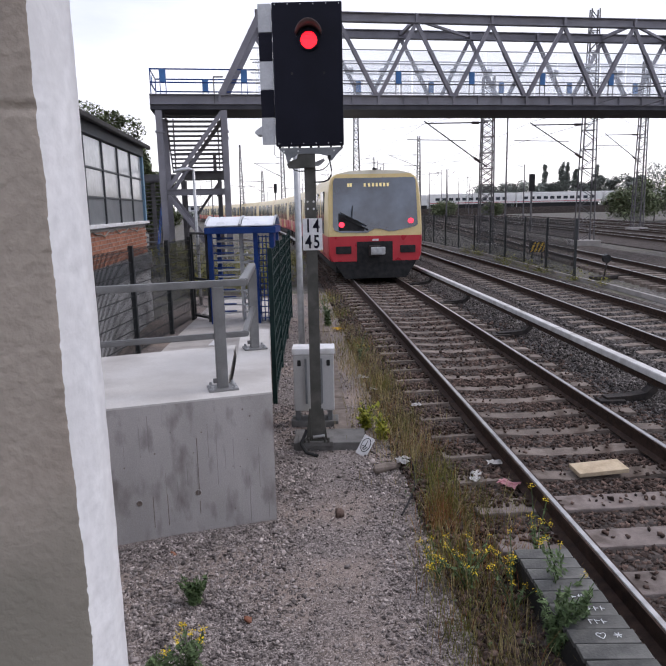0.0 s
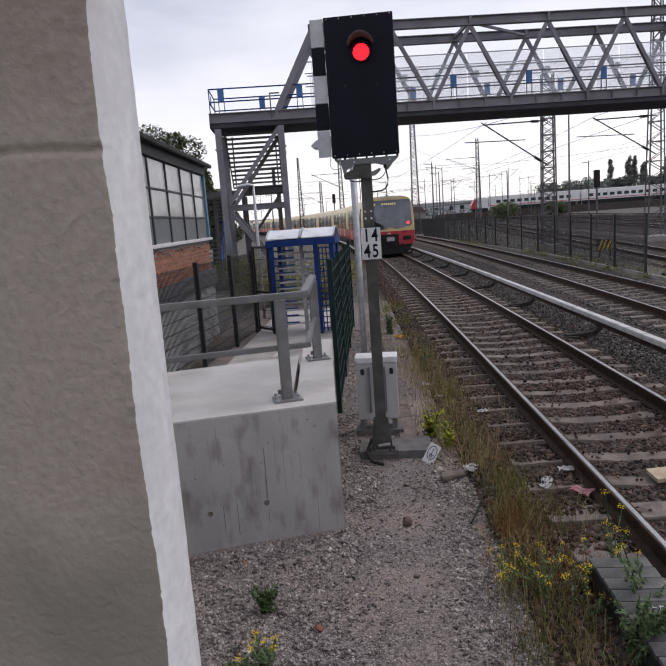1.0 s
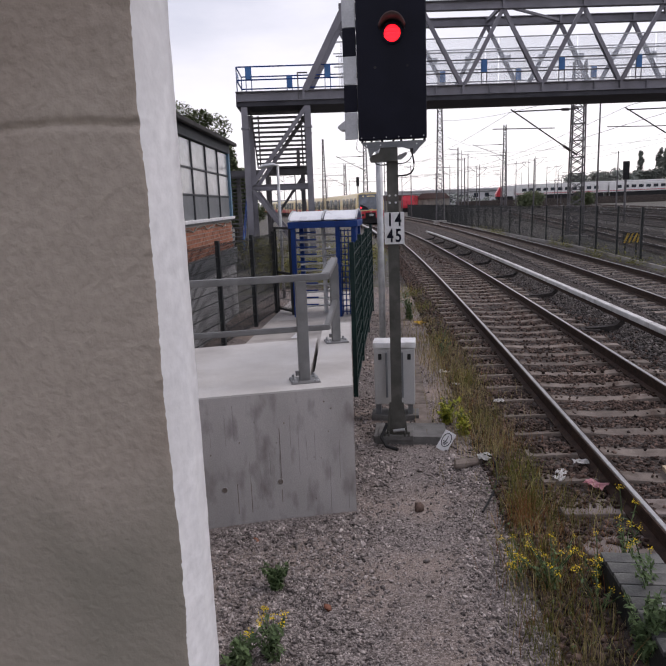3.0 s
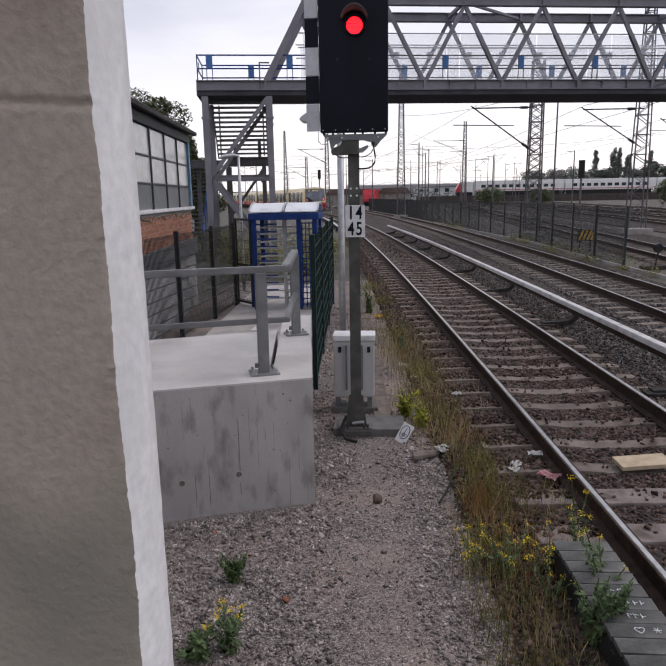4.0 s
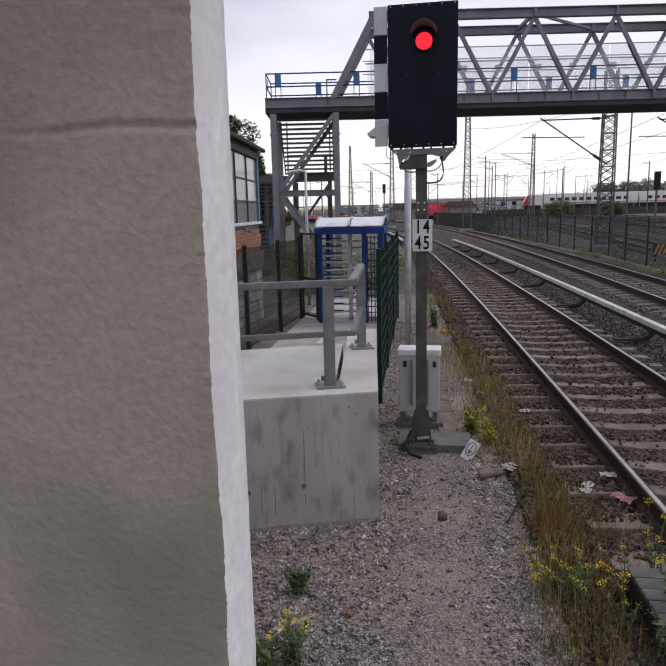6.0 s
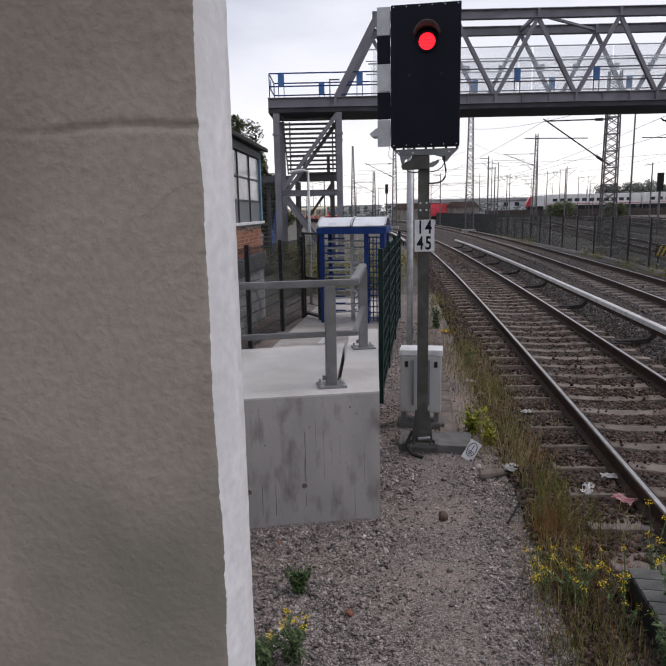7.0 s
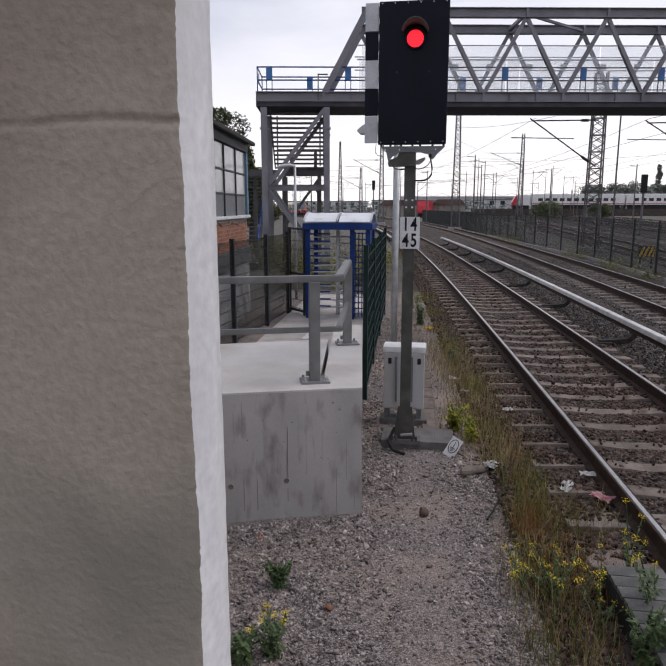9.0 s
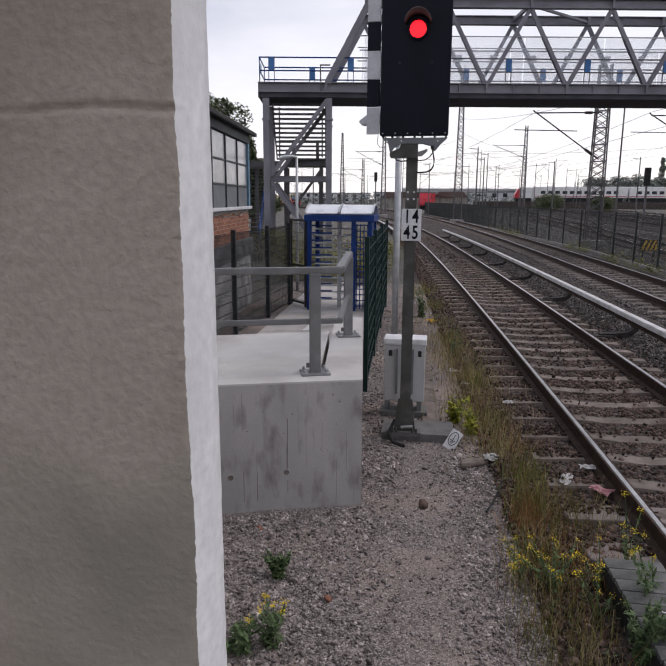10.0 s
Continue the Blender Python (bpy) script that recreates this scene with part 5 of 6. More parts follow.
def train_car(cab):
    L = 18.2
    c = thing("train_car", "red and ochre suburban rail car, tail end with lit red lamps" if cab else "red and ochre suburban rail car with dark windows", "train", group="suburban train")
    part("lower_body", shell(0.85, 1.66, L, cab), RAPE, c, "red lower body")
    part("upper_body", shell(1.66, 3.62, L, cab), CREAM, c, "ochre upper body")
    part("roof", shell(3.62, 3.75, L, cab), TRAINROOF, c, "pale roof")
    part("underframe", box(B(), -1.25, 1.25, 0.6, L - 0.5, 0.42, 0.86, 0.03), UNDER, c, "black underframe")
    for y in (2.6, L - 2.6):
        bg = part("bogie", box(B(), -1.15, 1.15, y - 1.2, y + 1.2, 0.35, 0.6, 0.03), UNDER, c)
        for dy in (-0.9, 0.9):
            part("wheelset", rod(rod(B(), (-0.82, y + dy, 0.66), (-0.69, y + dy, 0.66), 0.41, 20), (0.69, y + dy, 0.66), (0.82, y + dy, 0.66), 0.41, 20), RUST, bg)
    for sx in (-1, 1):
        y = 1.5
        i = 0
        while y < L - 1.6:
            door = i % 3 == 1
            z0 = 0.98 if door else 1.68
            part("door" if door else "window", box(B(), sx * 1.52, sx * 1.566, y, y + (1.25 if door else 1.46), z0, 3.02 if door else 3.12, 0.01), TRAINGLASS if not door else CREAM, c, "ochre sliding door" if door else "dark side window")
            if door:
                part("door_window", box(B(), sx * 1.53, sx * 1.568, y + 0.12, y + 1.13, 1.72, 2.92, 0.01), TRAINGLASS, c)
            y += 1.55
            i += 1
    if cab:
        win = [(-1.28, 3.50), (1.28, 3.50), (1.34, 3.40), (1.38, 2.0), (1.27, 1.93), (0.6, 1.80), (0.42, 1.80), (0.16, 1.88), (-0.05, 1.88), (-0.28, 1.76), (-1.12, 1.78), (-1.34, 1.86), (-1.38, 2.0), (-1.34, 3.40)]
        # the pane's sky reflection comes mostly from its painted blue-grey tones
        ws = part("windscreen", slabface(win, -0.03, 0.05, 0.13), WINDSCREEN, c, "large dark cab windscreen with sky reflection in its colour")
        part("dashboard", slabface([(-1.2, 1.84), (-0.35, 1.82), (-0.55, 2.15), (-1.2, 2.4)], -0.036, -0.031, 0.13), UNDER, ws)
        for x, z in ((-1.1, 2.03), (1.15, 2.12)):
            part("tail_lamp", rod(B(), (x, 0.13 * (z - 1.66) - 0.03, z), (x, 0.13 * (z - 1.66) - 0.06, z), 0.085, 16), TAIL, ws, "glowing red tail lamp")
        for x in (-0.85, -0.77, -0.32, -0.18, -0.05, 0.07, 0.19, 0.31, 0.43):
            part("display_bar", box(B(), x - 0.035, x + 0.035, 0.155, 0.165, 3.22, 3.33), AMBER, ws, "lit amber display bar")
        bm = rod(B(), (-1.15, -0.06, 2.42), (-0.30, -0.06, 1.98), 0.018, 6)
        rod(bm, (-0.75, -0.06, 2.62), (-0.78, -0.06, 2.15), 0.014, 6)
        rod(bm, (-1.15, -0.06, 2.30), (-0.25, -0.06, 1.86), 0.022, 6)
        part("wiper", bm, UNDER, ws, "black wiper arms")
        part("coupler_recess", slabface([(-0.62, 1.48), (0.55, 1.48), (0.55, 0.80), (-0.62, 0.80)], -0.02, 0.04), UNDER, c, "black coupler recess")
        cp = part("coupler", box(B(), -0.26, 0.14, -0.42, 0.0, 1.02, 1.36, 0.05), IRON, c, "grey automatic coupler")
        part("coupler_face", rod(box(B(), -0.22, 0.24, -0.46, -0.425, 1.08, 1.32, 0.02), (-0.10, -0.46, 1.22), (-0.10, -0.52, 1.22), 0.09, 14), ZINC, cp)
        for x in (-1.05, 1.05):
            part("buffer", box(B(), x - 0.25, x + 0.25, -0.05, 0.03, 1.10, 1.34, 0.02), UNDER, c, "black bumper pad")
        part("skirt", slabface([(-1.36, 0.86), (1.36, 0.86), (1.2, 0.58), (1.0, 0.29), (-1.0, 0.29), (-1.2, 0.58)], 0.02, 0.4), UNDER, c, "black front skirt")
        part("emblem", slabface([(-0.11, 1.56), (0.09, 1.56), (0.09, 1.50), (-0.11, 1.50)], -0.014, 0.02), WHITE, c)
        part("roof_lamp", box(B(), -0.07, 0.07, 0.1, 0.2, 3.74, 3.80, 0.01), UNDER, c)
    return c


# ---------------------------------------------------------------- yard and distance
def lattice_mast(x, y, h, w0, w1, label, arms=()):
    m = thing("catenary_mast", label, "catenary mast")
    leg = 0.065 if y < 50 else 0.10
    q = lambda k, z: (w0 + (w1 - w0) * z / h) / 2
    for sx in (-1, 1):
        for sy in (-1, 1):
            part("leg", beam(B(), (x + sx * w0 / 2, y + sy * w0 / 3, -0.1), (x + sx * w1 / 2, y + sy * w1 / 3, h), leg, leg), STAIR, m)
    bm, z, k = B(), 0.2, 1
    st = max(0.42, w0 * 0.55)
    while z < h - st:
        for sy in (-1, 1):
            a, b = q(0, z), q(0, z + st)
            beam(bm, (x - k * a, y + sy * a * 0.66, z), (x + k * b, y + sy * b * 0.66, z + st), 0.05, 0.035)
            beam(bm, (x + k * a, y + sy * a * 0.66, z), (x - k * b, y + sy * b * 0.66, z + st), 0.04, 0.03) if w0 < 0.9 else None
            beam(bm, (x - a, y + sy * a * 0.66, z), (x + a, y + sy * a * 0.66, z), 0.06, 0.04) if k > 0 else None
        z += st
        k = -k
    tagged(part("lacing", bm, STAIR, m, "zigzag lattice bars"), kind="stuff")
    part("footing", box(B(), x - w0 * 0.8, x + w0 * 0.8, y - w0 * 0.7, y + w0 * 0.7, -0.1, 0.35, 0.03), SLAB, m)
    for z_top, z_low, reach in arms:
        bm = rod(B(), (x, y, z_top), (x - reach, y, z_top + 0.02), 0.035, 8)
        part("arm", bm, IRON, m)
        part("strut", rod(B(), (x, y, z_low), (x - reach - 0.1, y, z_top + 0.15), 0.035, 8), IRON, m)
        part("insulator", rod(B(), (x - 0.5, y, z_top - 0.01), (x - 0.9, y, z_top), 0.075, 10), IRON, m)
        part("insulator", rod(B(), (x - 0.4, y, z_low + (z_top - z_low) * 0.12), (x - 0.75, y, z_low + (z_top - z_low) * 0.22), 0.075, 10), IRON, m)
        part("steady_arm", rod(B(), (x - reach * 0.35, y, z_top - 0.95), (x - reach * 1.3, y, z_top - 0.85), 0.025, 6), IRON, m)
    return m


def wire(p, q, sag, r=0.012):
    bm = B()
    p, q = Vector(p), Vector(q)
    return tube(bm, [p.lerp(q, i / 10) - Vector((0, 0, sag * 4 * (i / 10) * (1 - i / 10))) for i in range(11)], r, 4)


def yard():
    fx = [8.42, 8.25, 8.13, 8.06, 7.92, 7.85, 7.3, 6.65, 5.86, 3.51, -1.7]
    fy = [19.9, 22.3, 25, 28, 31.3, 34.7, 39, 44.4, 52.4, 72.6, 112]
    pts, y = [], 22.6
    while y < 118:
        pts.append((float(np.interp(y, fy, fx)), y))
        y += 2.75
    fence("dark steel mesh fence with slim posts beside the tracks", pts, FENCE, 1.95, 0.08, 0.05, 0.05, 0.2, 0.007)
    k = thing("kerb", "pale concrete edging strip under the fence", "kerb", kind="structure")
    y = 8.0
    while y < 60:
        x = float(np.interp(y, fy, fx)) + (19.9 - y) * 0.02 * (y < 19.9)
        x2 = float(np.interp(y + 1, fy, fx)) + (18.9 - y) * 0.02 * (y < 18.9)
        part("edging_stone", beam(B(), (x, y, 0.02), (x2, y + 0.985, 0.02), 0.09, 0.16), SLAB, k)
        y += 1.0
    tr = thing("siding_track", "weathered siding track behind the fence", "railway track", kind="structure")
    rail_pair(tr, t3, 14, 140, 3)
    bm = B()
    y = 14.0
    while y < 110:
        box(bm, -1.3, 1.3, -0.12, 0.12, -0.08, 0.085, m=Matrix.Translation((t3(y), y, 0)) @ Matrix.Rotation(-0.055, 4, "Z"))
        y += 0.62
    tagged(part("far_sleepers", bm, SLEEPER, tr), kind="stuff")
    for o in (9.0, 13.5, 18.0, 22.5):
        f = lambda yy, o=o: t3(yy) + o
        yt = thing("yard_track", "distant rusty yard track", "railway track", kind="structure")
        rail_pair(yt, f, 30, 200, 8)
    # striped buffer board
    s = thing("striped_board", "yellow and black striped warning board on short legs", "sign", pose(9.05, 29.6, -0.06, 0, 0, -8))
    part("board", box(B(), -0.33, 0.33, -0.02, 0.02, 0.5, 0.96, 0.01), UNDER, s)
    for i in range(4):
        x = -0.30 + i * 0.17
        bm = B()
        a = [(max(-0.32, min(0.32, x + dx)), z) for dx, z in ((0.0, 0.52), (0.09, 0.52), (0.25, 0.94), (0.16, 0.94))]
        part("stripe", slabface(a, -0.026, -0.021), YELLOW, s, "yellow stripe")
    for x in (-0.22, 0.22):
        part("leg", box(B(), x - 0.03, x + 0.03, -0.02, 0.02, -0.05, 0.5), UNDER, s)
    # point lever
    p = thing("point_lever", "iron hand lever with a weight beside the siding", "point lever", pose(9.1, 22.2, 0, 0, 0, 15))
    part("base", box(B(), -0.5, 0.5, -0.12, 0.12, 0.0, 0.12, 0.02), IRON, p)
    part("lever", rod(B(), (0, 0, 0.1), (0.12, 0, 0.75), 0.025, 8), IRON, p)
    part("weight", rod(B(), (0.06, -0.06, 0.70), (0.06, 0.06, 0.70), 0.14, 14), UNDER, p)
    part("rod", rod(B(), (0.3, 0, 0.12), (1.5, 0, 0.12), 0.02, 6), IRON, p)
    part("lantern", box(B(), -0.03, 0.08, -0.04, 0.04, 0.72, 0.86, 0.015), SHEET, p)
    y = thing("wheel_stop", "small yellow wheel stop on the far siding", "wheel stop", pose(16.8, 32, 0, 0, 0, 0))
    part("block", box(B(), -0.35, 0.35, -0.2, 0.2, 0.0, 0.35, 0.04), YELLOW, y)
    # masts
    lattice_mast(8.75, 38.6, 9.6, 0.80, 0.6, "dark lattice catenary mast behind the fence", ((7.15, 4.7, 3.5),))
    lattice_mast(15.2, 40.5, 13.5, 1.0, 0.45, "tall dark lattice mast with cantilever arms", ((7.15, 5.0, 3.4),))
    lattice_mast(27.2, 60, 14.5, 0.9, 0.5, "distant grey lattice catenary mast", ((8.4, 6.0, 3.2),))
    lattice_mast(2.45, 74, 16, 0.88, 0.3, "distant lattice mast beside the curve")
    lattice_mast(-7.3, 95, 12.5, 0.7, 0.3, "distant lattice mast beside the curve", ((9, 7, 4),))
    lattice_mast(-15.3, 110, 13, 0.8, 0.15, "distant slim grey lattice mast")
    lattice_mast(-14.0, 130, 10, 0.7, 0.3, "distant lattice signal mast", ((8, 6, 4),))
    lattice_mast(14.0, 112, 14, 0.8, 0.35, "distant lattice mast in the yard", ((11, 9, 5),))
    for x, yy, h, r in ((11.5, 45, 9.5, 0.07), (5.3, 90, 9.2, 0.12), (6.3, 92, 8.0, 0.10), (-4, 120, 9, 0.14), (20, 120, 9, 0.14), (-22, 120, 8, 0.14), (-1, 105, 8, 0.1), (31, 110, 9, 0.13), (9.5, 130, 11, 0.12)):
        pl = thing("steel_pole", "thin grey steel pole in the yard", "pole")
        part("shaft", rod(B(), (x, yy, -0.1), (x, yy, h), r, 8, r * 0.6), STAIR, pl)
        if yy > 85:
            part("crossarm", beam(B(), (x - 1.1, yy, h - 0.2), (x, yy, h - 0.3), 0.12, 0.08), STAIR, pl)
    rng, tops = np.random.default_rng(19), []
    for i in range(34):
        yy = rng.uniform(125, 235)
        x, h = yy * rng.uniform(-0.30, 0.24), rng.uniform(7.0, 12.5)
        if -32 < x - t1(min(yy, 200)) < 6 and yy < 150:
            x += 30
        pl = thing("catenary_pole", "thin distant catenary pole with a small crossarm", "pole")
        part("shaft", rod(B(), (x, yy, -0.1), (x, yy, h), 0.11, 6, 0.06), STAIR, pl)
        tops.append((x, yy, h - 0.45))
        sd = rng.choice((-1, 1))
        part("crossarm", beam(B(), (x, yy, h - 0.5), (x + sd * rng.uniform(1.8, 3.4), yy, h - 0.4), 0.09, 0.07), STAIR, pl)
        part("strut", rod(B(), (x, yy, h - 2.2), (x + sd * 1.9, yy, h - 0.6), 0.04, 5), STAIR, pl)
    for p, q in list(zip(tops, tops[2:]))[:22]:
        single("overhead_wire", wire(p, q, 0.4, 0.018), WIRE, "thin dark overhead wire", "wire")
    # signals far off
    for x, yy, z in ((-20, 115, 5.2), (-10.2, 115, 5.6), (18.5, 63, 4.0)):
        sg = thing("distant_signal", "dark signal head on a slim post", "railway signal")
        part("post", rod(B(), (x, yy, -0.1), (x, yy, z), 0.1, 8), STAIR, sg)
        part("head", box(B(), x - 0.26, x + 0.26, yy - 0.15, yy + 0.15, z - 0.2, z + 1.35, 0.05), UNDER, sg)
    # overhead wires
    for a, b, s in (((15.2 - 3.3, 40.5, 7.4), (5.0, 110, 7.2), 0.8), ((15.2 - 3.3, 40.5, 6.4), (5.0, 110, 6.3), 0.2), ((8.75 - 3.3, 38.5, 7.3), (-6, 112, 7.2), 0.8), ((15.2 - 3.3, 40.5, 7.4), (12.5, 0, 7.4), 0.6), ((15.2 - 3.3, 40.5, 6.4), (12.5, 0, 6.4), 0.2), ((27.2 - 3.2, 60, 8.42), (20, 120, 8.3), 0.7), ((27.2 - 3.2, 60, 7.4), (20, 120, 7), 0.2), ((15.2, 40.5, 9.0), (27.2, 60, 9.0), 0.4), ((2.75, 75, 9.5), (14, 112, 10), 0.5), ((8.75, 38.5, 7.9), (2.75, 75, 11), 0.4), ((-7.3, 95, 8.4), (2.75, 75, 9), 0.4), ((-15.3, 110, 7.5), (-7.3, 95, 8.0), 0.3), ((2.75, 75, 7.4), (28, 66, 7.8), 0.4)):
        single("overhead_wire", wire(a, b, s), WIRE, "thin dark overhead wire", "wire")


def coach(x, y, ang, first=False):
    c = thing("coach", "white long-distance coach with a red stripe and dark windows", "train", pose(x, y, 1.9, 0, 0, ang), group="long-distance train")
    part("body", box(B(), 0, 26.2, -1.4, 1.4, 1.15, 3.7, 0.15), COACH, c)
    part("roof", box(B(), 0.1, 26.1, -1.25, 1.25, 3.66, 4.25, 0.25), COACH, c)
    part("underframe", box(B(), 1, 25, -1.2, 1.2, 0.0, 1.15), UNDER, c)
    part("stripe", box(B(), 0.1, 26.1, -1.425, -1.402, 1.48, 1.64), RAPE, c, "red stripe")
    for i in range(11):
        part("window", box(B(), 2.1 + 2.02 * i, 3.4 + 2.02 * i, -1.44, -1.402, 2.2, 3.05, 0.02), TRAINGLASS, c)
    return c


def loco(x, y, ang):
    c = thing("locomotive", "red electric locomotive in the yard", "locomotive", pose(x, y, 0, 0, 0, ang))
    bm = B()
    prof = [(0, 1.0), (18.5, 1.0), (19, 1.6), (18.6, 2.7), (17.8, 3.9), (1.2, 3.9), (0.4, 2.7), (0.0, 1.6)]
    f = bm.faces.new([bm.verts.new((a, -1.45, z)) for a, z in prof])
    r = bmesh.ops.extrude_face_region(bm, geom=[f])
    bmesh.ops.translate(bm, verts=[v for v in r["geom"] if isinstance(v, bmesh.types.BMVert)], vec=(0, 2.9, 0))
    part("body", bm, RAPE, c, "red body")
    part("underframe", box(B(), 1, 18, -1.2, 1.2, -0.05, 1.0), UNDER, c)
    part("cab_window", box(B(), 0.9, 2.2, -1.47, -1.452, 2.6, 3.3), TRAINGLASS, c)
    return c


def clump_tree(name, label, x, y, h, r, trunk, seed, n, size, mat, narrow=False):
    rng = np.random.default_rng(seed)
    t = thing(name, label, "tree")
    bm = rod(B(), (x, y, -0.1), (x + 0.1, y, h * 0.55), trunk, 8, trunk * 0.5)
    cs = []
    for i in range(24 if not narrow else 16):
        a, u = rng.uniform(0, 6.28), rng.uniform(0.35, 0.95)
        rr = r * (0.25 if narrow else 0.75) * math.sqrt(rng.uniform(0.1, 1))
        c = Vector((x + rr * math.cos(a), y + rr * math.sin(a), h * u))
        cs.append((c, r * rng.uniform(0.3, 0.55) * (1.2 - 0.6 * max(0, u - 0.6) / 0.35) if not narrow else r * rng.uniform(0.5, 0.9) * (1.25 - u)))
        rod(bm, (x, y, h * max(0.2, u - 0.3)), c, trunk * 0.35, 5, trunk * 0.1)
    part("trunk", bm, BARK, t)
    pts = []
    for i in range(n):
        c, q = cs[rng.integers(len(cs))]
        d = rng.normal(size=3)
        d /= np.linalg.norm(d)
        pts.append(np.array(c) + d * q * rng.uniform(0.55, 1.05) * np.array([1, 1, 1.9 if narrow else 0.8]))
    cr = leaves("crown", pts, size, mat, seed + 1)
    cr.parent = t
    return t


def distance():
    bm = prism(B(), [(12, 194), (170, 198), (170, 222), (12, 218)], -0.1, 1.9)
    single("embankment", bm, BALLAST, "low gravelly embankment under the far train", "embankment", kind="structure")
    for i in range(4):
        coach(27.8 + 26.6 * i, 201 + 1.2 * i, 2.5)
    loco(-2.5, 160, 86)
    n = thing("control_car", "white control car with a red nose heading the far train", "train", pose(22.4, 200.75, 1.9, 0, 0, 2.5), group="long-distance train")
    part("nose", slabface([(0.2, 1.0), (1.6, 1.0), (1.6, 3.7), (1.2, 3.7), (0.5, 2.4), (0.2, 1.8)], -1.4, 1.4), RAPE, n, "red sloping nose")
    part("body", box(B(), 1.61, 5.2, -1.4, 1.4, 1.0, 4.0, 0.1), COACH, n)
    part("underframe", box(B(), 0.6, 5, -1.2, 1.2, 0.0, 1.0), UNDER, n)
    for x0, x1, y, z, m, lab in ((0, 8, 175, 4.4, FARROOF, "distant low shed with a brown roof"), (-14, -1, 178, 4.2, FARROOF, "distant low shed with brown tiled roof")):
        b = thing("shed", lab, "building")
        part("wall", box(B(), x0, x1, y, y + 8, -0.05, z - 1.4), PLASTER, b)
        bm = slabface([(x0 - 0.4, z - 1.4), (x1 + 0.4, z - 1.4), (x1 - 1, z), (x0 + 1, z)], y - 0.5, y + 8.5)
        part("roof", bm, m, b)
    for x0, x1, y, h, st in ((-30, 30, 330, 5.4, 2), (34, 75, 320, 6, 2), (-75, -34, 340, 5.0, 2), (80, 118, 350, 7, 2), (20, 38, 260, 5.0, 2)):
        b = thing("apartment_building", "distant pale block of several storeys with dark windows", "building")
        part("wall", box(B(), x0, x1, y, y + 12, 0, h), FARWALL, b)
        part("roof", box(B(), x0 - 0.5, x1 + 0.5, y - 0.5, y + 12.5, h, h + 0.4), SHEET, b)
        bw = B()
        k = int((x1 - x0) / 4)
        for i in range(k):
            for s in range(st):
                z = 1.2 + s * (h - 1) / st
                box(bw, x0 + 1.2 + 4 * i, x0 + 2.8 + 4 * i, y - 0.06, y - 0.01, z, z + 1.5)
        tagged(part("window_rows", bw, TRAINGLASS, b), kind="stuff")
    # long hall roof with arched girders
    b = thing("station_hall", "distant long hall with an arched girder roof", "building")
    part("roof", box(B(), -20, 100, 400, 420, 8, 8.6), FARWALL, b)
    part("wall", box(B(), -20, 100, 402, 418, 0, 8), FARWALL, b)
    for i in range(12):
        part("girder", beam(beam(B(), (-20 + 10 * i, 401, 8.5), (-15 + 10 * i, 401, 10.2), 0.25, 0.25), (-15 + 10 * i, 401, 10.2), (-10 + 10 * i, 401, 8.5), 0.25, 0.25), FARWALL, b)
    for i, (x, h, r) in enumerate(((40, 7, 4), (45, 7.5, 4), (50, 8.5, 4), (53, 7.5, 4), (56, 7.5, 3.5), (61, 8, 3), (65, 8, 3), (69, 8, 3), (58, 13, 1.6), (60.5, 14, 1.7), (63, 13.5, 1.6), (66.5, 13, 1.7), (70, 12.5, 1.7), (71.5, 10, 2), (76, 9, 4), (80, 9.5, 4), (88, 12.5, 6), (98, 12, 6), (108, 12, 6))):
        nar = 1.5 < r < 1.9
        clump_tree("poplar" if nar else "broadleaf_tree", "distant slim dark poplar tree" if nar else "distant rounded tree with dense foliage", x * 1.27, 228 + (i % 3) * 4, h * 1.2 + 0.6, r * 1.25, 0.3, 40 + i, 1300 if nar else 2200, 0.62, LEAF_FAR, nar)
    rng = np.random.default_rng(77)
    pts = []
    for i in range(15000):
        x = rng.uniform(-160, 190)
        top = 3.5 + 2.2 * noise.noise((x * 0.05, 0, 0)) + 1.8 * noise.noise((x * 0.21, 4, 0))
        pts.append((x, 235 + rng.uniform(0, 14), rng.uniform(0, max(0.8, top))))
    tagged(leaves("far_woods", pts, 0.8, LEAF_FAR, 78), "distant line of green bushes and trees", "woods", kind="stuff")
    # shrubs in the yard
    for i, (x, y, h, r) in enumerate(((39, 88, 4.2, 3.4), (44, 92, 5.2, 4), (49, 90, 5.4, 4), (24.2, 150, 3.4, 3.4), (35.5, 150, 3.0, 2.4))):
        clump_tree("shrub", "rounded green shrub growing in the yard", x, y, h, r, 0.08, 90 + i, 5200, 0.26, LEAF)
    for i, (x, y, h, r) in enumerate(((-13.4, 38, 7.9, 2.6), (-15.8, 39, 8.5, 3.3), (-19, 40, 8.9, 4.0), (-11.9, 38, 6.9, 1.9), (-10.8, 39, 6.0, 1.7), (-12.7, 39, 7.4, 2.2))):
        clump_tree("broadleaf_tree", "dark green leafy tree behind the workshop", x, y, h, r, 0.25, 60 + i, 19000, 0.145, LEAF)
    for i, (x, y, h, r) in enumerate(((-2.3, 19.6, 0.8, 0.9), (-3.9, 21, 0.9, 1.3), (-1.9, 23, 1.0, 1.2), (-2.9, 25, 1.2, 1.6), (-5.2, 23, 1.3, 1.5))):
        clump_tree("shrub", "light green bush behind the turnstile", x, y, h, r, 0.04, 120 + i, 3000, 0.05, GREENGRASS)


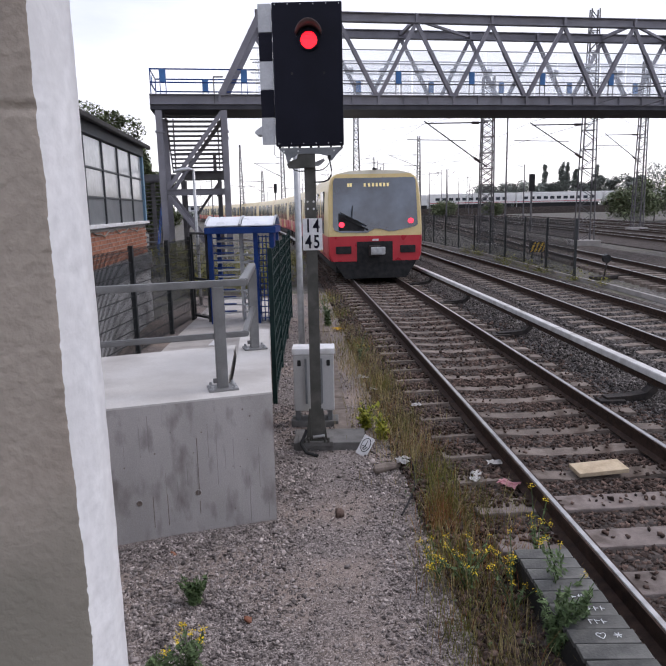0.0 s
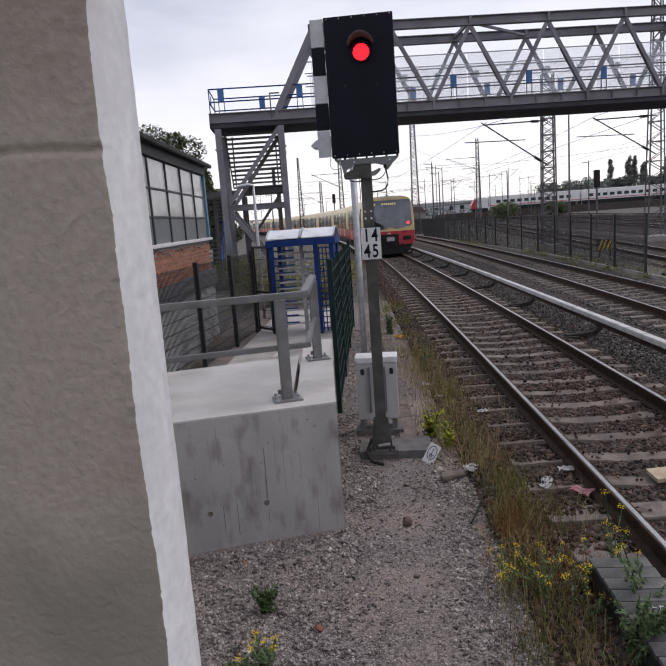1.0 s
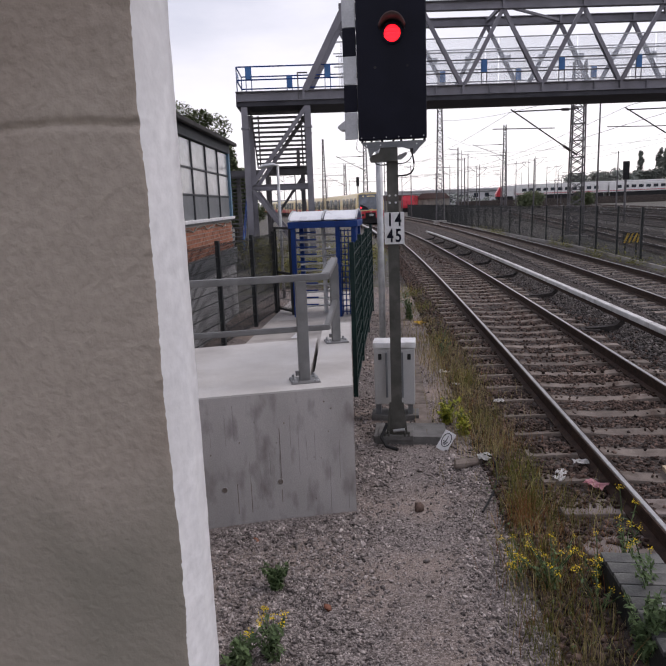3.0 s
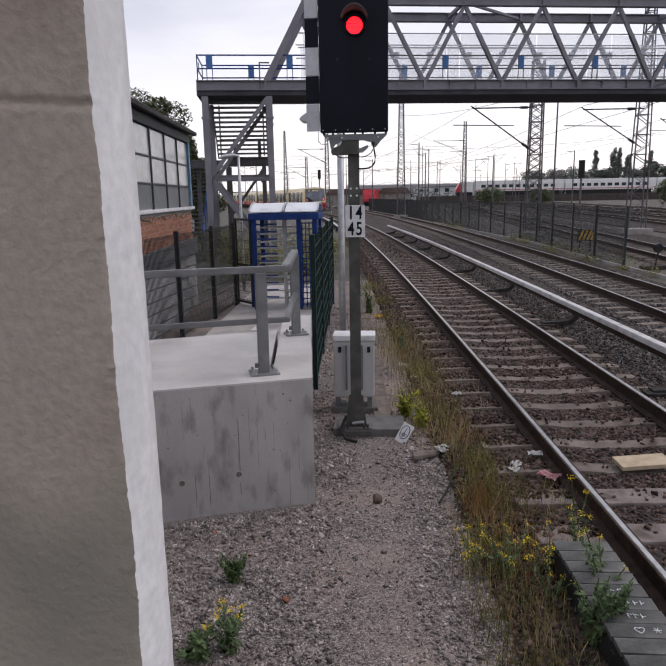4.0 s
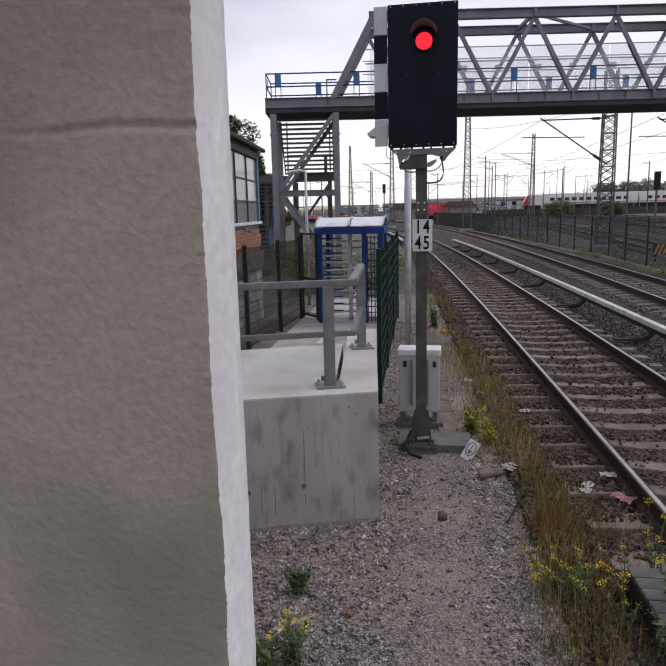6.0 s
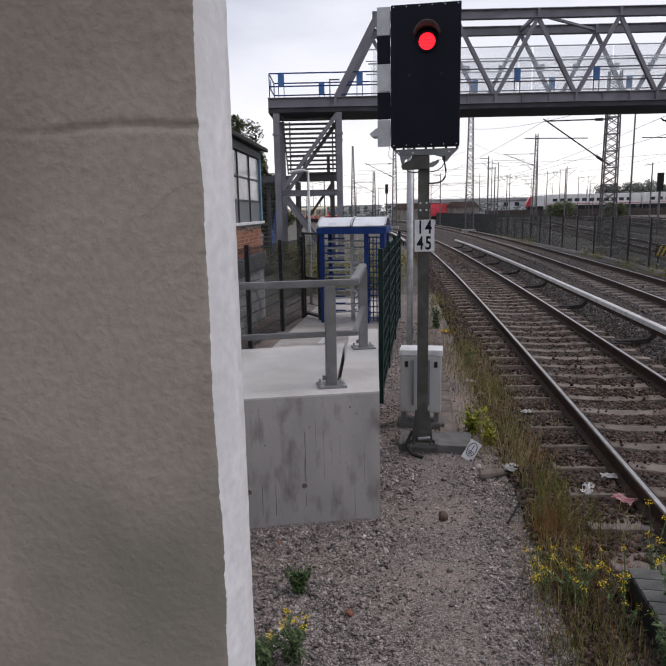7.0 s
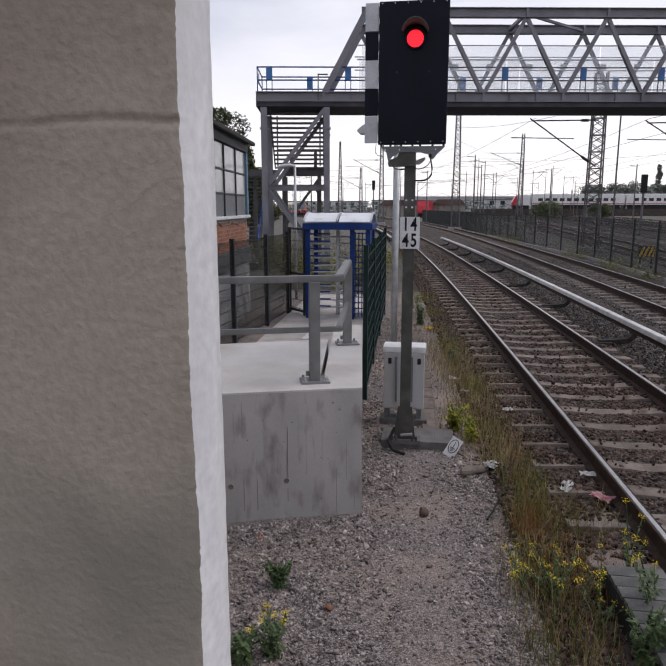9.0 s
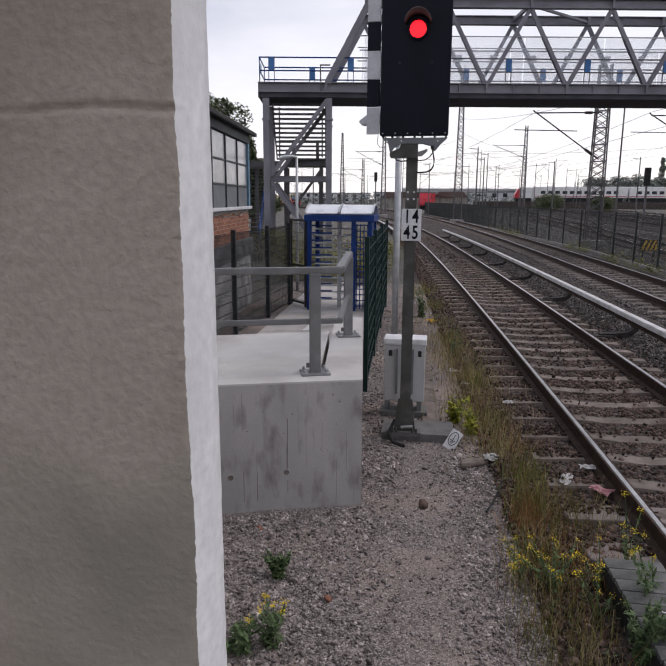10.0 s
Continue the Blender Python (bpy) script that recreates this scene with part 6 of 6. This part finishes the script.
# ---------------------------------------------------------------- ground cover and litter
def scatter():
    rng = np.random.default_rng(5)
    inside = lambda x, y: (x < -0.45 + 0 and y > 4.1 + 0.32 * (x + 3.4) and y < 8 and x < -0.487 - 0.108 * (y - 5.1))
    # gravel on the path
    P, S = [], []
    for n, y0, y1, lo, hi in ((22000, 2.6, 5.6, 0.007, 0.017), (24000, 2.6, 6.2, 0.014, 0.033), (700, 2.6, 7.0, 0.030, 0.048), (14000, 5.6, 8.4, 0.014, 0.036), (6000, 8.0, 15.0, 0.02, 0.05)):
        x, y = rng.uniform(-2.2, 1.5, n), rng.uniform(y0, y1, n)
        s = rng.uniform(lo, hi, n) * np.where(rng.random(n) < 0.04, 1.5, 1)
        for a, b, c in zip(x, y, s):
            right = t1(b) - 1.55
            if a > right or inside(a, b) or (b > 7.4 and -3.2 < a < -1.15):
                continue
            trod = math.exp(-((a - 0.12 + 0.02 * b) / 0.42) ** 2)
            if rng.random() < (0.9 if c > 0.016 else 0.5) * trod:
                continue
            P.append((a, b, c * 0.16 + noise.noise((a * 1.3, b * 1.3, 0)) * 0.02))
            S.append(c)
    tagged(stones("loose_gravel", P, S, STONE_PALE, 6, 0.34), "loose pale grey crushed gravel on the path", "gravel", kind="stuff")
    # ballast
    P, S, G, GS = [], [], [], []
    for n, y0, y1, lo, hi in ((62000, 2.4, 9.5, 0.026, 0.056), (50000, 9.0, 44.0, 0.038, 0.072)):
        x, y = rng.uniform(-1.75, 4.0, n), y0 + (y1 - y0) * rng.random(n) ** (1.0 if y1 < 10 else 1.5)
        s = rng.uniform(lo, hi, n)
        for a, b, c in zip(x, y, s):
            d = ((b - FIRST) / 0.6) % 1.0
            on = abs(a) < 1.3 and (d < 0.2 or d > 0.8)
            if on and (a > -0.86 or rng.random() < 0.2) and rng.random() < 0.95:
                continue
            if abs(abs(a) - 0.7535) < 0.085:
                continue
            z = 0.05 - 0.05 * max(0, abs(a) - 1.25) if a < 0 else 0.055 - 0.03 * max(0, min(1, a - 1.4))
            q = (t1(b) + a, b, z + rng.uniform(-0.014, 0.012) + 0.045 * on)
            if a > 1.3 + rng.normal(0, 0.25) and b > 6.5:
                G.append(q)
                GS.append(c * 0.8)
            else:
                P.append(q)
                S.append(c)
    for a, b, c in zip(rng.uniform(-1.5, 1.5, 26000), 8 + 34 * rng.random(26000) ** 1.5, rng.uniform(0.04, 0.078, 26000)):
        d = ((b - 3.0) / 0.6) % 1.0
        if (abs(a) < 1.32 and (d < 0.22 or d > 0.78)) or abs(abs(a) - 0.7535) < 0.09:
            continue
        G.append((t2(b) + a, b, 0.055 + rng.uniform(-0.014, 0.012)))
        GS.append(c)
    tagged(stones("loose_grey_ballast", G, GS, STONE_GREY, 9, 0.6), "grey ballast stones between the two tracks", "ballast", kind="stuff")
    tagged(stones("loose_ballast", P, S, STONE_DARK, 8, 0.5), "dark rusty ballast stones between the rails", "ballast", kind="stuff")
    # grasses along the edge of the ballast
    edge = lambda y: t1(y) - 1.72
    R = {k: ([], []) for k in ("dry", "green", "red")}
    for cx, cy, rad, n, h, kind in ((1.02, 3.35, 0.17, 170, 0.30, "dry"), (0.92, 3.15, 0.2, 150, 0.22, "green"), (0.95, 4.15, 0.22, 150, 0.34, "dry"), (1.12, 4.2, 0.25, 260, 0.26, "red"), (0.98, 3.75, 0.2, 150, 0.3, "green"), (0.85, 4.3, 0.16, 200, 0.36, "green"), (1.05, 4.6, 0.3, 220, 0.24, "red"), (0.86, 4.9, 0.10, 130, 0.42, "red"), (0.90, 5.15, 0.10, 190, 0.46, "green"), (0.94, 5.8, 0.13, 190, 0.42, "green"), (1.22, 5.05, 0.20, 240, 0.33, "green"), (1.15, 5.0, 0.2, 130, 0.3, "dry"), (0.80, 6.4, 0.18, 230, 0.40, "dry"), (0.72, 7.2, 0.18, 160, 0.28, "green"), (0.72, 7.0, 0.25, 200, 0.24, "dry"), (0.62, 8.0, 0.25, 260, 0.22, "dry"), (0.66, 8.9, 0.13, 200, 0.42, "green"), (0.5, 9.8, 0.28, 330, 0.22, "dry"), (0.42, 10.8, 0.3, 330, 0.24, "dry"), (0.32, 12, 0.35, 360, 0.22, "dry"), (0.2, 13.5, 0.35, 300, 0.26, "dry"), (0.05, 15.5, 0.35, 300, 0.34, "green"), (-0.25, 18, 0.4, 300, 0.42, "green"), (0.98, 3.0, 0.16, 110, 0.2, "dry"), (0.78, 3.2, 0.10, 60, 0.14, "green"), (1.05, 6.0, 0.4, 200, 0.14, "dry"), (0.9, 8.5, 0.5, 220, 0.12, "dry"), (0.7, 11, 0.6, 260, 0.12, "dry"), (0.62, 7.6, 0.3, 260, 0.34, "dry"), (0.70, 8.4, 0.26, 260, 0.36, "dry"), (0.58, 9.3, 0.3, 260, 0.34, "dry"), (0.85, 7.2, 0.22, 180, 0.30, "dry"), (0.46, 10.4, 0.34, 300, 0.36, "dry"), (0.35, 11.6, 0.36, 300, 0.36, "green"), (0.95, 6.6, 0.2, 160, 0.26, "red"), (1.3, 4.5, 0.22, 200, 0.2, "red"), (0.78, 3.6, 0.14, 120, 0.22, "green")):
        n = int(n * 1.75)
        x, y = rng.normal(cx, rad * 0.75, n), rng.normal(cy, rad * 1.1, n)
        for a, b in zip(x, y):
            k = kind if rng.random() < 0.72 else ("dry", "green", "red")[rng.integers(3)]
            R[k][0].append((a, b, 0.0))
            R[k][1].append(h * (0.12 + 0.88 * rng.random() ** 1.5))
    for kind, mat, lab in (("dry", DRYGRASS, "tall dry straw-coloured grass along the track"), ("green", GREENGRASS, "yellow-green grass tufts along the track"), ("red", REDSTEM, "reddish withered weeds beside the track")):
        tagged(blades("grass", R[kind][0], R[kind][1], mat, 31, 0.0022, 0.6), lab, "grass", kind="stuff")
    # sparse low weeds
    P = [(edge(y) + 0.12 + rng.normal(0, 0.12), y, rng.uniform(0.01, 0.10)) for y in rng.uniform(3, 18, 900)]
    tagged(leaves("low_weeds", P, 0.022, WEED, 33), "low green weeds at the ballast edge", "weeds", kind="stuff")


def fence_weeds():
    rng = np.random.default_rng(44)
    pts = []
    for i in range(46):
        y = rng.uniform(20, 60)
        x = float(np.interp(y, [19.9, 28, 34.7, 44.4, 60], [8.42, 8.06, 7.85, 6.65, 5.0])) + rng.normal(-0.25, 0.22)
        r = rng.uniform(0.08, 0.28)
        for k in range(60):
            pts.append((x + rng.normal(0, r), y + rng.normal(0, r), abs(rng.normal(0, r * 0.9))))
    tagged(leaves("fence_weeds", pts, 0.06, GREENGRASS, 45), "patchy green weeds at the foot of the fence", "weeds", kind="stuff")


def flowering(x, y, h, n_stem, n_leaf, n_flower, seed, label, spread=0.12, leaf=0.05, green=None):
    rng = np.random.default_rng(seed)
    t = thing("flowering_weed", label, "plant")
    bm, tips, pts = B(), [], []
    for i in range(n_stem):
        a, l = rng.uniform(0, 6.28), rng.uniform(0.2, 1) * spread
        p = Vector((x, y, 0))
        q = Vector((x + l * math.cos(a), y + l * math.sin(a), h * rng.uniform(0.5, 1.08)))
        mid = p.lerp(q, 0.55) - Vector((math.cos(a), math.sin(a), 0)) * spread * 0.12
        rod(bm, p, mid, 0.004, 5)
        rod(bm, mid, q, 0.003, 5)
        tips.append(q)
        for k in range(int(n_leaf * 1.8)):
            u = rng.uniform(0.05, 0.92) ** 1.1
            c = p.lerp(mid, u / 0.55) if u < 0.55 else mid.lerp(q, (u - 0.55) / 0.45)
            b = rng.uniform(0, 6.28)
            r = leaf * rng.uniform(0.3, 1.0) * (1.25 - u)
            pts.append((c.x + math.cos(b) * r, c.y + math.sin(b) * r, c.z))
    tagged(part("stalk", bm, WEED, t), kind="stuff")
    lf = leaves("foliage", pts, leaf * (0.8 if green else 0.5), green or WEED, seed + 1, 1.5 if green else 2.4)
    lf.parent = t
    if n_flower:
        fp = []
        for q in tips:
            for k in range(int(n_flower * 1.25)):
                fp.append((q.x + rng.normal(0, 0.013), q.y + rng.normal(0, 0.013), q.z + rng.normal(0, 0.010)))
        fl = leaves("blossom", fp, 0.0095, PETAL, seed + 2, 1.1)
        fl.parent = t
        tagged(fl, "small yellow blossom", kind="stuff")
    return t


def small_things():
    flowering(-0.93, 3.93, 0.21, 12, 34, 0, 201, "small leafy green weed on the gravel", 0.11, 0.036)
    flowering(-0.80, 3.24, 0.28, 7, 16, 26, 202, "green weed with yellow flower heads on the gravel", 0.15, 0.05)
    flowering(-0.98, 3.2, 0.14, 8, 16, 0, 209, "low green weed on the gravel", 0.14, 0.06)
    flowering(1.27, 3.36, 0.50, 16, 60, 0, 203, "bushy dark green weed beside the boards", 0.19, 0.045)
    flowering(1.42, 3.70, 0.64, 5, 26, 20, 204, "tall rape-like weed with yellow flowers", 0.20, 0.05)
    flowering(1.42, 4.26, 0.56, 5, 12, 24, 205, "tall yellow-flowering weed by the rail", 0.15, 0.04)
    flowering(0.90, 4.02, 0.32, 15, 8, 18, 206, "dense yellow-flowering weed in dry grass", 0.27, 0.035)
    flowering(1.20, 4.08, 0.36, 7, 8, 20, 210, "yellow-flowering weed in dry grass", 0.13, 0.04)
    flowering(0.52, 7.0, 0.28, 10, 22, 4, 207, "yellow-green weed beside the signal footing", 0.2, 0.05, LIME)
    flowering(0.36, 7.35, 0.34, 12, 20, 2, 212, "yellow-green leafy weed beside the cabinet", 0.2, 0.05, LIME)
    flowering(0.72, 4.15, 0.26, 9, 6, 16, 213, "orange-yellow flowering weed at the gravel edge", 0.2, 0.03)
    flowering(1.12, 3.75, 0.3, 8, 6, 14, 214, "yellow-flowering weed in dry grass", 0.22, 0.03)
    flowering(0.42, 10.6, 0.5, 6, 16, 8, 208, "yellowish weed at the path edge", 0.2, 0.05)
    flowering(-0.15, 14.2, 0.75, 9, 30, 6, 211, "tall yellow-green weed at the path edge", 0.3, 0.07)
    # boarded trough beside the rail
    b = thing("boarded_trough", "dark weathered board cover over a trough beside the rail", "board walk")
    part("side_wall", prism(B(), [(1.215, 4.10), (1.245, 4.10), (1.45, 1.0), (1.42, 1.0)], -0.1, 0.225), UNDER, b, "black side board")
    part("side_wall", prism(B(), [(1.545, 4.10), (1.575, 4.10), (1.78, 1.0), (1.75, 1.0)], -0.1, 0.225), UNDER, b, "black side board")
    me = mesh_of(box(B(), -0.18, 0.18, -0.058, 0.058, 0, 0.03, 0.004), BOARD)
    y, k = 4.04, 0
    while y > 1.3:
        p = new("plank", me)
        p.parent = b
        p.matrix_basis = pose(1.395 + (4.05 - y) * 0.066, y, 0.226 + random.uniform(-0.003, 0.003), 0, 0, random.uniform(-1, 1))
        y -= 0.123
        k += 1
    # paint-pen scribble, as plain strokes
    for yy, w in ((3.54, 0.13), (3.42, 0.18), (3.30, 0.13)):
        bm = B()
        n = int(w / 0.035)
        for i in range(n):
            x = 1.44 + (4.05 - yy) * 0.066 - w / 2 + i * 0.035
            k1, k2 = random.uniform(-0.012, 0.014), random.uniform(-0.018, 0.018)
            beam(bm, (x, yy - 0.02, 0.2595), (x + k1, yy + 0.02, 0.2595), 0.004, 0.002)
            beam(bm, (x, yy + k2, 0.2595), (x + 0.022, yy + k2 * 0.6, 0.2595), 0.004, 0.002)
        part("scribble", bm, PAINTPEN, b, "white paint-pen strokes")
    bm = B()
    for i in range(16):
        u, v = i / 16 * 6.2832, (i + 1) / 16 * 6.2832
        hp = lambda a: Vector((1.44 + 0.0016 * 16 * math.sin(a) ** 3, 3.18 + 0.0018 * (13 * math.cos(a) - 5 * math.cos(2 * a) - 2 * math.cos(3 * a)), 0.2595))
        beam(bm, hp(u), hp(v), 0.004, 0.002)
    for i in range(3):
        a = i * 1.047
        beam(bm, (1.53 - 0.022 * math.cos(a), 3.18 - 0.022 * math.sin(a), 0.2595), (1.53 + 0.022 * math.cos(a), 3.18 + 0.022 * math.sin(a), 0.2595), 0.004, 0.002)
    part("scribble", bm, PAINTPEN, b, "white heart and star doodle")
    # timber offcut between the rails
    bm = box(B(), -0.235, 0.235, -0.115, 0.115, -0.02, 0.02, 0.004)
    single("timber_offcut", bm, PINE, "pale raw timber board lying between the rails", "board", pose(2.455, 5.775, 0.125, 2, -3, 5))
    # litter
    def crumple(name, x, y, z, w, d, mat, lab, seed):
        r = np.random.default_rng(seed)
        bm = B()
        g = [[bm.verts.new(((i / 5 - 0.5) * w + r.normal(0, w * 0.03), (j / 5 - 0.5) * d + r.normal(0, d * 0.03), r.uniform(0, 0.035))) for i in range(6)] for j in range(6)]
        for j in range(5):
            for i in range(5):
                bm.faces.new((g[j][i], g[j][i + 1], g[j + 1][i + 1], g[j + 1][i]))
        bmesh.ops.solidify(bm, geom=bm.faces[:], thickness=0.002)
        return single(name, bm, mat, lab, "litter", pose(x, y, z, 0, 0, r.uniform(0, 180)))
    crumple("paper_scrap", 1.525, 5.95, 0.115, 0.14, 0.09, PAPER, "crumpled white paper on the ballast", 1)
    crumple("pink_wrapper", 1.544, 5.47, 0.11, 0.17, 0.13, PINK, "crumpled pink wrapper by the rail", 2)
    crumple("paper_scrap", 1.30, 5.72, 0.085, 0.22, 0.10, PAPER, "torn white wrapper in the weeds", 3)
    crumple("paper_scrap", 0.42, 9.55, 0.04, 0.16, 0.10, PAPER, "white paper scrap in the grass", 4)
    crumple("paper_scrap", 0.55, 8.9, 0.04, 0.12, 0.08, PAPER, "white paper scrap in the grass", 5)
    crumple("paper_scrap", 1.02, 7.95, 0.09, 0.13, 0.07, PAPER, "white paper scrap on the ballast", 6)
    crumple("paper_scrap", 0.66, 6.16, 0.07, 0.16, 0.10, PAPER, "grey-white rag beside the grass", 7)
    crumple("yellow_scrap", 0.06, 13.6, 0.05, 0.25, 0.18, YELLOW, "yellow plastic scrap at the path edge", 8)
    bm = B()
    pts = [Vector(v) for v in ((0.60, 6.13, 0.06), (0.68, 6.18, 0.09), (0.74, 6.12, 0.10), (0.765, 5.95, 0.08), (0.74, 5.7, 0.05), (0.68, 5.45, 0.03), (0.56, 5.12, 0.015))]
    tube(bm, pts, 0.009)
    single("loose_cable", bm, UNDER, "loose black cable end lying in the grass", "cable")
    bm = B()
    rings = []
    for i, (u, r) in enumerate(((0, 0.02), (0.02, 0.05), (0.09, 0.06), (0.16, 0.05), (0.22, 0.045), (0.27, 0.03), (0.28, 0.01))):
        rings.append([bm.verts.new((0.37 + u, 6.03 + u * 0.4 + r * 1.1 * math.cos(a) * (1 + 0.2 * noise.noise((u * 30, a, 0))), 0.045 + r * 0.8 * math.sin(a) * (1 + 0.25 * noise.noise((u * 30, a, 5))))) for a in [k / 12 * 6.2832 for k in range(12)]])
    for p, q in zip(rings, rings[1:]):
        for k in range(12):
            bm.faces.new((p[k], p[(k + 1) % 12], q[(k + 1) % 12], q[k]))
    single("rag", bm, SLEEPER, "grey-brown rag bundle on the gravel", "litter")
    crumple("pale_wrapper", 0.685, 6.16, 0.075, 0.13, 0.10, PAPER, "crumpled pale wrapper on the rag", 9)
    tagged(stones("single_stone", [(0.037, 5.16, 0.02)], [0.10], STONE_DARK, 21, 0.8), "single dark stone on the trodden gravel", "stone")
    tagged(stones("brick_chip", [(-0.55, 3.73, 0.012)], [0.05], BRICK, 13), "orange brick chip on the gravel", "stone")
    tagged(stones("brick_chip", [(-1.22, 4.55, 0.012)], [0.06], BRICK, 14), "orange brick chip on the gravel", "stone")


# ---------------------------------------------------------------- build
FIRST = 2.785
ground()
platform()
end_block()
guard_rail()
signal()
side_things()
walkway()
fence("dark green double-rod mesh fence along the path", [(-0.80, 8.45), (-0.88, 10.5), (-0.97, 12.95), (-1.06, 15.6)], GREEN, 2.02, 0.06, 0.0, 0.05, 0.2, 0.009)
fence("dark anthracite mesh fence before the workshop", [(-3.70, 9.3), (-3.57, 11.6), (-3.46, 13.65), (-3.38, 15.4)], FENCE, 1.93, 0.08, 0.0, 0.05, 0.2, 0.007)
side_gate()
turnstile()
workshop()
park_lamp()
footbridge()
TAIL_CAR = train_car(True)
MID_CAR = train_car(False)
CARS = [TAIL_CAR, MID_CAR] + [copy_thing(MID_CAR, Matrix()) for _ in range(6)]
yard()
distance()
scatter()
fence_weeds()
small_things()
track("main_track", t1, "ballasted main track with concrete sleepers curving away", -20, 240, FIRST, 150)
track("second_track", t2, "second ballasted track with concrete sleepers", -20, 240, 3.0, 150)
third_rail()


def motions():
    for i, car in enumerate(CARS):
        rows = []
        for k in range(21):
            t = k * 0.5
            s = tail_place(t) + i * 18.6
            p, q = at_arc(s), at_arc(s + 18.2)
            rows.append((t, Matrix.Translation(p) @ Matrix.Rotation(math.atan2(q.y - p.y, q.x - p.x) - math.pi / 2, 4, "Z")))
        walk(car, rows)


motions()
